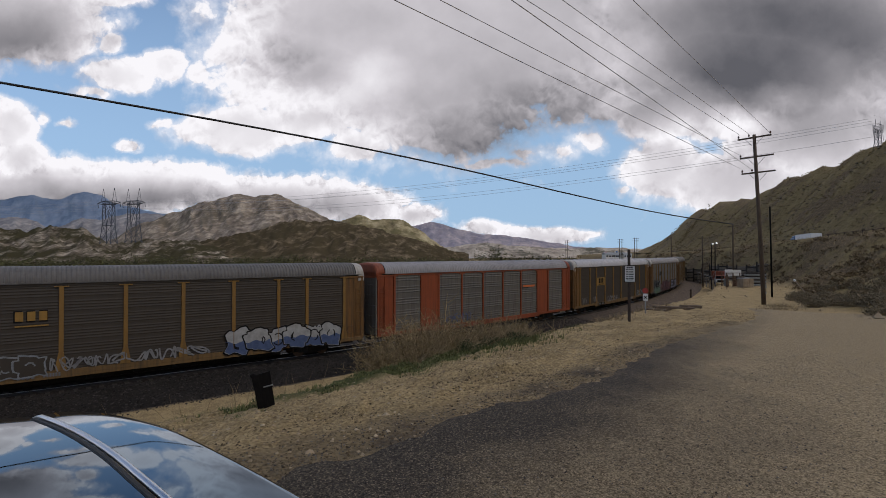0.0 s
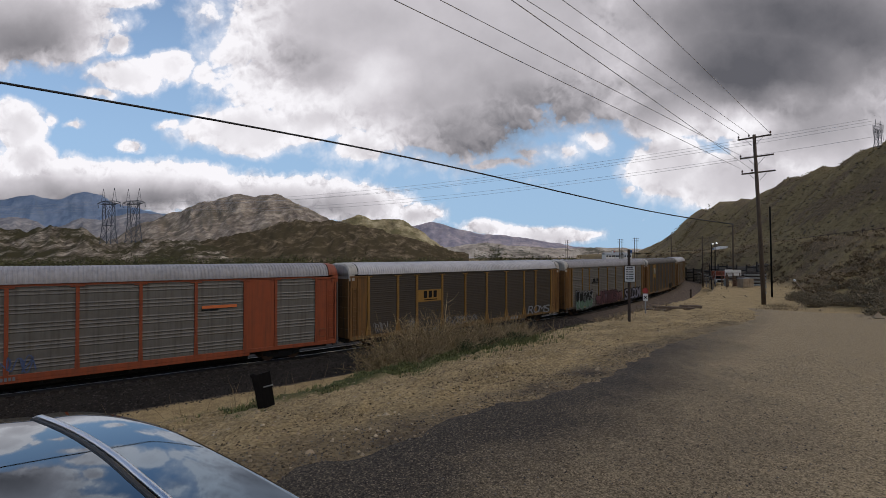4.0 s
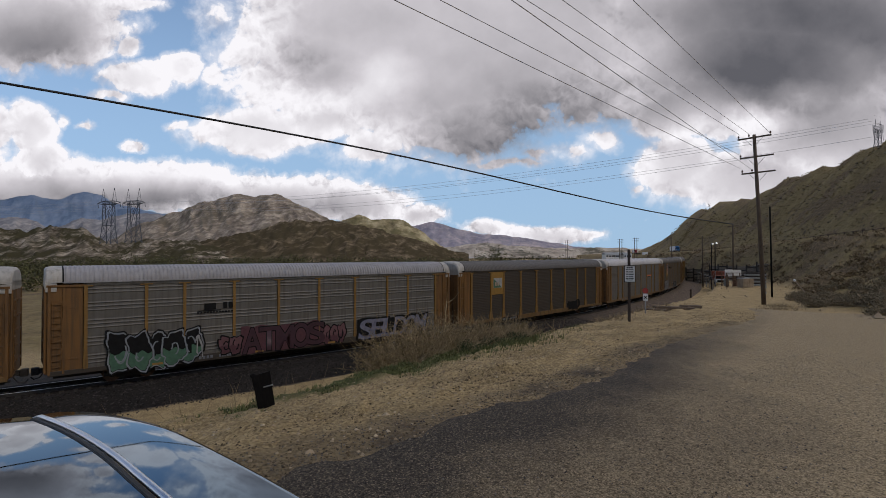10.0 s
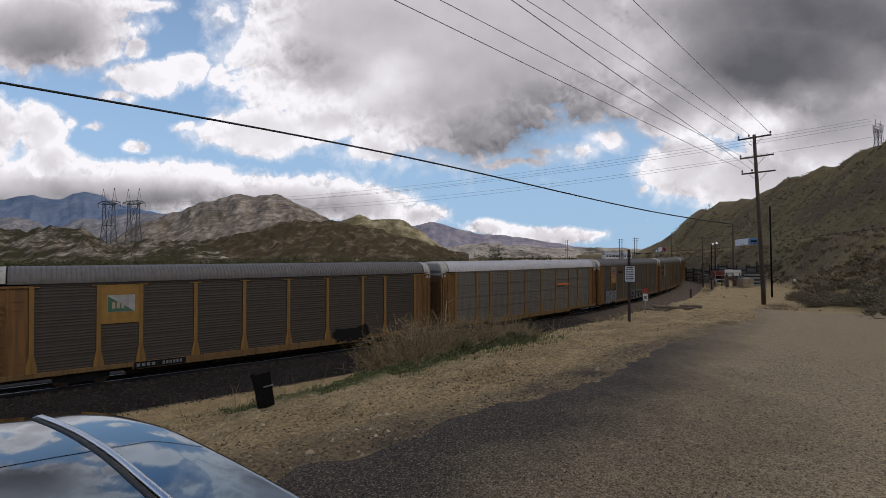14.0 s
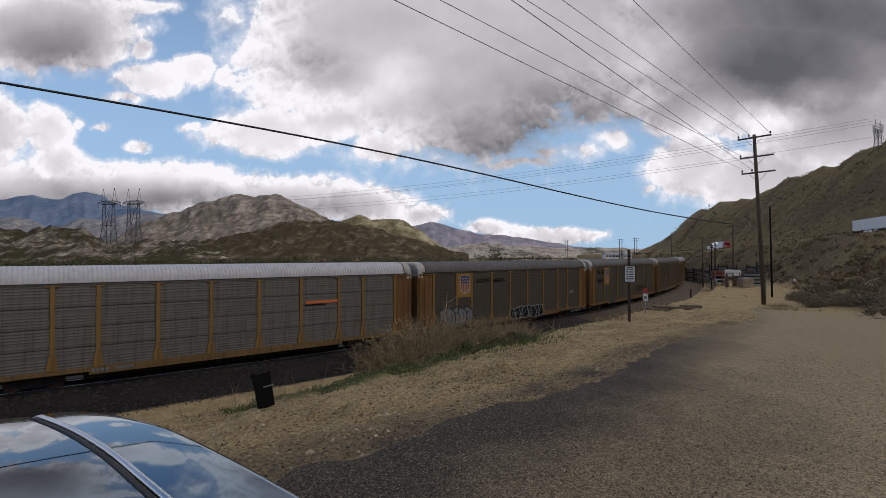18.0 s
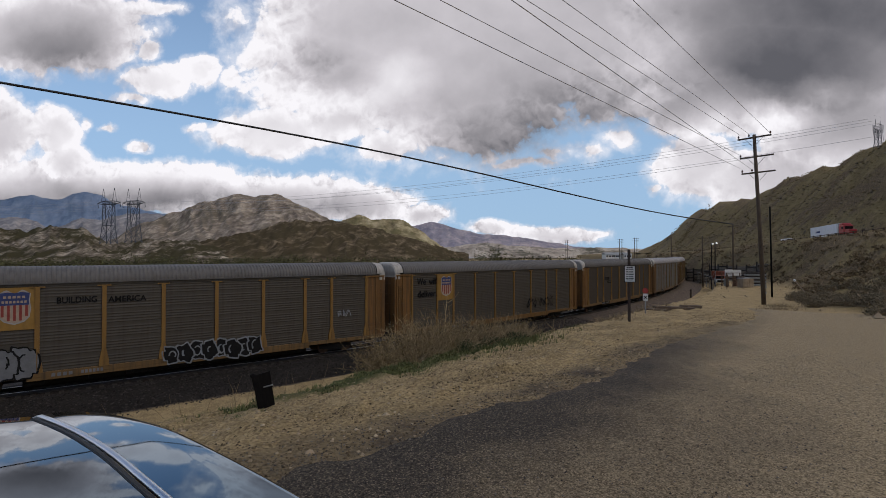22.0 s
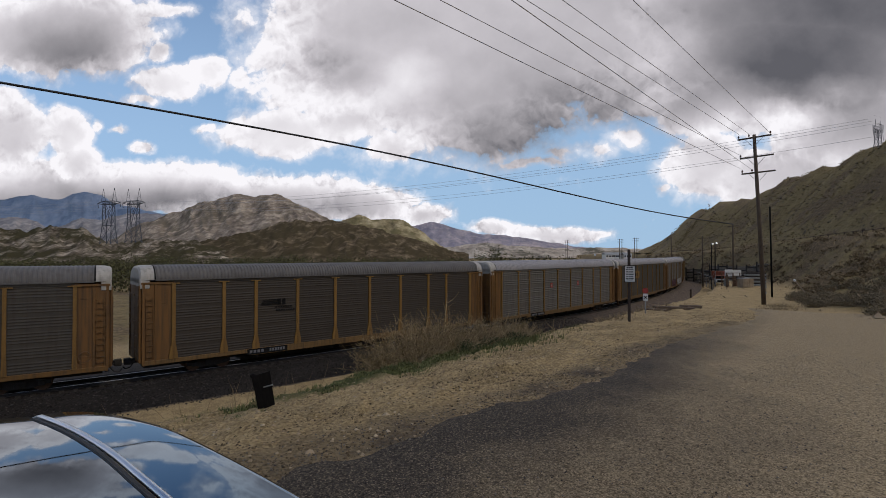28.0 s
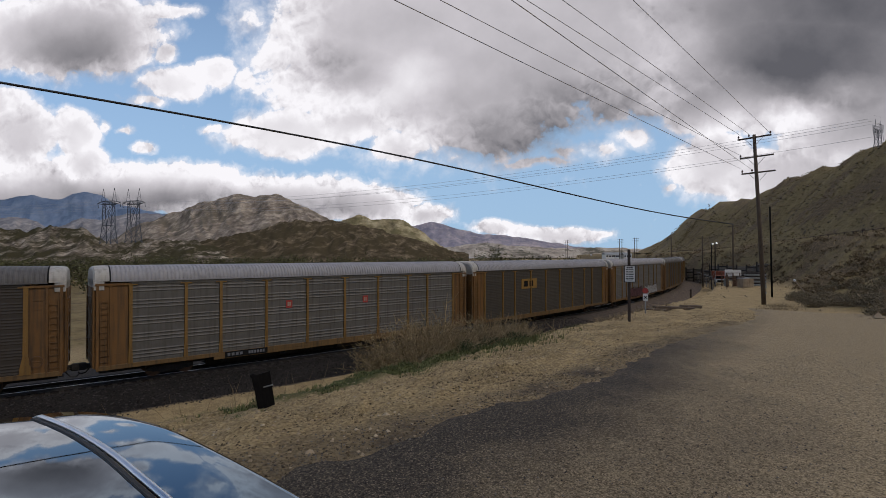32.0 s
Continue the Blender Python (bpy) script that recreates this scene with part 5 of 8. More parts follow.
def build_train():
    rng = random.Random(5)
    D, G, L = PANEL_DARK, PANEL_GREY, PANEL_LIGHT
    y_mark = SIDE - 0.060
    cars = []
    # 0: dark car with a railway mark in yellow
    c = autorack("soot-dark autorack with yellow posts and blue-white graffiti", D, ROOF_MID)
    bars(c, -6.26, -4.72, 3.28, 3.88, BLACK_PAINT, 3, y_mark + 0.004)
    bars(c, -6.2, -4.75, 3.34, 3.82, TAN_PAINT, 3, y_mark - 0.004)
    part("underline", rect(-6.2, 3.04, -4.85, 3.11, y_mark), TAN_PAINT, c)
    graffiti(c, 4.1, 11.7, 0.32, 1.92, BLACK_PAINT, WHITE_PAINT, rng, BLUE_SPRAY, None, 6)
    scrawl(c, 8.2, 11.4, 0.9, 1.8, WHITE_PAINT, rng, 0.09)
    graffiti(c, -7.0, -5.1, 0.5, 1.5, GREY_SPRAY, D, rng, None, None, 2)
    scrawl(c, -4.9, -2.3, 0.55, 1.35, GREY_MID, rng, 0.07)
    scrawl(c, -2.2, 2.8, 0.55, 1.35, GREY_MID, rng, 0.09, 6)
    reporting_marks(c, -6.1, -4.3, False)
    cars.append(c)
    # 1: orange car
    c = autorack("orange autorack with grey ribbed panels", L, ROOF_LIGHT, ORANGE, ORANGE, "plain", "grouped", (1, 7), (), ORANGE, chord=ORANGE, doors=L)
    part("stripe", rect(4.75, 3.42, 6.8, 3.6, y_mark), ORANGE_FLAT, c, "small orange stripe")
    part("stripe", rect(4.72, 3.3, 5.7, 3.36, y_mark), BLACK_PAINT, c)
    scrawl(c, -6.3, -3.2, 0.7, 1.6, BLUE_SPRAY, rng, 0.06)
    reporting_marks(c, -6.1, -3.9, False)
    part("plate", rect(-12.9, 0.95, -12.4, 1.1, SIDE - 0.03), TAN_PAINT, c)
    cars.append(c)
    # 2: dark car, mark on a yellow band
    c = autorack("soot-dark autorack with yellow posts and a yellow logo plate", D, ROOF_BRIGHT)
    part("plate", rect(EDGES[2] + 0.1, 2.82, EDGES[3] - 0.1, 3.8, SIDE - 0.046), TAN_PAINT, c, "yellow plate with dark block lettering")
    bars(c, -6.45, -4.8, 3.12, 3.7, BLACK_PAINT, 3, y_mark)
    part("underline", rect(-6.4, 2.92, -4.95, 3.0, y_mark), BLACK_PAINT, c)
    scrawl(c, -8.25, -7.4, 0.7, 1.6, GREY_MID, rng, 0.045, 2)
    scrawl(c, -11.6, -10.2, 0.7, 1.6, GREY_MID, rng, 0.045, 2)
    scrawl(c, -3.9, 0.2, 0.45, 1.35, GREY_MID, rng, 0.05, 5)
    spray_word(c, "ROMS", 7.8, 11.6, 0.55, 1.45, GREY_SPRAY, None, rng, 0.0, 0.25)
    reporting_marks(c, -6.4, -4.7)
    bars(c, 5.1, 6.4, 0.32, 0.56, GREY_MID, 3, SIDE - 0.062)
    cars.append(c)
    # 3: silver car with graffiti
    c = autorack("silver autorack with colourful graffiti along its base", L, ROOF_LIGHT, None, PANEL_DARK, "plain", "grouped")
    bars(c, -6.1, -5.1, 3.35, 3.75, BLACK_PAINT, 1, y_mark)
    bars(c, -5.0, -4.3, 3.38, 3.78, BLACK_PAINT, 2, y_mark)
    bars(c, -6.5, -4.35, 3.14, 3.24, BLACK_PAINT, 12, y_mark)
    part("stripe", rect(-6.5, 3.27, -5.1, 3.33, y_mark), BLACK_PAINT, c)
    graffiti(c, -10.9, -6.4, 0.3, 2.2, GREY_SPRAY, BLACK_PAINT, rng, GREEN_PAINT, BLACK_PAINT, 5)
    scrawl(c, -10.8, -6.2, 0.5, 2.1, BLACK_PAINT, rng, 0.16, 7)
    scrawl(c, -10.6, -6.0, 0.4, 2.0, WHITE_PAINT, rng, 0.07, 6)
    graffiti(c, -5.1, -3.95, 0.5, 1.65, BLACK_PAINT, ROSE_SPRAY, rng, PINK_PAINT, None, 2)
    spray_word(c, "ATMOS", -3.8, 1.75, 0.35, 2.05, BLACK_PAINT, WINE_SPRAY, rng, 0.05, 0.0, PINK_PAINT)
    graffiti(c, 1.9, 3.5, 0.4, 1.65, BLACK_PAINT, ROSE_SPRAY, rng, PINK_PAINT, None, 3)
    spray_word(c, "SELDOM", 4.7, 10.9, 0.35, 1.85, BLACK_PAINT, LAVENDER_SPRAY, rng, 0.085, 0.25, BLACK_PAINT)
    reporting_marks(c, -6.4, -4.3, False)
    for x in (-8.9, -3.0, 2.2):
        part("plate", rect(x, 0.35, x + 0.55, 0.47, SIDE - 0.1), TAN_PAINT, c)
    cars.append(c)
    # 4: dark car with a white-green mark
    c = autorack("soot-dark autorack with a white and green mark on yellow", D, ROOF_MID)
    pl = part("plate", rect(EDGES[1] + 0.1, 2.92, EDGES[2] - 0.1, Z_POST - 0.02, SIDE - 0.046), TAN_PAINT, c, "yellow plate with a white and green mark")
    part("field", rect(-8.82, 3.55, -7.5, 4.5, y_mark), WHITE_PAINT, pl)
    bm = bmesh.new()
    outline(bm, ((-8.8, 3.57), (-7.55, 3.57), (-8.8, 4.46)), SIDE - 0.066)
    part("wedge", bm, GREEN_PAINT, pl)
    bars(pl, -8.6, -7.95, 3.75, 4.1, CREAM_PAINT, 3, SIDE - 0.072)
    graffiti(c, 5.1, 7.6, 0.45, 1.3, BLACK_PAINT, BLACK_PAINT, rng, None, None, 3)
    reporting_marks(c, -7.4, -5.0)
    cars.append(c)
    # 5: silver car with open seams
    c = autorack("clean silver autorack with yellow posts", L, ROOF_BRIGHT, None, None, "flared", "seamed")
    part("stripe", rect(4.75, 3.3, 7.25, 3.5, y_mark), ORANGE_FLAT, c, "orange stripe")
    part("stripe", rect(4.7, 3.17, 6.3, 3.24, y_mark), BLACK_PAINT, c)
    reporting_marks(c, -7.5, -5.5, False)
    cars.append(c)
    # 6: shield car
    c = autorack("grey-brown autorack with a striped shield plate and graffiti", G, ROOF_MID)
    shield(c, -8.1, 4.1, 1.3, 1.75, 2.92)
    lettering(c, "BUILDING", -6.4, -4.65, 4.18, 0.46, BLACK_PAINT, y_mark, "dark slogan lettering")
    lettering(c, "AMERICA", -4.15, -2.3, 4.12, 0.46, BLACK_PAINT, y_mark, "dark slogan lettering")
    graffiti(c, -11.2, -7.3, 0.35, 1.95, BLACK_PAINT, GREY_DULL, rng, None, None, 5)
    graffiti(c, -1.3, 4.2, 0.3, 1.35, GREY_SPRAY, BLACK_PAINT, rng, None, None, 8)
    scrawl(c, 9.6, 10.8, 2.1, 2.8, GREY_SPRAY, rng, 0.05, 2)
    reporting_marks(c, -6.6, -4.3, False)
    cars.append(c)
    # 7: slogan car
    c = autorack("grey autorack with a slogan and a striped shield", G, ROOF_MID, None, YELLOW_DARK, "plain", "fine")
    lettering(c, "We", -11.5, -10.55, 4.26, 0.78, BLACK_PAINT, y_mark, "black slogan lettering")
    lettering(c, "will", -10.2, -9.3, 4.26, 0.78, BLACK_PAINT, y_mark, "black slogan lettering")
    lettering(c, "deliver.", -11.45, -9.25, 3.22, 0.78, BLACK_PAINT, y_mark, "black slogan lettering")
    shield(c, -8.1, 4.05, 1.3, 1.75, 2.82)
    scrawl(c, 3.6, 8.6, 1.0, 2.4, BLACK_PAINT, rng, 0.06, 6)
    reporting_marks(c, -7.4, -5.2)
    cars.append(c)
    # 8: dark car with small lettering
    c = autorack("dark autorack with yellow posts and faint lettering", D, ROOF_MID)
    for i in range(4):
        part("stripe", rect(-6.9 + 0.05 * i, 3.42 + 0.1 * i, -5.6, 3.46 + 0.1 * i, y_mark), BLACK_PAINT, c)
    bars(c, -5.75, -5.1, 3.4, 3.8, BLACK_PAINT, 2, y_mark)
    bars(c, -5.9, -4.7, 3.2, 3.3, BLACK_PAINT, 7, y_mark)
    bars(c, -5.85, -4.5, 2.98, 3.08, BLACK_PAINT, 8, y_mark)
    reporting_marks(c, -7.6, -5.2)
    cars.append(c)
    # 9: light car with two red squares
    c = autorack("light grey autorack with two small red squares", L, ROOF_LIGHT, YELLOW, None, "plain", "grouped", end=OCHRE)
    for x in (-2.76, 3.27):
        pl = part("plate", rect(x - 0.22, 3.12, x + 0.22, 3.64, SIDE - 0.046), RED_PAINT, c, "small red square plate")
        bars(pl, x - 0.12, x + 0.14, 3.24, 3.52, CREAM_PAINT, 2, y_mark)
    reporting_marks(c, -6.8, -4.4)
    cars.append(c)
    # 10: mark on yellow
    c = autorack("light grey autorack with a small yellow logo plate", G, ROOF_LIGHT, None, None, "plain", "fine")
    part("plate", rect(-6.05, 3.25, -3.2, 4.25, SIDE - 0.046), TAN_PAINT, c)
    bars(c, -5.6, -3.6, 3.45, 4.05, BLACK_PAINT, 2, y_mark)
    cars.append(c)
    # 11 and on: the rest of the train
    c = autorack("silver autorack with pink and white graffiti", L, ROOF_LIGHT, None, YELLOW_DARK, "plain", "grouped")
    graffiti(c, -6, 0.5, 0.5, 1.8, BLACK_PAINT, PINK_PAINT, rng)
    graffiti(c, 2, 9, 0.5, 1.8, BLACK_PAINT, WHITE_PAINT, rng)
    cars.append(c)
    for lab, pn, rf in (("soot-dark autorack with yellow posts", D, ROOF_MID), ("grey autorack with yellow posts", G, ROOF_MID), ("soot-dark autorack with a pale roof", D, ROOF_LIGHT), ("grey autorack with yellow posts", G, ROOF_MID), ("dark autorack with yellow posts", D, ROOF_MID)):
        cars.append(autorack(lab, pn, rf))
    return cars


TRAIN = build_train()


# ---------------------------------------------------------------- plants and stones
def leaf_material(name, cols, rough=0.8):
    """Leaves or stones, each island of the mesh a shade of its own."""
    m = bpy.data.materials.new(name)
    m.use_nodes = True
    nd, ln = m.node_tree.nodes, m.node_tree.links
    b = nd["Principled BSDF"]
    b.inputs["Roughness"].default_value = rough
    b.inputs["Specular IOR Level"].default_value = 0.15
    g = nd.new("ShaderNodeNewGeometry")
    tc = nd.new("ShaderNodeTexCoord")
    n = nd.new("ShaderNodeTexNoise")
    n.inputs["Scale"].default_value, n.inputs["Detail"].default_value = 0.6, 5
    ln.new(tc.outputs["Object"], n.inputs["Vector"])
    mx = nd.new("ShaderNodeMix")
    mx.inputs["Factor"].default_value = 0.4
    ln.new(g.outputs["Random Per Island"], mx.inputs["A"])
    ln.new(n.outputs["Fac"], mx.inputs["B"])
    r = nd.new("ShaderNodeValToRGB")
    while len(r.color_ramp.elements) < len(cols):
        r.color_ramp.elements.new(0.5)
    for i, (e, c) in enumerate(zip(r.color_ramp.elements, cols)):
        e.position, e.color = 0.15 + 0.7 * i / (len(cols) - 1), (*c, 1)
    ln.new(mx.outputs["Result"], r.inputs[0])
    ln.new(r.outputs[0], b.inputs["Base Color"])
    return m


SAGE = leaf_material("sagebrush_leaves", [(0.085, 0.067, 0.04), (0.15, 0.121, 0.076), (0.24, 0.197, 0.128)])
DARK_SCRUB = leaf_material("dark_scrub", [(0.10, 0.072, 0.034), (0.17, 0.125, 0.06), (0.26, 0.19, 0.092)])
BROWN_SCRUB = leaf_material("brown_brush", [(0.085, 0.06, 0.033), (0.15, 0.108, 0.06), (0.23, 0.168, 0.095)])
OLIVE_SCRUB = leaf_material("olive_scrub", [(0.09, 0.068, 0.032), (0.18, 0.136, 0.062), (0.28, 0.21, 0.10)])
WILLOW = leaf_material("willow_leaves", [(0.045, 0.038, 0.02), (0.075, 0.068, 0.03), (0.115, 0.115, 0.04)])
GREEN_BLADE = leaf_material("green_grass", [(0.035, 0.045, 0.016), (0.085, 0.098, 0.034), (0.18, 0.175, 0.07)])
DRY_BLADE = leaf_material("dry_grass", [(0.16, 0.115, 0.06), (0.31, 0.235, 0.13), (0.46, 0.37, 0.22)])
DRY_STEM = leaf_material("dry_stems", [(0.095, 0.066, 0.034), (0.22, 0.16, 0.085), (0.40, 0.305, 0.175)])
STONE = leaf_material("pale_stones", [(0.14, 0.10, 0.058), (0.26, 0.196, 0.12), (0.42, 0.345, 0.235)], 0.95)
CLOD = leaf_material("dark_clods", [(0.028, 0.02, 0.011), (0.075, 0.055, 0.031), (0.16, 0.118, 0.067)], 0.95)
STONE_DARK = leaf_material("dark_stones", [(0.02, 0.018, 0.016), (0.06, 0.055, 0.05), (0.17, 0.155, 0.135)], 0.95)
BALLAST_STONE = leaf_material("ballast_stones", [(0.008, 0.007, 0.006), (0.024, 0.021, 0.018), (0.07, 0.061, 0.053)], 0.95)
ROCK_CHUNK = leaf_material("hill_rocks", [(0.08, 0.063, 0.043), (0.15, 0.12, 0.082), (0.25, 0.20, 0.14)], 0.95)


class Heap:
    """Collects many small pieces into one mesh."""

    def __init__(self, seed):
        self.v, self.f, self.rng = [], [], random.Random(seed)

    def quad(self, c, size, flat=0.0):
        r = self.rng
        a = Vector((r.gauss(0, 1), r.gauss(0, 1), r.gauss(0, 1) * (1 - flat))).normalized()
        b = a.cross(Vector((r.gauss(0, 1), r.gauss(0, 1), r.gauss(0, 1)))).normalized()
        a, b = a * size, b * size * r.uniform(0.35, 0.8)
        i = len(self.v)
        self.v += [c - a, c + b, c + a, c - b]
        self.f.append((i, i + 1, i + 2, i + 3))

    def clump(self, c, rx, rz, n, size):
        """An uneven ball of leaves: a few lobes, each filled with leaves."""
        r = self.rng
        lobes = [(Vector((r.uniform(-0.6, 0.6) * rx, r.uniform(-0.6, 0.6) * rx, r.uniform(0.25, 0.85) * rz)), r.uniform(0.35, 0.65)) for _ in range(4 + n // 60)]
        for _ in range(n):
            o, k = r.choice(lobes)
            d = Vector((r.gauss(0, 1), r.gauss(0, 1), r.gauss(0, 1))).normalized() * (r.random() ** 0.4)
            p = c + o + Vector((d.x * rx * k, d.y * rx * k, d.z * rz * k * 0.8))
            if p.z < c.z:
                p.z = c.z + r.uniform(0, 0.15) * rz
            self.quad(p, size * r.uniform(0.6, 1.4))

    def blade(self, p, h, w, lean, yaw):
        d = Vector((math.cos(yaw), math.sin(yaw), 0))
        q = Vector((-d.y, d.x, 0)) * w
        i = len(self.v)
        mid = p + d * lean * 0.35 + Vector((0, 0, h * 0.6))
        self.v += [p - q, p + q, mid + q * 0.7, mid - q * 0.7, p + d * lean + Vector((0, 0, h))]
        self.f += [(i, i + 1, i + 2, i + 3), (i + 3, i + 2, i + 4)]

    def stone(self, p, size):
        r = self.rng
        i = len(self.v)
        k = [r.uniform(0.6, 1.3) * size for _ in range(6)]
        y = r.uniform(0, 6.28)
        cx, sx = math.cos(y), math.sin(y)
        for dx, dy, dz in ((k[0], 0, 0), (0, k[1], 0), (-k[2], 0, 0), (0, -k[3], 0), (0.15 * size, 0.1 * size, k[4] * 0.75), (0, 0, -k[5] * 0.6)):
            self.v.append(p + Vector((dx * cx - dy * sx, dx * sx + dy * cx, dz)))
        for a, b in ((0, 1), (1, 2), (2, 3), (3, 0)):
            self.f.append((i + a, i + b, i + 4))
            self.f.append((i + b, i + a, i + 5))

    def stem(self, p, d, length, r0, bend, sides=3, steps=4, droop=0.0):
        """A thin bent stem; returns its points."""
        r = self.rng
        pts = [p.copy()]
        d = d.normalized()
        for _ in range(steps):
            d = (d + Vector((r.uniform(-bend, bend), r.uniform(-bend, bend), r.uniform(-bend, bend) - droop))).normalized()
            pts.append(pts[-1] + d * length / steps)
        base = len(self.v)
        for j, q in enumerate(pts):
            a = Vector((1, 0, 0)).cross(d).normalized() if abs(d.x) < 0.9 else Vector((0, 1, 0))
            b = d.cross(a)
            rr = r0 * (1 - 0.8 * j / steps)
            for m in range(sides):
                t = 2 * math.pi * m / sides
                self.v.append(q + a * math.cos(t) * rr + b * math.sin(t) * rr)
        for j in range(steps):
            for m in range(sides):
                o, o2 = base + j * sides + m, base + j * sides + (m + 1) % sides
                self.f.append((o, o2, o2 + sides, o + sides))
        return pts

    def mesh(self, name, material, smoothed=False):
        return mesh_from(name, self.v, self.f, material, smoothed)


def stuff(name, heap, material, label, category):
    return tagged(new(name, heap.mesh(name, material)), label, category, kind="stuff")


def on_ground(s, d):
    p = on_track(s, d)
    return Vector((p.x, p.y, terrain(p.x, p.y)))


def build_stones():
    h = Heap(1)
    r = h.rng
    for _ in range(18000):
        s = r.uniform(-9, 26) if r.random() < 0.8 else r.uniform(-9, 6)
        u = r.random()
        d = CREST_D(s) - 0.5 + u * (EDGE_D(s) - CREST_D(s) + 1.1)
        p = on_ground(s, d)
        h.stone(p, 0.006 + 0.026 * r.random() ** 3 if r.random() < 0.992 else r.uniform(0.03, 0.06))
    stuff("berm_stones", h, STONE, "loose pale stones scattered over the sandy berm", "stones")
    h = Heap(9)
    r = h.rng
    n = 0
    while n < 15000:
        s = r.uniform(-9, 24) if r.random() < 0.6 else r.uniform(-9, 5)
        d = CREST_D(s) - 0.3 + r.random() * (EDGE_D(s) - CREST_D(s) + 0.6)
        near = (d - CREST_D(s)) / (EDGE_D(s) - CREST_D(s))
        if noise.noise((s * 0.6, d * 0.9, 6)) + 0.8 * near < r.uniform(0.3, 1.0):
            continue
        n += 1
        h.stone(on_ground(s, d), 0.005 + 0.017 * r.random() ** 2.6)
    stuff("berm_clods", h, CLOD, "dark earth clods and litter on the sandy berm", "clods")
    h = Heap(2)
    r = h.rng
    for _ in range(17000):
        s = r.uniform(-5, 9)
        d = EDGE_D(s) + r.gauss(-0.05, 0.24)
        if r.random() < 0.55:
            d = EDGE_D(s) + r.uniform(0, 5)
        p = on_ground(s, d)
        h.stone(p + Vector((0, 0, 0.03 if d > EDGE_D(s) + 0.3 else 0)), 0.004 + 0.011 * r.random() ** 3)
    stuff("road_gravel", h, STONE_DARK, "dark loose gravel along the frayed road edge", "gravel")
    h = Heap(3)
    r = h.rng
    for _ in range(9000):
        s = r.uniform(-14, 45)
        d = r.uniform(-0.6, 4.3 - 0.8 * smooth(4, 12, s)) + 0.3 * max(0.0, r.gauss(0, 1))
        z = -0.62 if d < 0.3 else -0.62 - 0.14 * (d - 0.3) if d < 1.0 else max(TOE_Z, -0.72 - 0.1 * (d - 1.0))
        h.stone(on_track(s, d, z + 0.01), r.uniform(0.03, 0.075))
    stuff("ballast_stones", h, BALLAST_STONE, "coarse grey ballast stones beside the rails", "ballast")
    h = Heap(4)
    r = h.rng
    for _ in range(2600):
        q, o = r.uniform(-90, 420), r.uniform(9, 55)
        p = highway(q, o)
        p.z = terrain(p.x, p.y)
        if noise.noise((q * 0.03, o * 0.07, 4)) > -0.02 and (q < 180 or o < 36):
            h.stone(p, r.uniform(0.15, 0.7) * (1 + q * 0.0012))
    for _ in range(500):
        q, o = r.uniform(-95, 60), r.uniform(-60, -10)
        p = highway(q, o)
        p.z = terrain(p.x, p.y)
        h.stone(p, r.uniform(0.06, 0.2))
    stuff("hillside_rocks", h, ROCK_CHUNK, "brown rocks strewn over the hillside", "rocks")


build_stones()


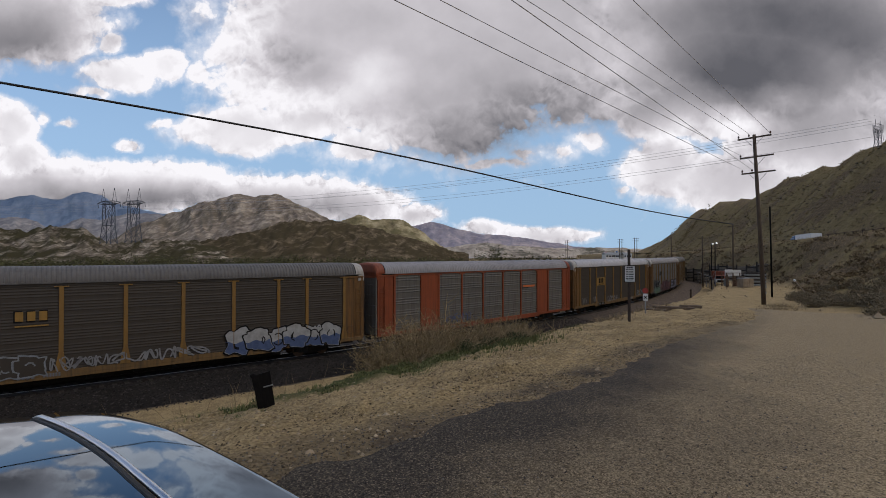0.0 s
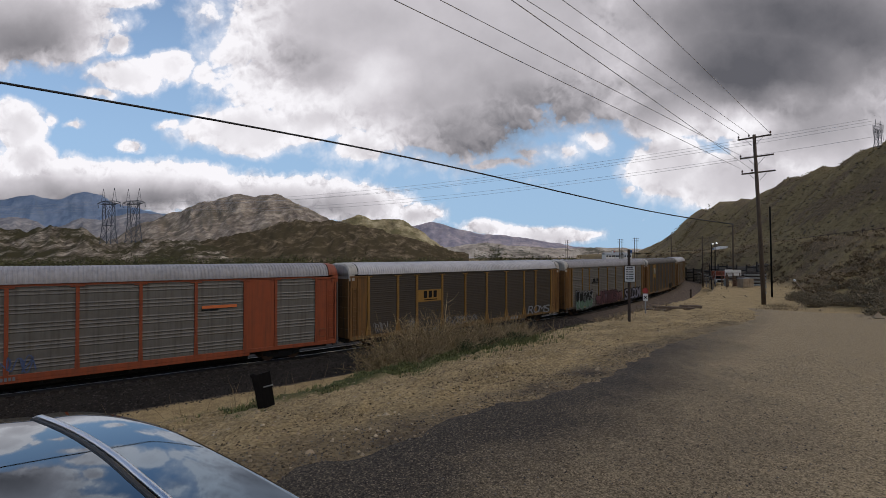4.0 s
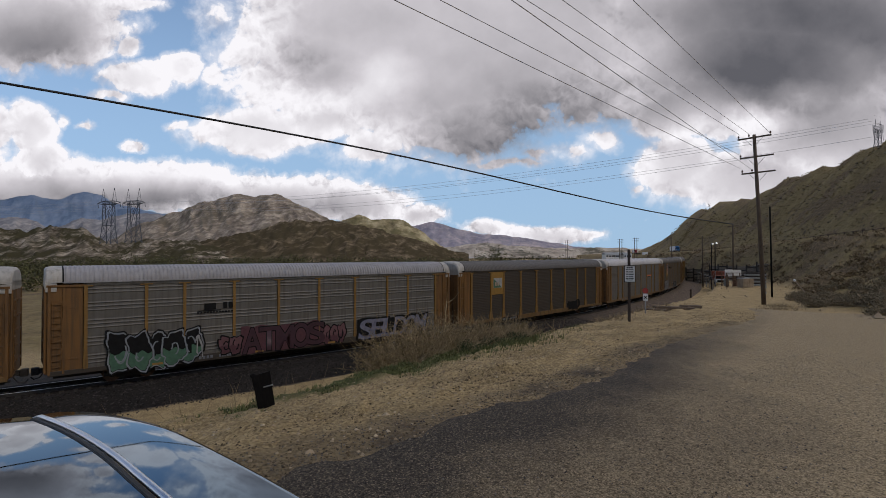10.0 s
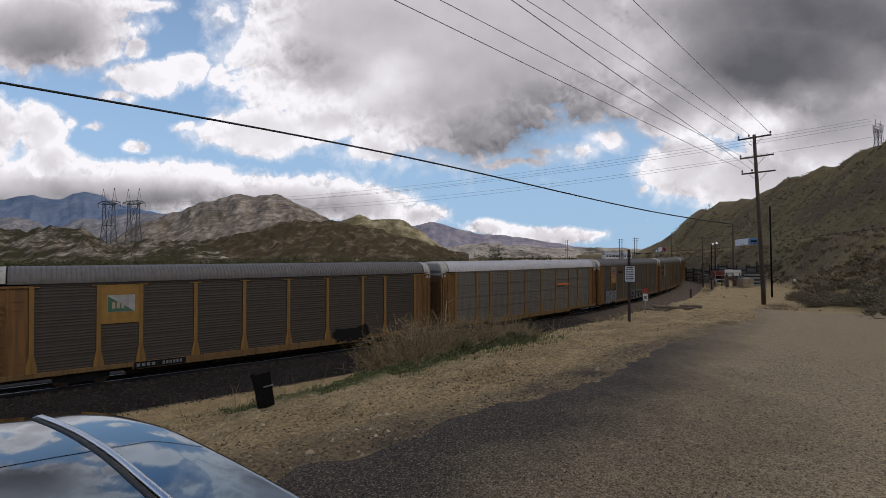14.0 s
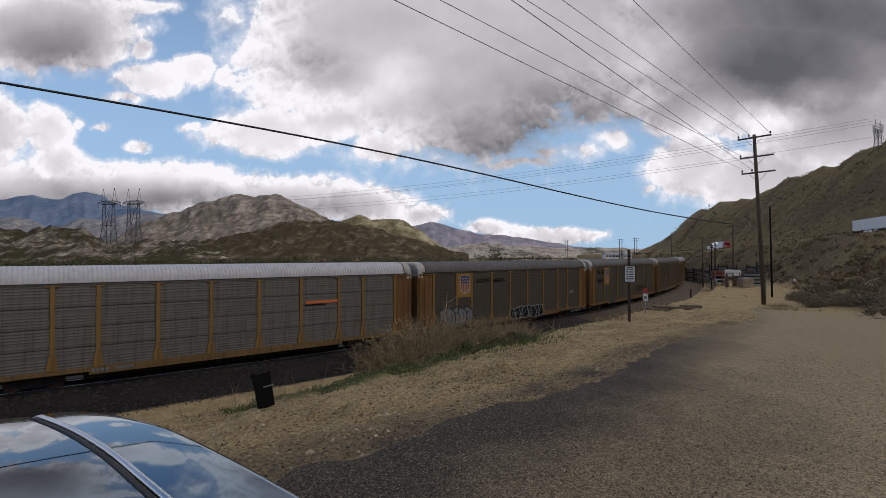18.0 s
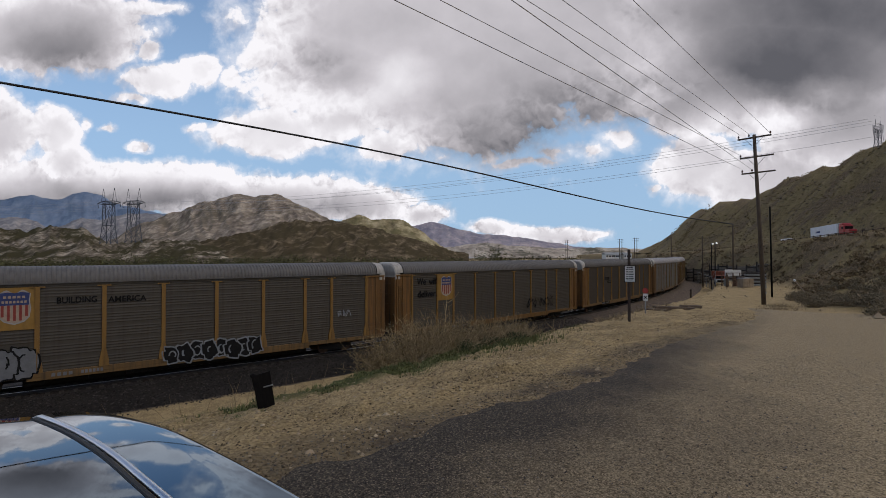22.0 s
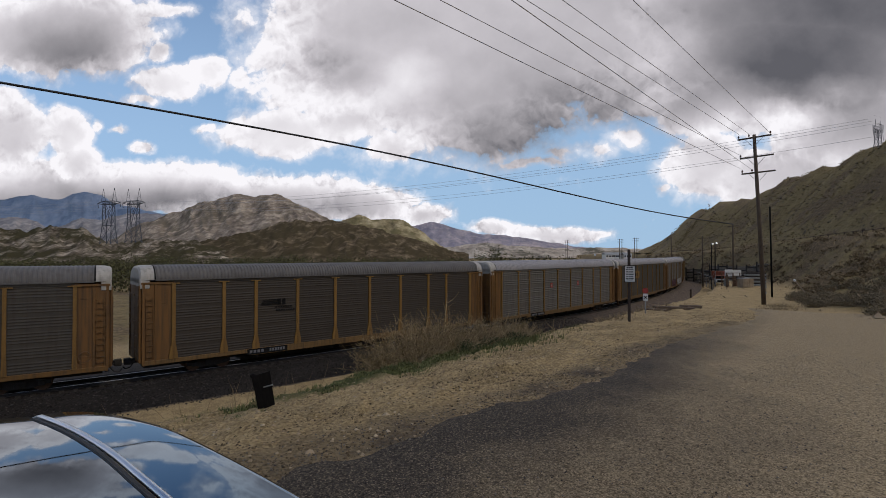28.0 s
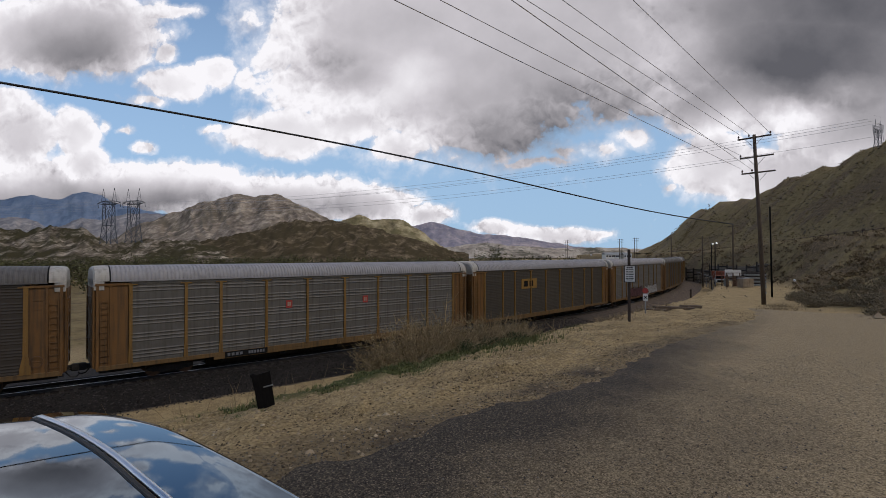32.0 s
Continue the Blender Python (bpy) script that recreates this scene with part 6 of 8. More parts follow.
def build_scrub():
    h = Heap(11)
    r = h.rng
    for _ in range(4500):
        q, o = r.uniform(-110, 480), r.uniform(8, 48)
        if noise.noise((q * 0.025, o * 0.05, 8)) < r.uniform(-0.45, 0.5) or (q > 180 and o > 28):
            continue
        p = highway(q, o)
        p.z = terrain(p.x, p.y) - 0.1
        big = r.uniform(0.16, 0.5) * (1 + max(0, q) * 0.0015)
        h.clump(p, big, big * 0.8, 16, 0.24 * big + 0.05)
    stuff("hillside_scrub", h, DARK_SCRUB, "low dark shrubs dotting the steep hillside", "shrubs")
    h = Heap(12)
    r = h.rng
    for _ in range(5200):
        q, o = r.uniform(-120, 330), r.uniform(9, 52)
        if q > 180 and o > 36:
            continue
        p = highway(q, o)
        p.z = terrain(p.x, p.y)
        b = r.uniform(0.15, 0.45) * (1 + max(0, q) * 0.002)
        for _ in range(5):
            h.quad(p + Vector((r.gauss(0, b), r.gauss(0, b), r.uniform(0, b))), b * 0.7)
    stuff("hillside_grass", h, OLIVE_SCRUB, "olive grass tufts on the hillside", "grass")
    # the slope below the highway
    h = Heap(13)
    r = h.rng
    for _ in range(7000):
        q, o = r.uniform(-100, 200), -25 - 40 * r.random()
        p = highway(q, o)
        s, d = track_sd(p.x, p.y)
        z = terrain(p.x, p.y)
        if z < ROAD_Z(s) + 0.35 or d < EDGE_D(s):
            continue
        p.z = z - 0.05
        if noise.noise((p.x * 0.05, p.y * 0.05, 2.0)) < r.uniform(-0.6, 0.2):
            continue
        big = r.uniform(0.45, 1.25)
        h.clump(p, big, big * 0.75, 34, 0.13 * big + 0.05)
    stuff("slope_scrub", h, BROWN_SCRUB, "dark brush covering the slope below the highway", "shrubs")
    h = Heap(14)
    r = h.rng
    for _ in range(2600):
        q, o = r.uniform(-95, 140), -9 - 60 * r.random()
        p = highway(q, o)
        s, d = track_sd(p.x, p.y)
        z = terrain(p.x, p.y)
        if z < ROAD_Z(s) + 0.2 or d < EDGE_D(s):
            continue
        for _ in range(9):
            a = r.uniform(0, 6.28)
            x, y = p.x + r.gauss(0, 0.5), p.y + r.gauss(0, 0.5)
            h.blade(Vector((x, y, z - 0.1)), r.uniform(0.25, 0.6), 0.03, r.uniform(0.05, 0.3), a)
    stuff("slope_grass", h, DRY_BLADE, "dry tan grass on the slope", "grass")
    # willows and brush in the river bed behind the train
    h = Heap(15)
    r = h.rng
    for _ in range(620):
        y = r.uniform(120, 300)
        u = r.uniform(-1.05, 0.42)
        p = Vector((u * y, y, 0))
        s, d = track_sd(p.x, p.y)
        if d > -22:
            continue
        p.z = terrain(p.x, p.y) - 0.3
        tall = 6.2 + 0.006 * y + 1.4 * noise.noise((u * 5, y * 0.01, 1)) + r.uniform(-1.0, 0.6)
        if 0.07 < u < 0.12 and y > 200:
            tall += 4.5
        h.clump(p, r.uniform(2.5, 5.0), tall, 190, 0.34)
    stuff("river_woods", h, WILLOW, "grey-green willows along the dry river bed", "trees")


build_scrub()

def sage_model(i):
    th = empty("sagebrush", pose(0, 0, -50), "grey-green sagebrush at the foot of the slope", "shrub", "sagebrush on the slope")
    h = Heap(40 + i)
    h.clump(Vector((0, 0, 0)), 0.75, 0.8, 800, 0.045)
    tagged(part("foliage", h.mesh("foliage", SAGE), None, th), kind="stuff")
    h = Heap(50 + i)
    for _ in range(40):
        h.stem(Vector((h.rng.gauss(0, 0.15), h.rng.gauss(0, 0.15), 0)), Vector((h.rng.gauss(0, 0.6), h.rng.gauss(0, 0.6), 1)), h.rng.uniform(0.5, 1.0), 0.012, 0.2)
    tagged(part("stem_tangle", h.mesh("stem_tangle", DRY_STEM), None, th), kind="stuff")
    return th


_sage = [sage_model(i) for i in range(5)]


def build_sagebrush():
    r = random.Random(3)
    n = 0
    tries = 0
    while n < 120 and tries < 4000:
        tries += 1
        y = r.uniform(24, 62)
        u = r.uniform(0.62, 0.98)
        x = u * y
        s, d = track_sd(x, y)
        z = terrain(x, y)
        if z < ROAD_Z(s) + 0.12 or d < EDGE_D(s) + 0.5 or z > ROAD_Z(s) + 6:
            continue
        k = r.uniform(0.7, 1.5)
        m = pose(x, y, z - 0.08, 0, 0, r.uniform(0, 360)) @ Matrix.Diagonal((k, k, k * r.uniform(0.7, 1.0), 1))
        if n < 5:
            _sage[n].matrix_basis = m
        else:
            copy_thing(_sage[n % 5], pose(x, y, z - 0.08, 0, 0, r.uniform(0, 360)))
        n += 1


build_sagebrush()


def build_verge():
    # green and dry grass on the crest of the berm
    h = Heap(21)
    r = h.rng
    for _ in range(30000):
        s = r.uniform(-0.5, 8.6) if r.random() < 0.9 else r.uniform(-2.5, 12)
        d = CREST_D(s) + 0.5 + r.gauss(0, 0.75) - 0.06 * s
        if noise.noise((s * 0.9, d * 0.9, 3)) + 0.3 * smooth(2.0, 3.4, s) - 0.2 < r.uniform(-0.2, 0.12):
            continue
        p = on_ground(s, d)
        h.blade(p - Vector((0, 0, 0.02)), r.uniform(0.03, 0.10) + 0.08 * smooth(3.5, 6, s) * r.random(), 0.010, r.uniform(0.02, 0.12), r.uniform(0, 6.28))
    for _ in range(1200):
        s = r.uniform(-3, 2)
        p = on_ground(s, CREST_D(s) - r.uniform(0.5, 2.2))
        h.blade(p, r.uniform(0.05, 0.16), 0.012, r.uniform(0.02, 0.14), r.uniform(0, 6.28))
    stuff("green_grass", h, GREEN_BLADE, "short green grass along the crest of the berm", "grass")
    h = Heap(22)
    r = h.rng
    for _ in range(1700):
        s = r.uniform(3.5, 10.2)
        d = CREST_D(s) - 0.7 + r.gauss(0, 0.5)
        if noise.noise((s * 0.8, d, 6)) < -0.12:
            continue
        p = on_ground(s, d)
        h.stem(p, Vector((r.gauss(0, 0.6), r.gauss(0, 0.6), 1)), r.uniform(0.25, 0.95), 0.009, 0.24)
    for _ in range(140):
        s = r.uniform(-7, 2.6)
        p = on_ground(s, CREST_D(s) - r.uniform(1, 6))
        h.stem(p, Vector((r.gauss(0, 0.5), r.gauss(0, 0.5), 1)), r.uniform(0.3, 0.9), 0.008, 0.25)
    for s0, d0, sp, n in ((20.5, 17.5, 1.6, 260), (16.0, 20.0, 0.7, 120), (24.0, 18.5, 1.5, 160), (33.0, 22.5, 1.4, 160), (40.0, 21.0, 0.8, 160)):
        for _ in range(n):
            p = on_ground(s0 + r.gauss(0, sp), d0 + r.gauss(0, 0.5))
            h.stem(p, Vector((r.gauss(0, 0.5), r.gauss(0, 0.5), 0.8)), r.uniform(0.15, 0.45), 0.013, 0.2)
    stuff("dry_weeds", h, DRY_STEM, "thicket of dry brown weeds on the berm", "weeds")


build_verge()


def dry_bush(name, label, p, reach, stems, seed, material=None, branch=None):
    bush = empty(name, Matrix.Translation(p), label, "bush")
    h = Heap(seed)
    r = h.rng
    tips = []
    for _ in range(stems):
        pts = h.stem(Vector((r.gauss(0, reach * 0.22), r.gauss(0, reach * 0.22), -0.1)), Vector((r.gauss(0, 0.75), r.gauss(0, 0.75), 1)), reach * r.uniform(0.5, 1.35), 0.014, 0.26, 3, 6)
        tips += pts[2:]
    tagged(part("stem_tangle", h.mesh("stem_tangle", DRY_STEM), None, bush), kind="stuff")
    t = Heap(seed + 1)
    for _ in range(stems * 6):
        q = t.rng.choice(tips)
        t.stem(q, Vector((t.rng.gauss(0, 1), t.rng.gauss(0, 1), 0.6)), reach * 0.26, 0.0065, 0.3, 3, 2)
    tagged(part("twig_tangle", t.mesh("twig_tangle", material or DRY_STEM), None, bush), kind="stuff")
    lf = Heap(seed + 2)
    for _ in range(stems * 9):
        lf.quad(lf.rng.choice(tips) + Vector((lf.rng.gauss(0, 0.08), lf.rng.gauss(0, 0.08), lf.rng.gauss(0, 0.08))), 0.032)
    tagged(part("foliage", lf.mesh("foliage", OLIVE_SCRUB), None, bush), kind="stuff")
    if branch:
        b = Heap(seed + 3)
        for d, ln, rr in branch:
            pts = b.stem(Vector((0, 0, 0.1)), Vector(d), ln, rr, 0.16, 5, 7)
            for q in pts[3:]:
                b.stem(q, Vector(d) + Vector((b.rng.gauss(0, 0.6), b.rng.gauss(0, 0.6), b.rng.uniform(-0.3, 0.5))), ln * 0.35, rr * 0.4, 0.25, 3, 3)
        part("branch", b.mesh("branch", DRY_BLADE), None, bush, "bare pale dead branch")
    return bush


for _k, (_s, _d, _r, _n, _b) in enumerate(((3.7, -0.9, 1.0, 170, None), (4.6, -1.0, 1.3, 200, None), (5.6, -1.0, 1.35, 200, [((0.25, 0.3, 1.0), 1.75, 0.04), ((-0.5, 0.2, 1.1), 0.7, 0.012), ((0.9, -0.5, 0.35), 1.5, 0.024), ((0.8, -0.6, 0.15), 1.4, 0.02), ((0.7, -0.8, 0.25), 1.3, 0.02)]), (6.5, -1.0, 1.15, 170, None), (7.7, -1.0, 1.0, 150, None), (9.2, -1.1, 0.9, 120, None))):
    _p = on_ground(_s, CREST_D(_s) + _d)
    dry_bush("dry_bush", "tangled dry brown bush with a bare branch" if _b else "tangled dry brown bush on the berm", _p, _r, _n, 60 + 5 * _k, None, _b)
GREEN_LEAF = leaf_material("dark_green_leaves", [(0.018, 0.026, 0.010), (0.04, 0.052, 0.02), (0.085, 0.095, 0.036)])
for _k, (_s, _d, _w) in enumerate(((5.9, 0.25, 0.55), (6.9, 0.15, 0.6), (8.0, 0.1, 0.45))):
    _p = on_ground(_s, CREST_D(_s) + _d)
    _b = empty("green_shrub", Matrix.Translation(_p), "low dark green shrub under the dry brush", "shrub", "green shrubs on the berm")
    _h = Heap(200 + _k)
    _h.clump(Vector((0, 0, -0.05)), _w, 0.28, 1500, 0.022)
    tagged(part("foliage", _h.mesh("foliage", GREEN_LEAF), None, _b), kind="stuff")
    _h = Heap(210 + _k)
    for _ in range(60):
        _h.stem(Vector((_h.rng.gauss(0, _w * 0.4), _h.rng.gauss(0, _w * 0.4), 0)), Vector((_h.rng.gauss(0, 0.7), _h.rng.gauss(0, 0.7), 1)), _h.rng.uniform(0.2, 0.45), 0.006, 0.25)
    tagged(part("stem_tangle", _h.mesh("stem_tangle", DRY_STEM), None, _b), kind="stuff")
_h = Heap(89)
for _ in range(520):
    _s = _h.rng.uniform(4.0, 9.8)
    _p = on_ground(_s, CREST_D(_s) - 0.75 + _h.rng.gauss(0, 0.3))
    _h.stem(_p, Vector((_h.rng.gauss(0.25, 0.5), _h.rng.gauss(0, 0.5), 1)), _h.rng.uniform(0.7, 1.5) * (1.1 - 0.06 * (_s - 4)), 0.008, 0.16, 3, 5, 0.05)
stuff("straw_stalks", _h, DRY_BLADE, "long pale straw stalks rising from the dry thicket", "grass")
_h = Heap(90)
for _ in range(90):
    _h.stem(Vector((_h.rng.gauss(0, 0.9), _h.rng.gauss(0, 0.4), 0)), Vector((_h.rng.gauss(0, 0.8), _h.rng.gauss(0, 0.5), 0.8)), _h.rng.uniform(0.5, 1.3), 0.01, 0.45, 3, 6, 0.12)
_p = on_ground(-7.5, 12.5)
tagged(new("tumbleweed", _h.mesh("tumbleweed", DRY_STEM)), "curled dry tumbleweed below the road bank", "weed").matrix_basis = Matrix.Translation(_p)


# ---------------------------------------------------------------- poles, wires and signs
def pole_at(name, foot, top, r0, r1, material, label, category="pole", group=""):
    """A tapered round pole from its foot to its top; the thing's base lies at the foot."""
    th = empty(name, Matrix.Translation(foot), label, category, group)
    d = Vector(top) - Vector(foot)
    part("pole", tubeb([(0, 0, -0.6), d * 0.5, d], [r0, (r0 + r1) / 2, r1], 10), material, th, smooth=True)
    return th


def crossarm(parent, centre, direction, half, tilt=0.0, pins=(), brace=True, size=0.055, material=None):
    d = Vector(direction).normalized()
    n = Vector((-d.y, d.x, 0))
    arm_bm = bmesh.new()
    box(arm_bm, -half, -size, -size * 1.15, half, size, size * 1.15, bevel=0.01)
    arm = part("crossarm", arm_bm, material or POLE_WOOD, parent)
    arm.matrix_basis = Matrix.Translation(centre) @ Euler((0, -tilt, math.atan2(d.y, d.x))).to_matrix().to_4x4()
    for u in pins:
        bm = bmesh.new()
        tube(bm, [(u, 0, size), (u, 0, size + 0.12)], 0.02, 6)
        tube(bm, [(u, 0, size + 0.10), (u, 0, size + 0.16), (u, 0, size + 0.24), (u, 0, size + 0.30)], [0.07, 0.085, 0.06, 0.035], 8)
        part("insulator", bm, GLAZE, arm)
    if brace:
        for k in (-1, 1):
            part("brace", tubeb([(k * half * 0.55, -size - 0.01, -size), (k * 0.12, -size - 0.03, -0.75)], 0.018, 4), GALV, arm)
    return arm


def wire(name, a, b, sag, r, material, label, steps=14, sway=0.0):
    """A hanging wire; sway lets it hang lower in its first half than in its second."""
    pts = []
    for i in range(steps + 1):
        t = i / steps
        p = Vector(a).lerp(Vector(b), t)
        p.z -= sag * 4 * t * (1 - t) + sway * math.sin(2 * math.pi * t)
        pts.append(p)
    return tagged(new(name, mesh_of(name, tubeb(pts, r, 5), material, True)), label, "wire", "overhead wires")


def build_main_pole():
    foot, top = Vector((28.40, 44.00, 2.26)), Vector((27.60, 44.00, 17.41))
    foot.z = terrain(foot.x, foot.y)
    th = pole_at("utility_pole", foot, top, 0.19, 0.13, POLE_WOOD, "tall brown wooden utility pole with three crossarms")
    ax = Vector((0.62, -0.79, 0))
    for y, cx, pins in ((17.16, 27.60, (-1.27, -0.42, 1.27)), (15.46, 27.80, (-1.3,)), (14.06, 27.95, (-1.3, -0.5))):
        c = Vector((cx, 44, y)) - foot
        crossarm(th, c, ax, 1.35, 0.0, pins)
    for k in (0, 1):
        part("step_plate", boxb(-0.02, -0.21, 1.0 + 0.5 * k, 0.10, -0.17, 1.12 + 0.5 * k), GALV, th)
    return foot


build_main_pole()
# the six conductors, from the crossarms over the road and on past the camera
for _a, _b in (((26.5, 44.0, 14.32), (-1.46, 14.7, 14.34)), ((26.41, 44.0, 15.53), (-0.12, 17.0, 15.53)), ((27.35, 44.0, 14.32), (2.03, 14.7, 14.34)), ((26.37, 44.0, 17.34), (3.43, 20.3, 17.22)), ((27.17, 44.0, 17.44), (4.9, 20.3, 17.22)), ((28.88, 44.0, 17.69), (7.8, 20.3, 17.22))):
    _a, _b = Vector(_a), Vector(_b)
    wire("power_wire", _a, _a + (_b - _a) * 2.4, 0.0, 0.015, WIRE_GREY, "thin grey power conductor strung between poles")
_ca, _cb = Vector((35.07, 60.0, 10.44)), Vector((-19.49, 20.0, 13.99))
wire("telephone_cable", _ca, _cb, 0.0, 0.058, WIRE, "thick black telephone cable hanging over the road", 28, 0.3)

for _x0, _y0, _x1, _y1, _z, _r, _m in ((1298, 478, 1297, 396, 100, 0.14, POLE_WOOD), (1244, 482, 1243, 418, 118, 0.13, POLE_WOOD), (1188, 470, 1188, 419, 170, 0.15, POLE_WOOD), (1366, 492, 1363, 366, 62, 0.09, DARK_WOOD)):
    _f = Vector(((_x0 - 784) / 880 * _z, _z, 0))
    _f.z = terrain(_f.x, _f.y)
    _t = Vector(((_x1 - 784) / 880 * _z, _z, EYE_Z - (_y1 - 451) / 880 * _z))
    _p = pole_at("utility_pole", _f, _t, _r * 1.2, _r, _m, "weathered wooden utility pole beside the yard", "pole", "poles by the yard")
    if _z != 62:
        crossarm(_p, _t - _f - Vector((0, 0, 0.5)), (0.62, -0.79, 0), 0.9, 0, (), False)


def light_pole(x, ytop, ybase, z):
    f = Vector(((x - 784) / 880 * z, z, 0))
    f.z = terrain(f.x, f.y)
    t = Vector((f.x, f.y, EYE_Z - (ytop - 451) / 880 * z))
    th = pole_at("yard_light", f, t, 0.12, 0.09, DARK_WOOD, "dark yard light pole with a lit lamp", "lamp post", "yard lights")
    hd = part("lamp_head", tubeb([t - f + Vector((0, -0.2, 0)), t - f + Vector((0, -0.55, 0.1))], [0.2, 0.14], 8), GALV, th)
    part("bulb", tubeb([t - f + Vector((0, -0.62, 0.02)), t - f + Vector((0, -0.8, -0.02))], [0.20, 0.14], 8), LAMP_GLOW, hd, "glowing white lamp")


LAMP_GLOW = bpy.data.materials.new("lamp_glow")
LAMP_GLOW.use_nodes = True
LAMP_GLOW.node_tree.nodes["Principled BSDF"].inputs["Emission Color"].default_value = (1, 0.95, 0.88, 1)
LAMP_GLOW.node_tree.nodes["Principled BSDF"].inputs["Emission Strength"].default_value = 0.9
light_pole(1259, 432, 482, 112)
light_pole(1265.5, 431, 484, 110)


def h_frame(x, ytop, z):
    """Two far poles joined by a crossarm."""
    f = Vector(((x - 784) / 880 * z, z, 0))
    f.z = min(terrain(f.x, f.y), 0.0)
    top = EYE_Z + (451 - ytop) / 880 * z
    th = empty("pole_pair", Matrix.Translation(f), "far pair of wooden poles with crossarms", "pole", "far poles")
    for k in (-0.75, 0.75):
        part("pole", tubeb([(k, 0, -0.5), (k, 0, top - f.z)], [0.2, 0.16], 6), POLE_WOOD, th)
        crossarm(th, Vector((k, 0, top - f.z - 0.6)), (1, 0, 0), 1.1, 0, (), False, 0.09)
        crossarm(th, Vector((k, 0.1, top - f.z - 1.9)), (1, 0, 0), 1.1, 0, (), False, 0.09)


for _x, _y, _z in ((1098.5, 423, 300), (1125, 421, 300), (1003, 425, 420)):
    h_frame(_x, _y, _z)

SIGN_WHITE = mat("sign_white", [(0.5, 0.49, 0.46), (0.66, 0.65, 0.62)], 6, 0.5, 0.05)
SIGN_POST = mat("weathered_sign_post", [(0.02, 0.014, 0.011), (0.06, 0.04, 0.03)], 6, 0.85, 0.4, stretch=(5, 5, 0.8))


def board(parent, cx, cz, w, h, material, y=-0.07, rim=None):
    b = part("sign_board", boxb(cx - w / 2, y - 0.006, cz - h / 2, cx + w / 2, y, cz + h / 2, bevel=0.003), material, parent)
    if rim:
        bm = bmesh.new()
        for a in ((cx - w / 2, cz - h / 2, cx + w / 2, cz - h / 2 + 0.02), (cx - w / 2, cz + h / 2 - 0.02, cx + w / 2, cz + h / 2), (cx - w / 2, cz - h / 2, cx - w / 2 + 0.02, cz + h / 2), (cx + w / 2 - 0.02, cz - h / 2, cx + w / 2, cz + h / 2)):
            box(bm, a[0], y - 0.012, a[1], a[2], y - 0.008, a[3])
        part("rim", bm, rim, b)
    return b


def build_signs():
    f = Vector((7.48, 20.00, 4.31))
    f.z = terrain(f.x, f.y)
    th = empty("warning_sign", Matrix.Translation(f) @ pose(0, 0, 0, 0, 0, -20), "white warning sign with unreadable black lettering on a dark post", "sign")
    part("post", boxb(-0.055, -0.055, -0.4, 0.055, 0.055, 2.86, bevel=0.006), SIGN_POST, th)
    b = board(th, 0.03, 1.88, 0.42, 0.66, SIGN_WHITE, rim=BLACK_PAINT)
    for i, (z, w, hh) in enumerate(((2.13, 0.24, 0.05), (2.05, 0.30, 0.03), (1.96, 0.28, 0.04), (1.87, 0.30, 0.04), (1.77, 0.26, 0.03), (1.70, 0.30, 0.03), (1.64, 0.24, 0.03))):
        n = 3
        for k in range(n):
            a = 0.03 - w / 2 + w * k / n
            part("line_of_lettering", boxb(a, -0.085, z - hh / 2, a + w / n * 0.85, -0.079, z + hh / 2), BLACK_PAINT, b)
    f = Vector((10.98, 27.00, 3.75))
    f.z = terrain(f.x, f.y)
    th = empty("crossing_sign", Matrix.Translation(f) @ pose(0, 0, 0, 0, 0, -22), "small red and white sign on a thin post", "sign")
    part("post", boxb(-0.035, -0.035, -0.3, 0.035, 0.035, 1.35), GALV, th)
    bm = bmesh.new()
    ring = [bm.verts.new((0.16 * math.cos(radians(22.5 + 45 * i)), -0.045, 1.22 + 0.16 * math.sin(radians(22.5 + 45 * i)))) for i in range(8)]
    back = [bm.verts.new(v.co + Vector((0, 0.008, 0))) for v in ring]
    bm.faces.new(ring[::-1])
    bm.faces.new(back)
    for i in range(8):
        bm.faces.new((ring[i], ring[(i + 1) % 8], back[(i + 1) % 8], back[i]))
    part("red_octagon", bm, RED_PAINT, th)
    b = board(th, 0.0, 0.86, 0.25, 0.40, SIGN_WHITE, -0.04)
    for k in (-1, 1):
        bm = bmesh.new()
        ribbon(bm, [(-0.08 * k, 0.78), (0.08 * k, 0.95)], 0.045, -0.052 - 0.003 * k)
        part("cross_bar", bm, BLACK_PAINT, b)
    # delineator beside the far end of the dirt road
    f = Vector((44.80, 90.00, 1.75))
    f.z = terrain(f.x, f.y)
    th = empty("marker_post", Matrix.Translation(f), "short dark marker post beside the track", "post")
    part("post", boxb(-0.12, -0.12, -0.3, 0.12, 0.12, 1.5, bevel=0.02), SIGN_POST, th)
    # tarred stump near the road bank
    f = Vector((-3.17, 9.00, 3.99))
    f.z = terrain(f.x, f.y) - 0.05
    th = empty("tarred_post", Matrix.Translation(f) @ pose(0, 0, 0, 0, -9, 24), "tilted black tarred timber post on the sandy bank", "post")
    bm = bmesh.new()
    low = [bm.verts.new(v) for v in ((-0.14, -0.08, -0.35), (0.14, -0.08, -0.35), (0.14, 0.08, -0.35), (-0.14, 0.08, -0.35))]
    mid = [bm.verts.new(v) for v in ((-0.15, -0.085, 0.3), (0.145, -0.08, 0.3), (0.15, 0.08, 0.3), (-0.15, 0.08, 0.3))]
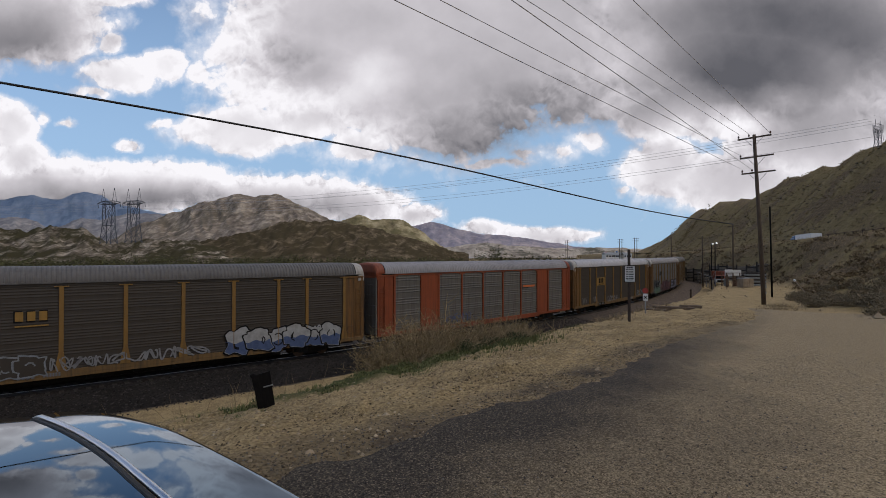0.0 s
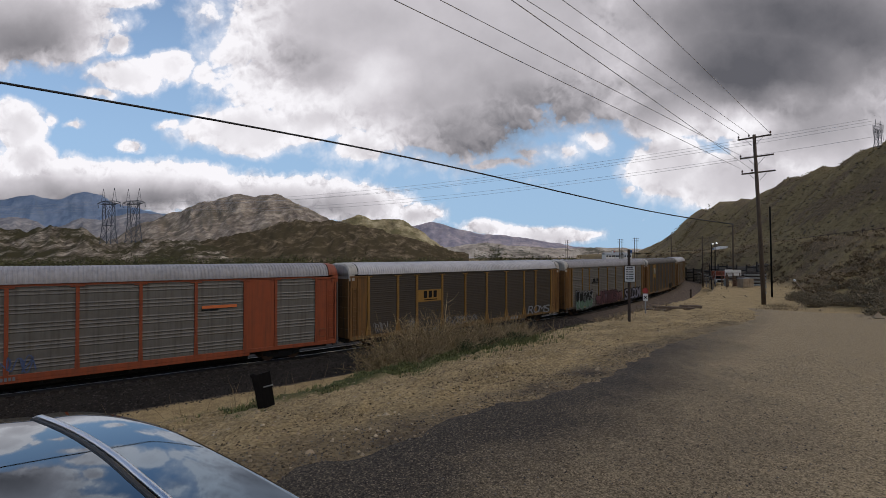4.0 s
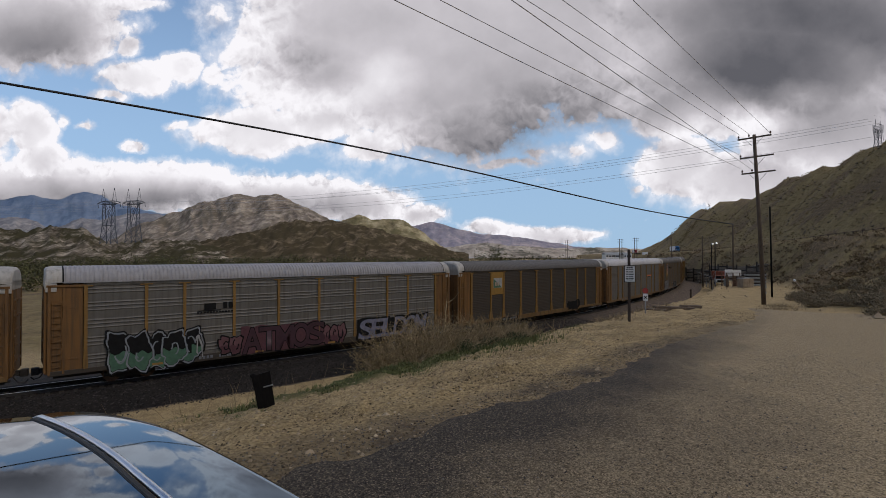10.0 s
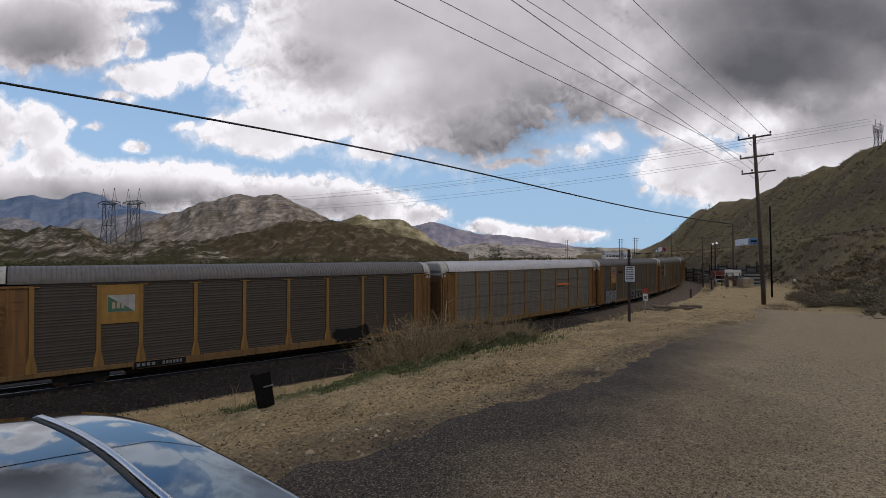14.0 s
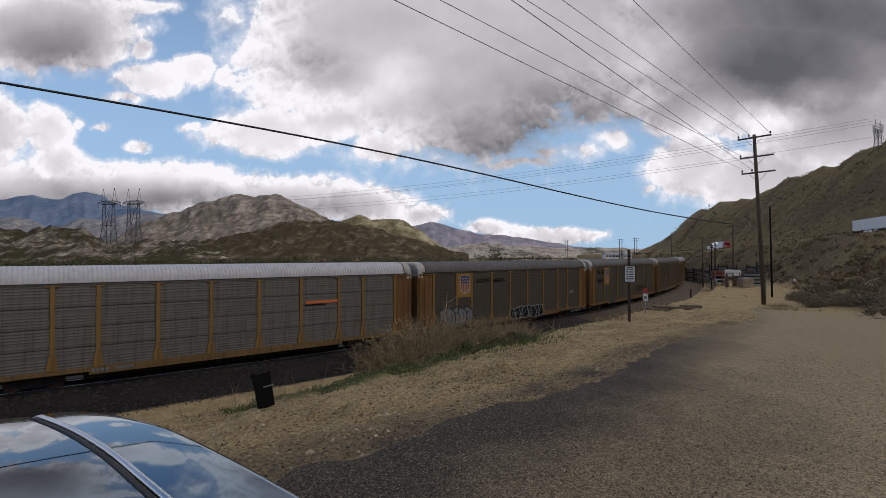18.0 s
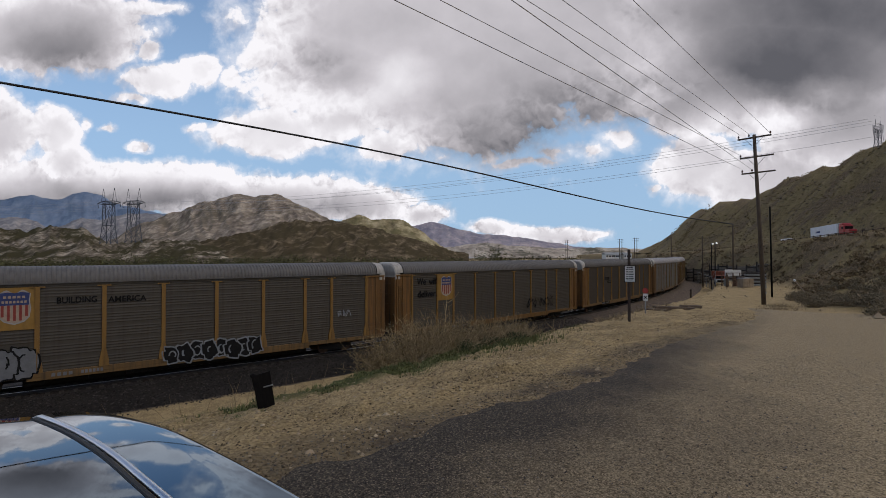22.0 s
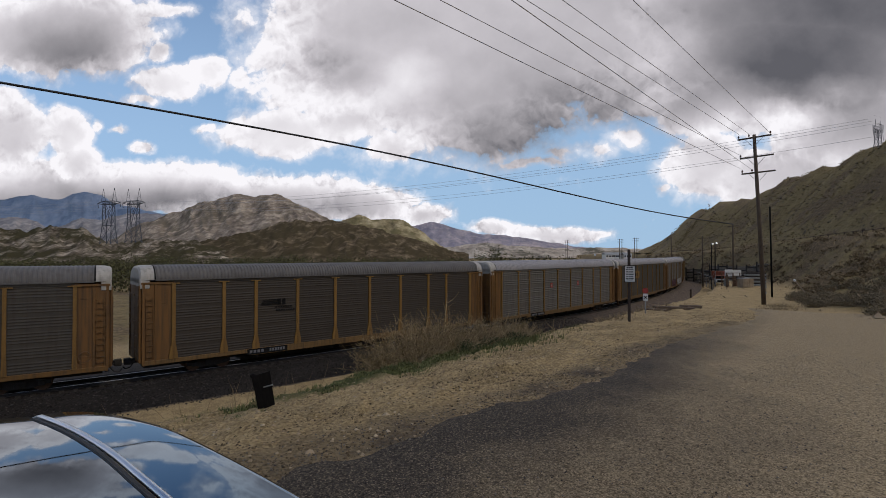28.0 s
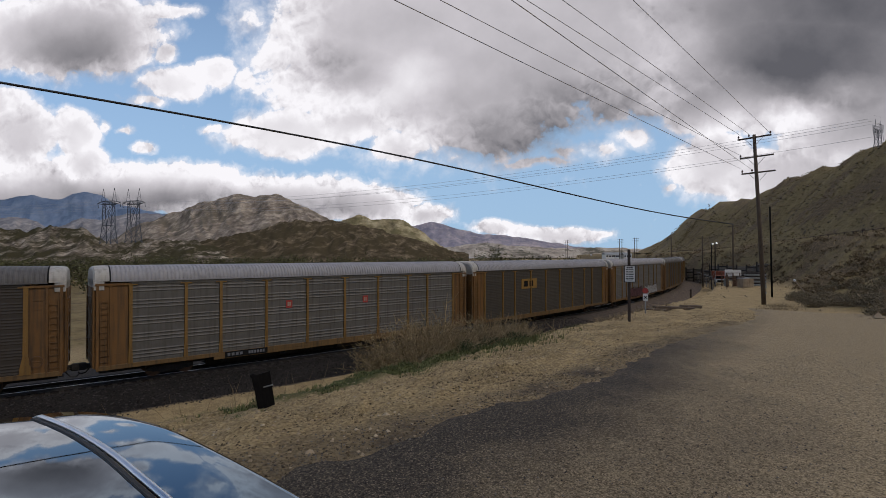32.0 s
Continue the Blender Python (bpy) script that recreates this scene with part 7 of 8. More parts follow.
    top = [bm.verts.new(v) for v in ((-0.17, -0.08, 0.70), (0.15, -0.075, 0.72), (0.13, 0.08, 0.69), (-0.16, 0.08, 0.66))]
    for r0, r1 in ((low, mid), (mid, top)):
        for i in range(4):
            bm.faces.new((r0[i], r0[(i + 1) % 4], r1[(i + 1) % 4], r1[i]))
    bm.faces.new(top)
    part("timber", bm, DARK_WOOD, th)
    part("torn_end", boxb(-0.19, -0.06, 0.66, -0.1, 0.06, 0.73, bevel=0.02), DARK_WOOD, th)
    part("splinter", boxb(0.0, -0.105, 0.46, 0.16, -0.075, 0.475), GALV, th, "pale torn splinter")


build_signs()


# ---------------------------------------------------------------- the yard by the track
WALL_TIMBER = mat("weathered_wall_timber", [(0.07, 0.06, 0.05), (0.14, 0.12, 0.10), (0.2, 0.175, 0.145)], 2, 0.9, 0.4, vary=0.25, stretch=(0.6, 4, 4))


def build_yard():
    link = bpy.data.materials.new("chain_link")
    link.use_nodes = True
    nd, ln = link.node_tree.nodes, link.node_tree.links
    b = nd["Principled BSDF"]
    b.inputs["Base Color"].default_value = (0.14, 0.14, 0.14, 1)
    b.inputs["Alpha"].default_value = 0.45
    # fence along the yard
    def fence(a, c, n, hgt):
        th = empty("chain_link_fence", Matrix.Translation(a), "grey chain-link fence with steel posts", "fence", "yard fences")
        d = Vector(c) - Vector(a)
        zs = []
        for i in range(n + 1):
            p = Vector(a) + d * i / n
            zs.append(terrain(p.x, p.y) - a[2])
            q = d * i / n
            part("post", tubeb([(q.x, q.y, zs[-1] - 0.2), (q.x, q.y, zs[-1] + hgt)], 0.045, 5), GALV, th)
        for i in range(n):
            p, q = d * i / n, d * (i + 1) / n
            bm = bmesh.new()
            bm.faces.new([bm.verts.new(v) for v in ((p.x, p.y, zs[i] + 0.05), (q.x, q.y, zs[i + 1] + 0.05), (q.x, q.y, zs[i + 1] + hgt), (p.x, p.y, zs[i] + hgt))])
            part("mesh_panel", bm, link, th)
            part("top_rail", tubeb([(p.x, p.y, zs[i] + hgt), (q.x, q.y, zs[i + 1] + hgt)], 0.03, 4), GALV, th)
    fence(Vector((66.47, 128.00, 0.80)), Vector((56.96, 104.00, 1.68)), 5, 2.9)
    fence(Vector((66.47, 128.00, 0.80)), Vector((85.31, 175.00, 0.20)), 6, 3.0)
    fence(Vector((81.48, 150.00, 1.82)), Vector((75.22, 118.00, 2.87)), 8, 3.2)

    def at(x, y, z):
        f = Vector(((x - 784) / 880 * z, z, 0))
        f.z = terrain(f.x, f.y)
        return f
    # pickup seen from its front
    f = at(1275, 495, 104)
    th = empty("pickup_truck", Matrix.Translation(f) @ pose(0, 0, 0, 0, 0, -25), "faded red and white pickup parked in the yard", "truck")
    part("body", boxb(-1.0, -0.2, 0.45, 1.0, 4.6, 1.15, bevel=0.1), WHITE_PAINT, th)
    part("cab", boxb(-0.9, 1.3, 1.1, 0.9, 3.1, 1.95, bevel=0.15), ORANGE, th)
    part("windscreen", boxb(-0.75, 1.24, 1.25, 0.75, 1.32, 1.8, bevel=0.02), BLACK_PAINT, th)
    part("grille", boxb(-0.6, -0.26, 0.6, 0.6, -0.19, 0.95), BLACK_PAINT, th)
    part("load", boxb(-1.3, 4.9, 0.8, 1.2, 6.8, 2.7, bevel=0.05), ORANGE, th, "red box behind the cab")
    for x in (-0.85, 0.85):
        part("headlight", boxb(x - 0.13, -0.27, 0.72, x + 0.13, -0.19, 0.92), SIGN_WHITE, th)
        for y in (0.9, 3.8):
            w = part("wheel", wheel_mesh(), BLACK_PAINT, th)
            w.matrix_basis = pose(x, y, 0.42, 0, 0, 90)
    # open steel rack with tanks
    f = at(1297, 500, 96)
    th = empty("equipment_rack", Matrix.Translation(f), "rusty steel rack with pale panels and pipes", "equipment")
    for x in (-1.3, 0.0, 1.3):
        for y in (0, 1.5):
            part("upright", boxb(x - 0.07, y - 0.07, -0.1, x + 0.07, y + 0.07, 2.7), RUST, th)
    for z in (0.7, 1.6, 2.6):
        part("crossbar", boxb(-1.35, -0.05, z, 1.35, 0.05, z + 0.1), RUST, th)
    part("panel", boxb(-1.5, 0.1, 2.0, 0.0, 0.2, 3.3, bevel=0.02), SIGN_WHITE, th, "faded white panel")
    part("panel", boxb(0.25, 0.5, 2.1, 1.9, 0.6, 3.2, bevel=0.02), SIGN_WHITE, th, "faded white panel")
    part("tank", tubeb([(-0.9, 0.8, 0.1), (-0.9, 0.8, 1.5)], 0.42, 10), GALV, th)
    part("tank", tubeb([(0.8, 0.8, 0.1), (0.8, 0.8, 1.3)], 0.4, 10), RUST, th)
    f = at(1286, 503, 93)
    th = empty("yard_post", Matrix.Translation(f), "stout brown wooden post in the yard", "post")
    part("post", boxb(-0.16, -0.16, -0.2, 0.16, 0.16, 2.4, bevel=0.02), POLE_WOOD, th)
    f = at(1319, 500, 92)
    th = empty("dumpster", Matrix.Translation(f) @ pose(0, 0, 0, 0, 0, 12), "dull beige steel bin with a dented lid", "bin")
    part("tub", boxb(-1.15, -0.7, 0.1, 1.15, 0.8, 1.7, bevel=0.05), SAND, th)
    part("lid", boxb(-1.2, -0.75, 1.7, 1.2, 0.85, 1.82, bevel=0.03), GALV, th)
    for x in (-0.8, -0.27, 0.27, 0.8):
        part("rib", boxb(x - 0.05, -0.76, 0.15, x + 0.05, -0.69, 1.65), SAND, th)
    # stack of sleepers
    f = at(1335, 492, 100)
    th = empty("timber_stack", Matrix.Translation(f) @ pose(0, 0, 0, 0, 0, -15), "stack of grey weathered timbers", "timber")
    for i in range(8):
        part("timber", boxb(-1.8 + 0.1 * (i % 3), -0.4, 0.05 + 0.34 * i, 2.0 - 0.12 * (i % 2), 0.4, 0.34 + 0.34 * i, bevel=0.02), TIE if i % 2 else GALV, th)
    # timber retaining wall along the foot of the highway slope
    ends = Vector((70.0, 143.0, 0)), Vector((76.5, 117.0, 0))
    th = empty("retaining_wall", Matrix.Translation(ends[0]), "long grey timber retaining wall under the highway slope", "wall")
    n = 9
    for i in range(n):
        p, q = ends[0].lerp(ends[1], i / n), ends[0].lerp(ends[1], (i + 1) / n)
        base = min(terrain(p.x, p.y), 3.2)
        yaw = math.degrees(math.atan2(q.y - p.y, q.x - p.x))
        long = (q - p).length
        for k in range(9):
            pl = part("plank", boxb(0.03, -0.1 + 0.03 * (k % 2), 0, long - 0.03, 0.12, 0.36, bevel=0.02), TIE if (k + i) % 3 == 0 else WALL_TIMBER, th)
            pl.matrix_basis = Matrix.Translation(p - ends[0] + Vector((0, 0, base - 0.1 + 0.43 * k))) @ pose(0, 0, 0, 0, 0, yaw)
        po = part("post", boxb(-0.14, -0.3, -0.5, 0.14, -0.05, 4.1, bevel=0.02), TIE, th)
        po.matrix_basis = Matrix.Translation(p - ends[0] + Vector((0, 0, base))) @ pose(0, 0, 0, 0, 0, yaw)
    # half-buried boxes added as a low brown dirt ledge beside the road
    for i, (x, y, z, ln, yaw) in enumerate(((1192, 549, 30, 2.6, 8), (1160, 551, 29, 1.2, -4), (1222, 544, 32, 1.6, 20))):
        f = at(x, y, z)
        th = new("culvert_timber", mesh_of("culvert_timber", boxb(-ln / 2, -0.2, -0.15, ln / 2, 0.2, 0.14, bevel=0.04), POLE_WOOD))
        th.matrix_basis = Matrix.Translation(f) @ pose(0, 0, 0, 0, 3, yaw)
        tagged(th, "dark half-buried dirt ledge at the ditch", "timber", "culvert timbers")
    # leaning stake on the slope
    f = Vector((38.53, 52.00, 3.27))
    f.z = terrain(f.x, f.y)
    th = empty("leaning_stake", Matrix.Translation(f), "pale stake leaning on the brushy slope", "stake")
    part("stake", tubeb([(0, 0, -0.2), (-1.5, 0.3, 1.75)], 0.035, 6), CREAM_PAINT, th)
    part("cap", tubeb([(-1.5, 0.3, 1.75), (-1.62, 0.32, 1.9)], 0.11, 8), SIGN_WHITE, th)


build_yard()


# ---------------------------------------------------------------- high-voltage towers
def lattice_tower(foot, hgt, wide, yaw, label):
    """A waisted two-legged frame: splayed feet, crossed legs, a bridge with hanging insulators and two horns."""
    th = empty("transmission_tower", Matrix.Translation(foot) @ pose(0, 0, 0, 0, 0, yaw), label, "pylon", "transmission towers")
    r = 0.20 * hgt / 50
    arm_z, waist = hgt * 0.74, hgt * 0.33

    def leg_at(k, q, t):
        if t < 0.33:
            return Vector((k * wide * (1 - 0.18 * t / 0.33), q * wide * (0.5 - 0.2 * t / 0.33), t * hgt))
        return Vector((k * wide * (0.82 + 0.06 * (t - 0.33) / 0.41), q * wide * 0.3 * (1 - 0.5 * (t - 0.33) / 0.41), t * hgt))
    ts = [0, 0.11, 0.22, 0.33, 0.47, 0.61, 0.74]
    for k in (-1, 1):
        for q in (-1, 1):
            part("leg", tubeb([leg_at(k, q, t) for t in ts], r * 1.5, 4), GALV_DARK, th)
        for t0, t1 in zip(ts, ts[1:]):
            bm = bmesh.new()
            tube(bm, [leg_at(k, -1, t0), leg_at(k, 1, t1)], r, 3)
            tube(bm, [leg_at(k, 1, t0), leg_at(k, -1, t1)], r, 3)
            tube(bm, [leg_at(k, -1, t1), leg_at(k, 1, t1)], r, 3)
            part("brace", bm, GALV_DARK, th)
    for q in (-1, 1):
        bm = bmesh.new()
        tube(bm, [leg_at(-1, q, 0.33), leg_at(1, q, 0.33)], r * 1.2, 4)
        tube(bm, [leg_at(-1, q, 0.0), leg_at(1, q, 0.33)], r, 3)
        tube(bm, [leg_at(1, q, 0.0), leg_at(-1, q, 0.33)], r, 3)
        tube(bm, [leg_at(-1, q, 0.33), Vector((0, q * 0.6, hgt * 0.56)), leg_at(1, q, 0.33)], r * 1.3, 3)
        tube(bm, [leg_at(-1, q, 0.74), Vector((0, q * 0.6, hgt * 0.56)), leg_at(1, q, 0.74)], r * 1.3, 3)
        part("brace", bm, GALV_DARK, th)
    arm = bmesh.new()
    span = wide * 2.1
    for y in (-0.9, 0.9):
        tube(arm, [(-span, 0, arm_z), (-wide, y, arm_z + 1.6), (wide, y, arm_z + 1.6), (span, 0, arm_z)], r * 1.2, 4)
        tube(arm, [(-span, 0, arm_z), (-wide, y, arm_z - 1.4), (wide, y, arm_z - 1.4), (span, 0, arm_z)], r * 1.2, 4)
        for i in range(9):
            x = -wide + 2 * wide * i / 8
            tube(arm, [(x, y, arm_z - 1.4), (x + wide / 8, y, arm_z + 1.6)], r * 0.9, 3)
    part("arm", arm, GALV_DARK, th)
    for x in (-span, 0, span):
        part("insulator", tubeb([(x * 0.96, 0, arm_z - 0.6), (x * 0.96 + 0.7, 0, arm_z - 4.2)], r * 1.3, 4), GALV_DARK, th)
    for k in (-1, 1):
        bm = bmesh.new()
        for a in (-1, 1):
            tube(bm, [(k * wide + a * 1.6, a * 0.6, arm_z + 1.6), (k * wide, 0, hgt)], r, 3)
        tube(bm, [(k * wide - 0.9, 0, arm_z + 5), (k * wide + 0.9, 0, arm_z + 5)], r * 0.8, 3)
        part("horn", bm, GALV_DARK, th)


GALV_DARK = mat("weathered_lattice_steel", [(0.04, 0.043, 0.05), (0.07, 0.073, 0.08)], 3, 0.7, 0.0)
for _x, _yb, _z, _h in ((192, 432, 430, 48), (236, 430, 440, 48)):
    _f = Vector(((_x - 784) / 880 * _z, _z, EYE_Z - (_yb - 451) / 880 * _z))
    lattice_tower(_f, _h, 6.4, -18, "grey steel lattice transmission tower below the hills")
_f = Vector((175.45, 200.00, 55.62))
_f.z = terrain(_f.x, _f.y) - 2.5
lattice_tower(_f, 14.0, 2.2, 30, "grey steel lattice tower on the ridge")
for _i, (_u0, _v0, _u1, _v1) in enumerate(((190, 356, 1540, 210), (190, 362, 1545, 214), (236, 358, 1560, 217), (215, 366, 1330, 280), (236, 368, 1560, 240))):
    _a = Vector(((_u0 - 784) / 880 * 440, 440, EYE_Z + (451 - _v0) / 880 * 440))
    _b = Vector(((_u1 - 784) / 880 * 200, 200, EYE_Z + (451 - _v1) / 880 * 200))
    wire("transmission_wire", _a, _b, 11.0, 0.06, WIRE_GREY, "far high-voltage conductor across the valley", 24)
    _c = _a + Vector((-330, -40, -6))
    wire("transmission_wire", _c, _a, 6.0, 0.07, WIRE_GREY, "far high-voltage conductor across the valley", 10)


# ---------------------------------------------------------------- the highway and its traffic
ASPHALT = mat("highway_asphalt", [(0.05, 0.05, 0.05), (0.09, 0.088, 0.085)], 2, 0.9, 0.2)
CAB_BLUE = mat("blue_cab_paint", [(0.02, 0.10, 0.24), (0.035, 0.14, 0.32)], 2, 0.35, 0.0, coat=0.4)
CAB_RED = mat("red_cab_paint", [(0.30, 0.02, 0.02), (0.42, 0.035, 0.03)], 2, 0.35, 0.0, coat=0.4)
TRAILER_WHITE = mat("trailer_white", [(0.62, 0.62, 0.62), (0.75, 0.75, 0.75)], 1, 0.5, 0.03, streak=((0.4, 0.38, 0.35), 0.3))


def build_highway():
    ks = list(range(-150, 560, 10))
    verts = []
    for q in ks:
        for o in (-7.5, 7.5):
            p = highway(q, o)
            verts.append((p.x, p.y, p.z + 0.12))
    faces = [(2 * i + 1, 2 * i, 2 * i + 2, 2 * i + 3) for i in range(len(ks) - 1)]
    faces = [f[::-1] for f in faces]
    tagged(new("highway", mesh_from("highway", verts, faces, ASPHALT)), "grey asphalt highway cut into the hillside", "road", kind="structure")
    a = highway(-60, -7.8)
    th = empty("guard_rail", Matrix.Translation(a), "low steel guard rail along the highway edge", "guard rail")
    for i in range(70):
        q = -60 + i * 4
        p = highway(q, -7.8) - a
        part("post", boxb(p.x - 0.1, p.y - 0.1, p.z - 0.9, p.x + 0.1, p.y + 0.1, p.z + 0.75), SIGN_POST, th)
        if i % 5 == 0:
            n = highway(q + 20, -7.8) - a
            part("beam", tubeb([p + Vector((0, 0, 0.6)), n + Vector((0, 0, 0.6))], 0.09, 4), RUST, th)


build_highway()


def semi_truck(label, cab_paint, stripe, long=15.5):
    """A tractor and its box trailer, heading along its own -x."""
    th = empty("semi_truck", Matrix.Identity(4), label, "truck", "trucks on the highway")
    part("trailer", boxb(0, -1.3, 1.1, long, 1.3, 4.1, bevel=0.06), TRAILER_WHITE, th)
    part("underrun", boxb(1.0, -1.1, 0.85, long - 0.3, 1.1, 1.12), BLACK_PAINT, th)
    part("skirt", boxb(0.3 * long, 1.22, 0.5, 0.7 * long, 1.28, 1.1), TRAILER_WHITE, th)
    cab = part("cab", boxb(-3.4, -1.2, 1.0, -0.6, 1.2, 3.5, bevel=0.25), cab_paint, th)
    part("fairing", boxb(-2.6, -1.15, 3.3, -0.5, 1.15, 4.05, bevel=0.3), cab_paint, th)
    part("bonnet", boxb(-5.6, -1.0, 0.9, -3.3, 1.0, 2.15, bevel=0.2), cab_paint, th)
    part("windscreen", boxb(-3.46, -1.0, 2.3, -3.36, 1.0, 3.1), BLACK_PAINT, cab)
    part("side_window", boxb(-3.1, 1.19, 2.3, -2.2, 1.24, 3.0), BLACK_PAINT, cab)
    part("bumper", boxb(-5.75, -1.15, 0.45, -5.5, 1.15, 0.9), GALV, th)
    part("exhaust", tubeb([(-0.5, 1.1, 1.0), (-0.5, 1.1, 4.3)], 0.08, 6), GALV, th)
    if stripe:
        for i, w in enumerate((0.9, 0.7, 0.5)):
            part("marking", boxb(9.5 + 1.0 * i, 1.31, 2.2, 9.5 + 1.0 * i + w, 1.325, 2.75), BLUE_PAINT, th)
    for x in (-4.6, -1.3, -0.2, long - 2.9, long - 1.6):
        for y in (-1.05, 1.05):
            w = part("wheel", wheel_mesh(), BLACK_PAINT, th)
            w.matrix_basis = pose(x, y, 0.5, 0, 0, 0 if y < 0 else 180) @ Matrix.Diagonal((1.18, 1.6, 1.18, 1))
    return th


TRUCK_A = semi_truck("white box trailer pulled by a blue tractor", CAB_BLUE, False)
TRUCK_B = semi_truck("white box trailer with blue marking pulled by a red tractor", CAB_RED, True)
TRUCK_D = semi_truck("white box trailer driving away down the highway", CAB_BLUE, False, 8.5)
VAN = empty("white_van", Matrix.Identity(4), "small white van following on the highway", "van")
part("body", boxb(0, -0.95, 0.5, 5.2, 0.95, 2.3, bevel=0.2), TRAILER_WHITE, VAN)
part("bonnet", boxb(-1.0, -0.9, 0.5, 0.2, 0.9, 1.3, bevel=0.15), TRAILER_WHITE, VAN)
part("windscreen", boxb(-0.06, -0.8, 1.35, 0.04, 0.8, 2.1), BLACK_PAINT, VAN)
for _x in (-0.2, 4.2):
    for _y in (-0.85, 0.85):
        _w = part("wheel", wheel_mesh(), BLACK_PAINT, VAN)
        _w.matrix_basis = pose(_x, _y, 0.42, 0, 0, 0 if _y < 0 else 180)


# ---------------------------------------------------------------- the blue car under the camera
CAR_PAINT = mat("blue_metallic_car_paint", [(0.085, 0.135, 0.185), (0.09, 0.14, 0.195)], 2, 0.03, 0.0, metal=1.0, coat=0.1)
CAR_GLASS = mat("dark_roof_glass", [(0.058, 0.09, 0.125), (0.062, 0.095, 0.13)], 2, 0.02, 0.0, metal=1.0, coat=0.1)
CHROME = mat("brushed_trim", [(0.5, 0.5, 0.51), (0.62, 0.62, 0.63)], 8, 0.28, 0.02, metal=1.0)
RUBBER = mat("black_rubber", [(0.012, 0.012, 0.012), (0.025, 0.025, 0.025)], 8, 0.7, 0.1)


def build_car():
    """A blue car on the road under the camera; x forward, y to its left, z up from the road."""
    fwd = Vector((-0.79, 0.613, 0)).normalized()
    yaw = math.degrees(math.atan2(fwd.y, fwd.x))
    zr = terrain(0, 0)
    # its middle lies beside and behind the eye
    th = empty("blue_car", pose(0, 0, zr, 0, 0, yaw), "glossy blue car with silver roof trim and dark roof glass", "car")
    top = EYE_Z - zr - 0.335
    top -= 0.007
    mid, half = 0.20, 0.656          # the car's middle line, to the left of the eye; half the roof's width
    nose = curve_of([(0.0, 1.62), (0.3, 1.56), (0.455, 1.45), (0.515, 1.395), (0.563, 1.385), (0.608, 1.31), (0.633, 1.205), (0.648, 1.112), (0.656, 1.02)])

    def roof_z(x, y):
        q = abs(y - mid)
        z = top - 0.012 * (q / 0.53) ** 2 + 0.012
        if q > 0.60:
            z -= 0.5 * (q - 0.60) ** 2
        z -= (0.09 if x > 0.98 else 0.08) * (x - 0.98) ** 2
        return z

    def front(y):
        return nose(abs(y - mid))

    bow = curve_of([(-1.5, -0.25), (0.0, -0.285), (0.74, -0.3175), (0.833, -0.321), (0.965, -0.3275), (1.11, -0.329), (1.21, -0.327), (1.32, -0.322), (1.5, -0.31)])

    def line(k, x):
        """Plan of the trim lines (k 1 beside the eye, -1 beyond) and of the roof's edges (k 2, -2)."""
        return {1: bow(x), -1: 2 * mid - bow(x), 2: mid - half, -2: mid + half}[k]

    def sheet(ka, kb, name, material, x0=-1.5, fold=0):
        ny, nx = 18, 40
        bm = bmesh.new()
        g = []
        for j in range(ny + 1):
            t = j / ny
            yn = line(ka, 1.1) * (1 - t) + line(kb, 1.1) * t
            row = []
            for i in range(nx + 1):
                x = x0 + (front(yn) - x0) * i / nx
                ya, yb = line(ka, x) + (0.0075 if ka in (1, -2) else 0), line(kb, x) - (0.0075 if kb in (1, -1) else 0)
                y = ya * (1 - t) + yb * t
                row.append(bm.verts.new((x, y, roof_z(x, y))))
            g.append(row)
        for j in range(ny):
            for i in range(nx):
                bm.faces.new((g[j][i], g[j][i + 1], g[j + 1][i + 1], g[j + 1][i]))
        # the edge rolls over and down
        rim = [row[nx] for row in g]
        if fold < 0:
            rim = g[0][:] + rim[1:]
        if fold > 0:
            rim = rim[:-1] + g[-1][::-1]
        prev = rim
        for out, down in ((0.008, -0.006), (0.014, -0.02), (0.018, -0.06)):
            nxt = []
            for k, v in enumerate(rim):
                a, b = rim[max(0, k - 1)].co, rim[min(len(rim) - 1, k + 1)].co
                d = (b - a)
                o = Vector((d.y, -d.x, 0)).normalized()
                if o.dot(v.co - Vector((0.3, mid, v.co.z))) < 0:
                    o = -o
                nxt.append(bm.verts.new(v.co + o * out + Vector((0, 0, down))))
            for k in range(len(rim) - 1):
                bm.faces.new((prev[k], prev[k + 1], nxt[k + 1], nxt[k]))
            prev = nxt
        bmesh.ops.recalc_face_normals(bm, faces=bm.faces)
        return part(name, bm, material, th, smooth=True)
    sheet(1, -1, "roof_glass", CAR_GLASS)
    sheet(2, 1, "roof_side", CAR_PAINT, fold=-1)
    sheet(-1, -2, "roof_side", CAR_PAINT, fold=1)
    for k in (1, -1):
        xs = [-1.3 + 0.05 * i for i in range(60)]
        y = line(k, 1.1)
        pts = [(x, line(k, x), roof_z(x, line(k, x)) + 0.002) for x in xs if x < front(y) - 0.01]
        pts.append((front(y) + 0.012, line(k, front(y)), pts[-1][2] - 0.015))
        part("roof_trim", tubeb(pts, [0.006] * (len(pts) - 1) + [0.005], 10), CHROME, th, smooth=True)
        part("seal", tubeb([(p[0], p[1] + 0.012, p[2] - 0.004) for p in pts], 0.006, 6), RUBBER, th)
    # lower body: rounded sections from tail to nose
    def hull(stations, name, material):
        bm = bmesh.new()
        rings = []
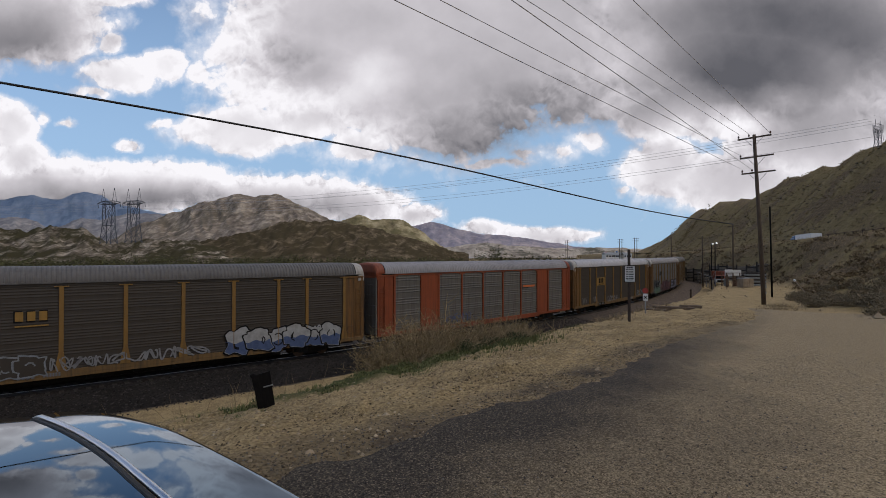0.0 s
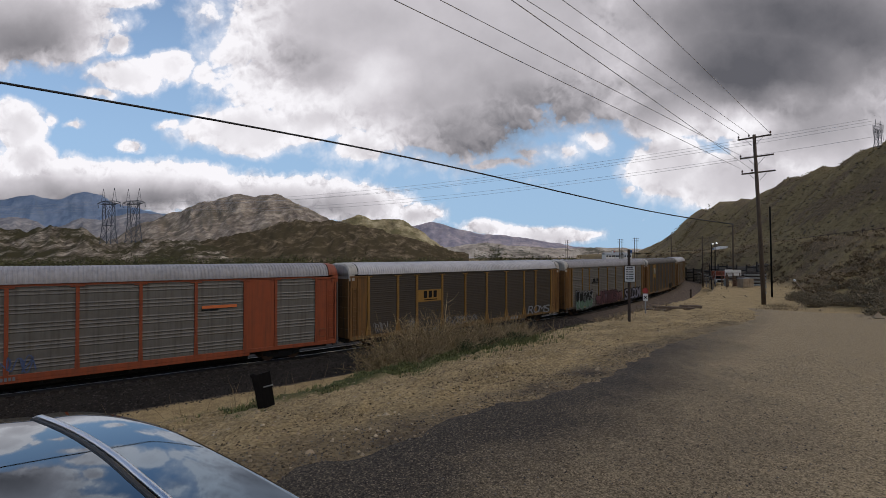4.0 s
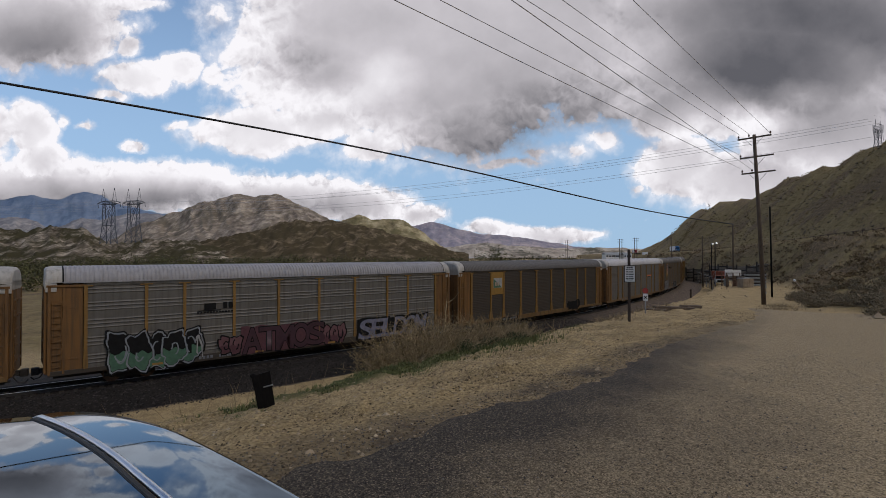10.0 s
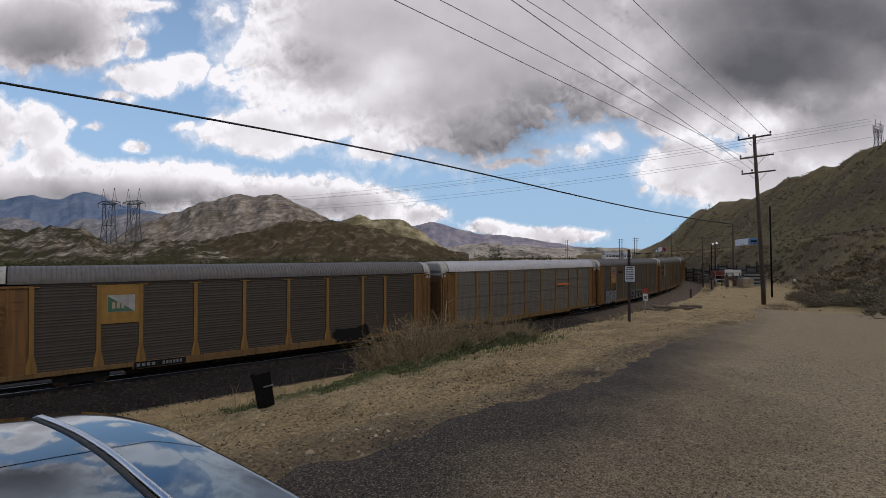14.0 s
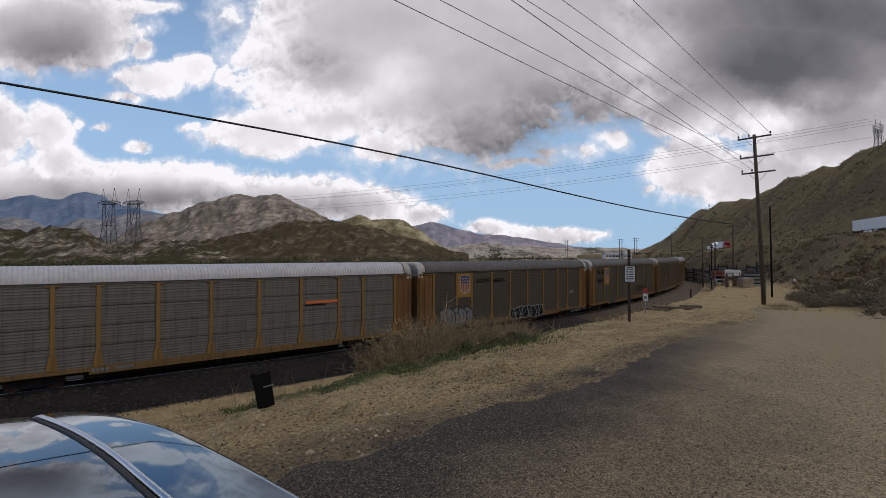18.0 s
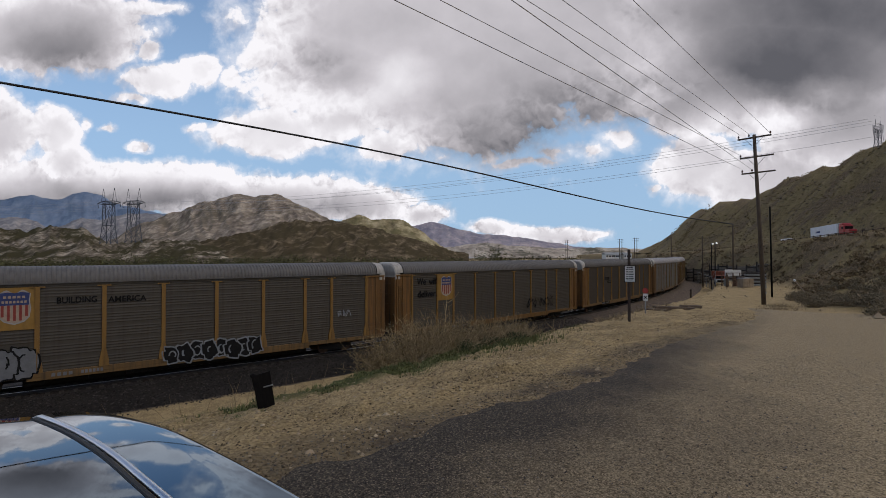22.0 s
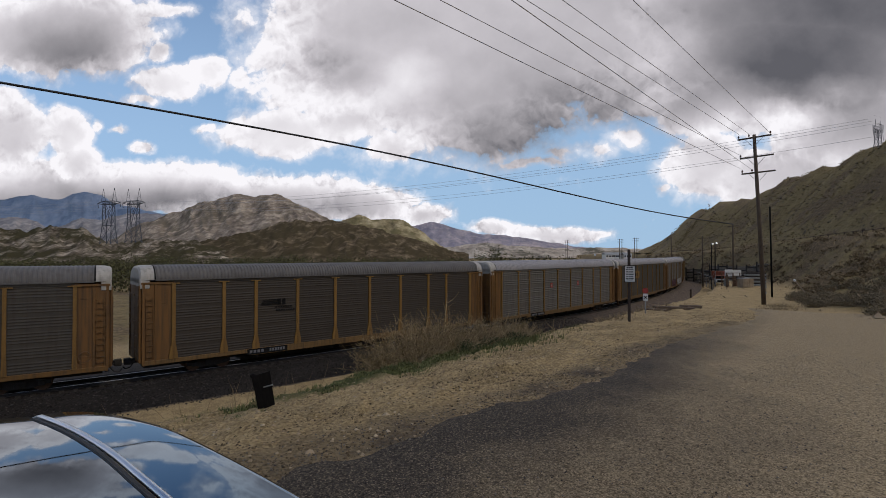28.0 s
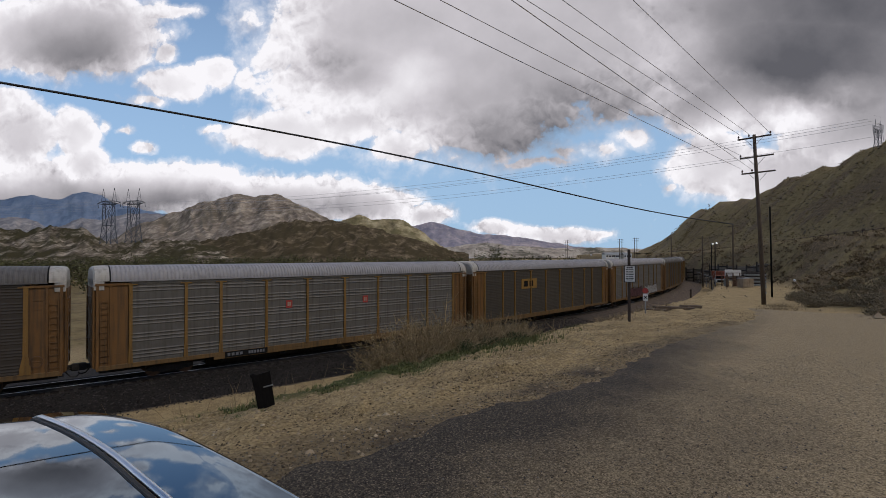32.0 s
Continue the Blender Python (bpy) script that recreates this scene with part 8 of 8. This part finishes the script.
        for x, w0, w1, z0, z1 in stations:
            ring = [(-w0, z0), (-w0 - 0.02, z0 + 0.5 * (z1 - z0)), (-w1, z1 - 0.04), (-w1 + 0.06, z1), (w1 - 0.06, z1), (w1, z1 - 0.04), (w0 + 0.02, z0 + 0.5 * (z1 - z0)), (w0, z0)]
            rings.append([bm.verts.new((x, mid + y, z)) for y, z in ring])
        for r0, r1 in zip(rings, rings[1:]):
            for i in range(8):
                bm.faces.new((r0[i], r0[(i + 1) % 8], r1[(i + 1) % 8], r1[i]))
        bm.faces.new(rings[0])
        bm.faces.new(rings[-1][::-1])
        bmesh.ops.recalc_face_normals(bm, faces=bm.faces)
        return part(name, bm, material, th, smooth=False)
    hull([(-2.35, 0.68, 0.62, 0.40, 0.78), (-2.2, 0.82, 0.74, 0.26, 0.90), (-1.4, 0.88, 0.80, 0.22, 0.94), (0.4, 0.89, 0.82, 0.22, 0.94), (2.2, 0.88, 0.80, 0.22, 0.90), (3.0, 0.84, 0.74, 0.24, 0.80), (3.3, 0.66, 0.58, 0.34, 0.66)], "body", CAR_PAINT)
    hull([(-1.75, 0.70, 0.50, 0.93, 0.97), (-1.25, 0.76, 0.56, 0.93, top - 0.10), (0.9, 0.76, 0.58, 0.93, top - 0.07), (1.2, 0.76, 0.50, 0.93, top - 0.09), (2.15, 0.72, 0.66, 0.90, 0.93)], "cabin_glass", CAR_GLASS)
    for k in (-1, 1):
        part("door_handle", boxb(-0.2, mid + k * 0.90 - 0.02, 0.74, 0.0, mid + k * 0.90 + 0.02, 0.78), CHROME, th)
        part("mirror", boxb(1.45, mid + k * 0.98 - 0.1, 0.92, 1.6, mid + k * 0.98 + 0.1, 1.05, bevel=0.03), CAR_PAINT, th)
        part("headlight", boxb(3.0, mid + k * 0.60 - 0.16, 0.62, 3.22, mid + k * 0.60 + 0.16, 0.74, bevel=0.02), SIGN_WHITE, th)
        part("tail_light", boxb(-2.36, mid + k * 0.58 - 0.14, 0.66, -2.2, mid + k * 0.58 + 0.14, 0.80, bevel=0.02), RED_PAINT, th)
    for x in (-1.35, 2.3):
        for k in (-1, 1):
            w = part("wheel", wheel_mesh(), RUBBER, th)
            w.matrix_basis = pose(x, mid + k * 0.82, 0.31, 0, 0, 0 if k < 0 else 180) @ Matrix.Diagonal((0.72, 1.5, 0.72, 1))


build_car()


# ---------------------------------------------------------------- far houses past the bend
def far_house(p, w, d, hgt, yaw, label):
    th = empty("far_house", Matrix.Translation(p) @ pose(0, 0, 0, 0, 0, yaw), label, "house", "far houses")
    part("wall", boxb(-w / 2, -d / 2, -1.0, w / 2, d / 2, hgt), SIGN_WHITE, th)
    bm = bmesh.new()
    a = [bm.verts.new(v) for v in ((-w / 2 - 0.4, -d / 2 - 0.4, hgt), (w / 2 + 0.4, -d / 2 - 0.4, hgt), (w / 2 + 0.4, d / 2 + 0.4, hgt), (-w / 2 - 0.4, d / 2 + 0.4, hgt), (-w / 2 - 0.4, 0, hgt + 1.6), (w / 2 + 0.4, 0, hgt + 1.6))]
    for f in ((0, 1, 5, 4), (2, 3, 4, 5), (0, 4, 3), (1, 2, 5), (3, 2, 1, 0)):
        bm.faces.new([a[i] for i in f])
    part("roof", bm, GALV, th)
    for k in range(3):
        x = -w / 2 + w * (k + 0.5) / 3
        part("window", boxb(x - 0.6, -d / 2 - 0.04, 1.2, x + 0.6, -d / 2 + 0.01, 2.3), BLACK_PAINT, th)


for _x, _w, _yaw in ((1076, 7, 10), (1091, 5, -15), (1108, 6, 5)):
    _p = Vector(((_x - 784) / 880 * 380, 380, EYE_Z - 0.5))
    _p.z = min(terrain(_p.x, _p.y), EYE_Z - 2.5) if _x < 1120 else terrain(_p.x, _p.y)
    _p.z = max(_p.z, EYE_Z - 2.9)
    far_house(_p, _w, 6, 3.0, _yaw, "small pale house on the valley edge")

# pale boulders at the foot of the slope
for _x, _y, _z, _r in ((1553, 548, 26, 0.34), (1540, 552, 25.5, 0.2), (1384, 541, 43, 0.2), (1390, 543, 42, 0.15), (1452, 546, 34, 0.18), (1523, 549, 27, 0.16)):
    _h = Heap(int(_x))
    _h.stone(Vector((0, 0, 0)), _r)
    _q = Vector(((_x - 784) / 880 * _z, _z, 0))
    _q.z = terrain(_q.x, _q.y) + _r * 0.2
    _b = tagged(new("boulder", _h.mesh("boulder", STONE)), "pale boulder at the foot of the slope", "rock", "boulders")
    _b.matrix_basis = Matrix.Translation(_q)


# ---------------------------------------------------------------- what moves
CAR_PITCH, SPEED = 28.65, 7.7274
CAR_SLACK = [-0.02, 0.03, -0.13, 0.08, 0.08, 0.33, -0.03, -0.1, 0.15, 0.25, 0.0, 0.0, 0.0, 0.0, 0.0, 0.0, 0.0]


def drive(thing, rows, out, drop=0.0, away=False):
    """Keys a vehicle along the highway: rows of seconds and the place of its tail."""
    keys = []
    for t, q in rows:
        a, b = highway(q, out), highway(q - 14, out)
        d = (b - a) if away else (a - b)
        tilt = Euler((0, -math.atan2(d.z, math.hypot(d.x, d.y)), math.atan2(d.y, d.x))).to_matrix().to_4x4()
        keys.append((t, Matrix.Translation(a + Vector((0, 0, 0.12 - drop))) @ tilt @ pose(-7.0 if away else -15.5, 0, 0)))
    walk(thing, keys)


ROWS_A = [(0.0, 636.4), (10, 242.4), (11.5, 183.3), (12, 165.1), (12.5, 146.6), (13, 131.3), (13.5, 115.9), (14, 102.1), (14.5, 88.5), (16.5, 40.6), (17, 30.4), (17.5, 19.1), (18, 8.7), (18.5, -2.6), (32.0, -307.7)]
ROWS_B = [(0.0, 825.4), (16.5, 191.8), (17, 172.6), (17.5, 154.4), (18, 136.2), (18.5, 120.2), (19, 109.2), (19.5, 96.2), (20, 81.2), (20.5, 66.5), (21, 55.6), (21.5, 43.2), (22, 31.9), (22.5, 21.0), (23, 10.7), (23.5, -0.9), (32.0, -198.1)]
ROWS_VAN = [(0.0, 1284.5), (13, 381.0), (14, 311.5), (14.5, 285.8), (16.5, 220.4), (17, 199.3), (17.5, 177.9), (18.5, 143.4), (20, 108.4), (32.0, -171.6)]
ROWS_D = [(0, -1.9), (2, 33.8), (3.5, 61.2), (6, 123.3), (8, 190.9), (32.0, 1002.1)]


def motions():
    times = [0.5 * i for i in range(65)]
    for k, car in enumerate(TRAIN):
        rows = []
        for t in times:
            s = 15.64 + 14.325 + CAR_SLACK[k] + (k - 1) * CAR_PITCH - SPEED * t
            a, b = on_track(s - 9.9, RAIL_D), on_track(s + 9.9, RAIL_D)
            d = b - a
            m = (a + b) / 2
            rows.append((t, Matrix.Translation(m) @ Euler((0, -math.atan2(d.z, math.hypot(d.x, d.y)), math.atan2(d.y, d.x))).to_matrix().to_4x4()))
        walk(car, rows)
    drive(TRUCK_A, ROWS_A, -0.5)
    drive(TRUCK_B, ROWS_B, -0.5)
    drive(VAN, ROWS_VAN, -0.5)
    drive(TRUCK_D, ROWS_D, -15.5, 3.9, True)
    walk(deck, [(0.0, pose(0, 0, EYE_Z, 0, 0, 0)), (SECONDS, pose(0, 0, EYE_Z, 0, 0, -4.6))])
    walk(bank, [(0.0, pose(0, 0, EYE_Z, 0, 0, 0)), (SECONDS, pose(0, 0, EYE_Z, 0, 0, -1.3))])


motions()
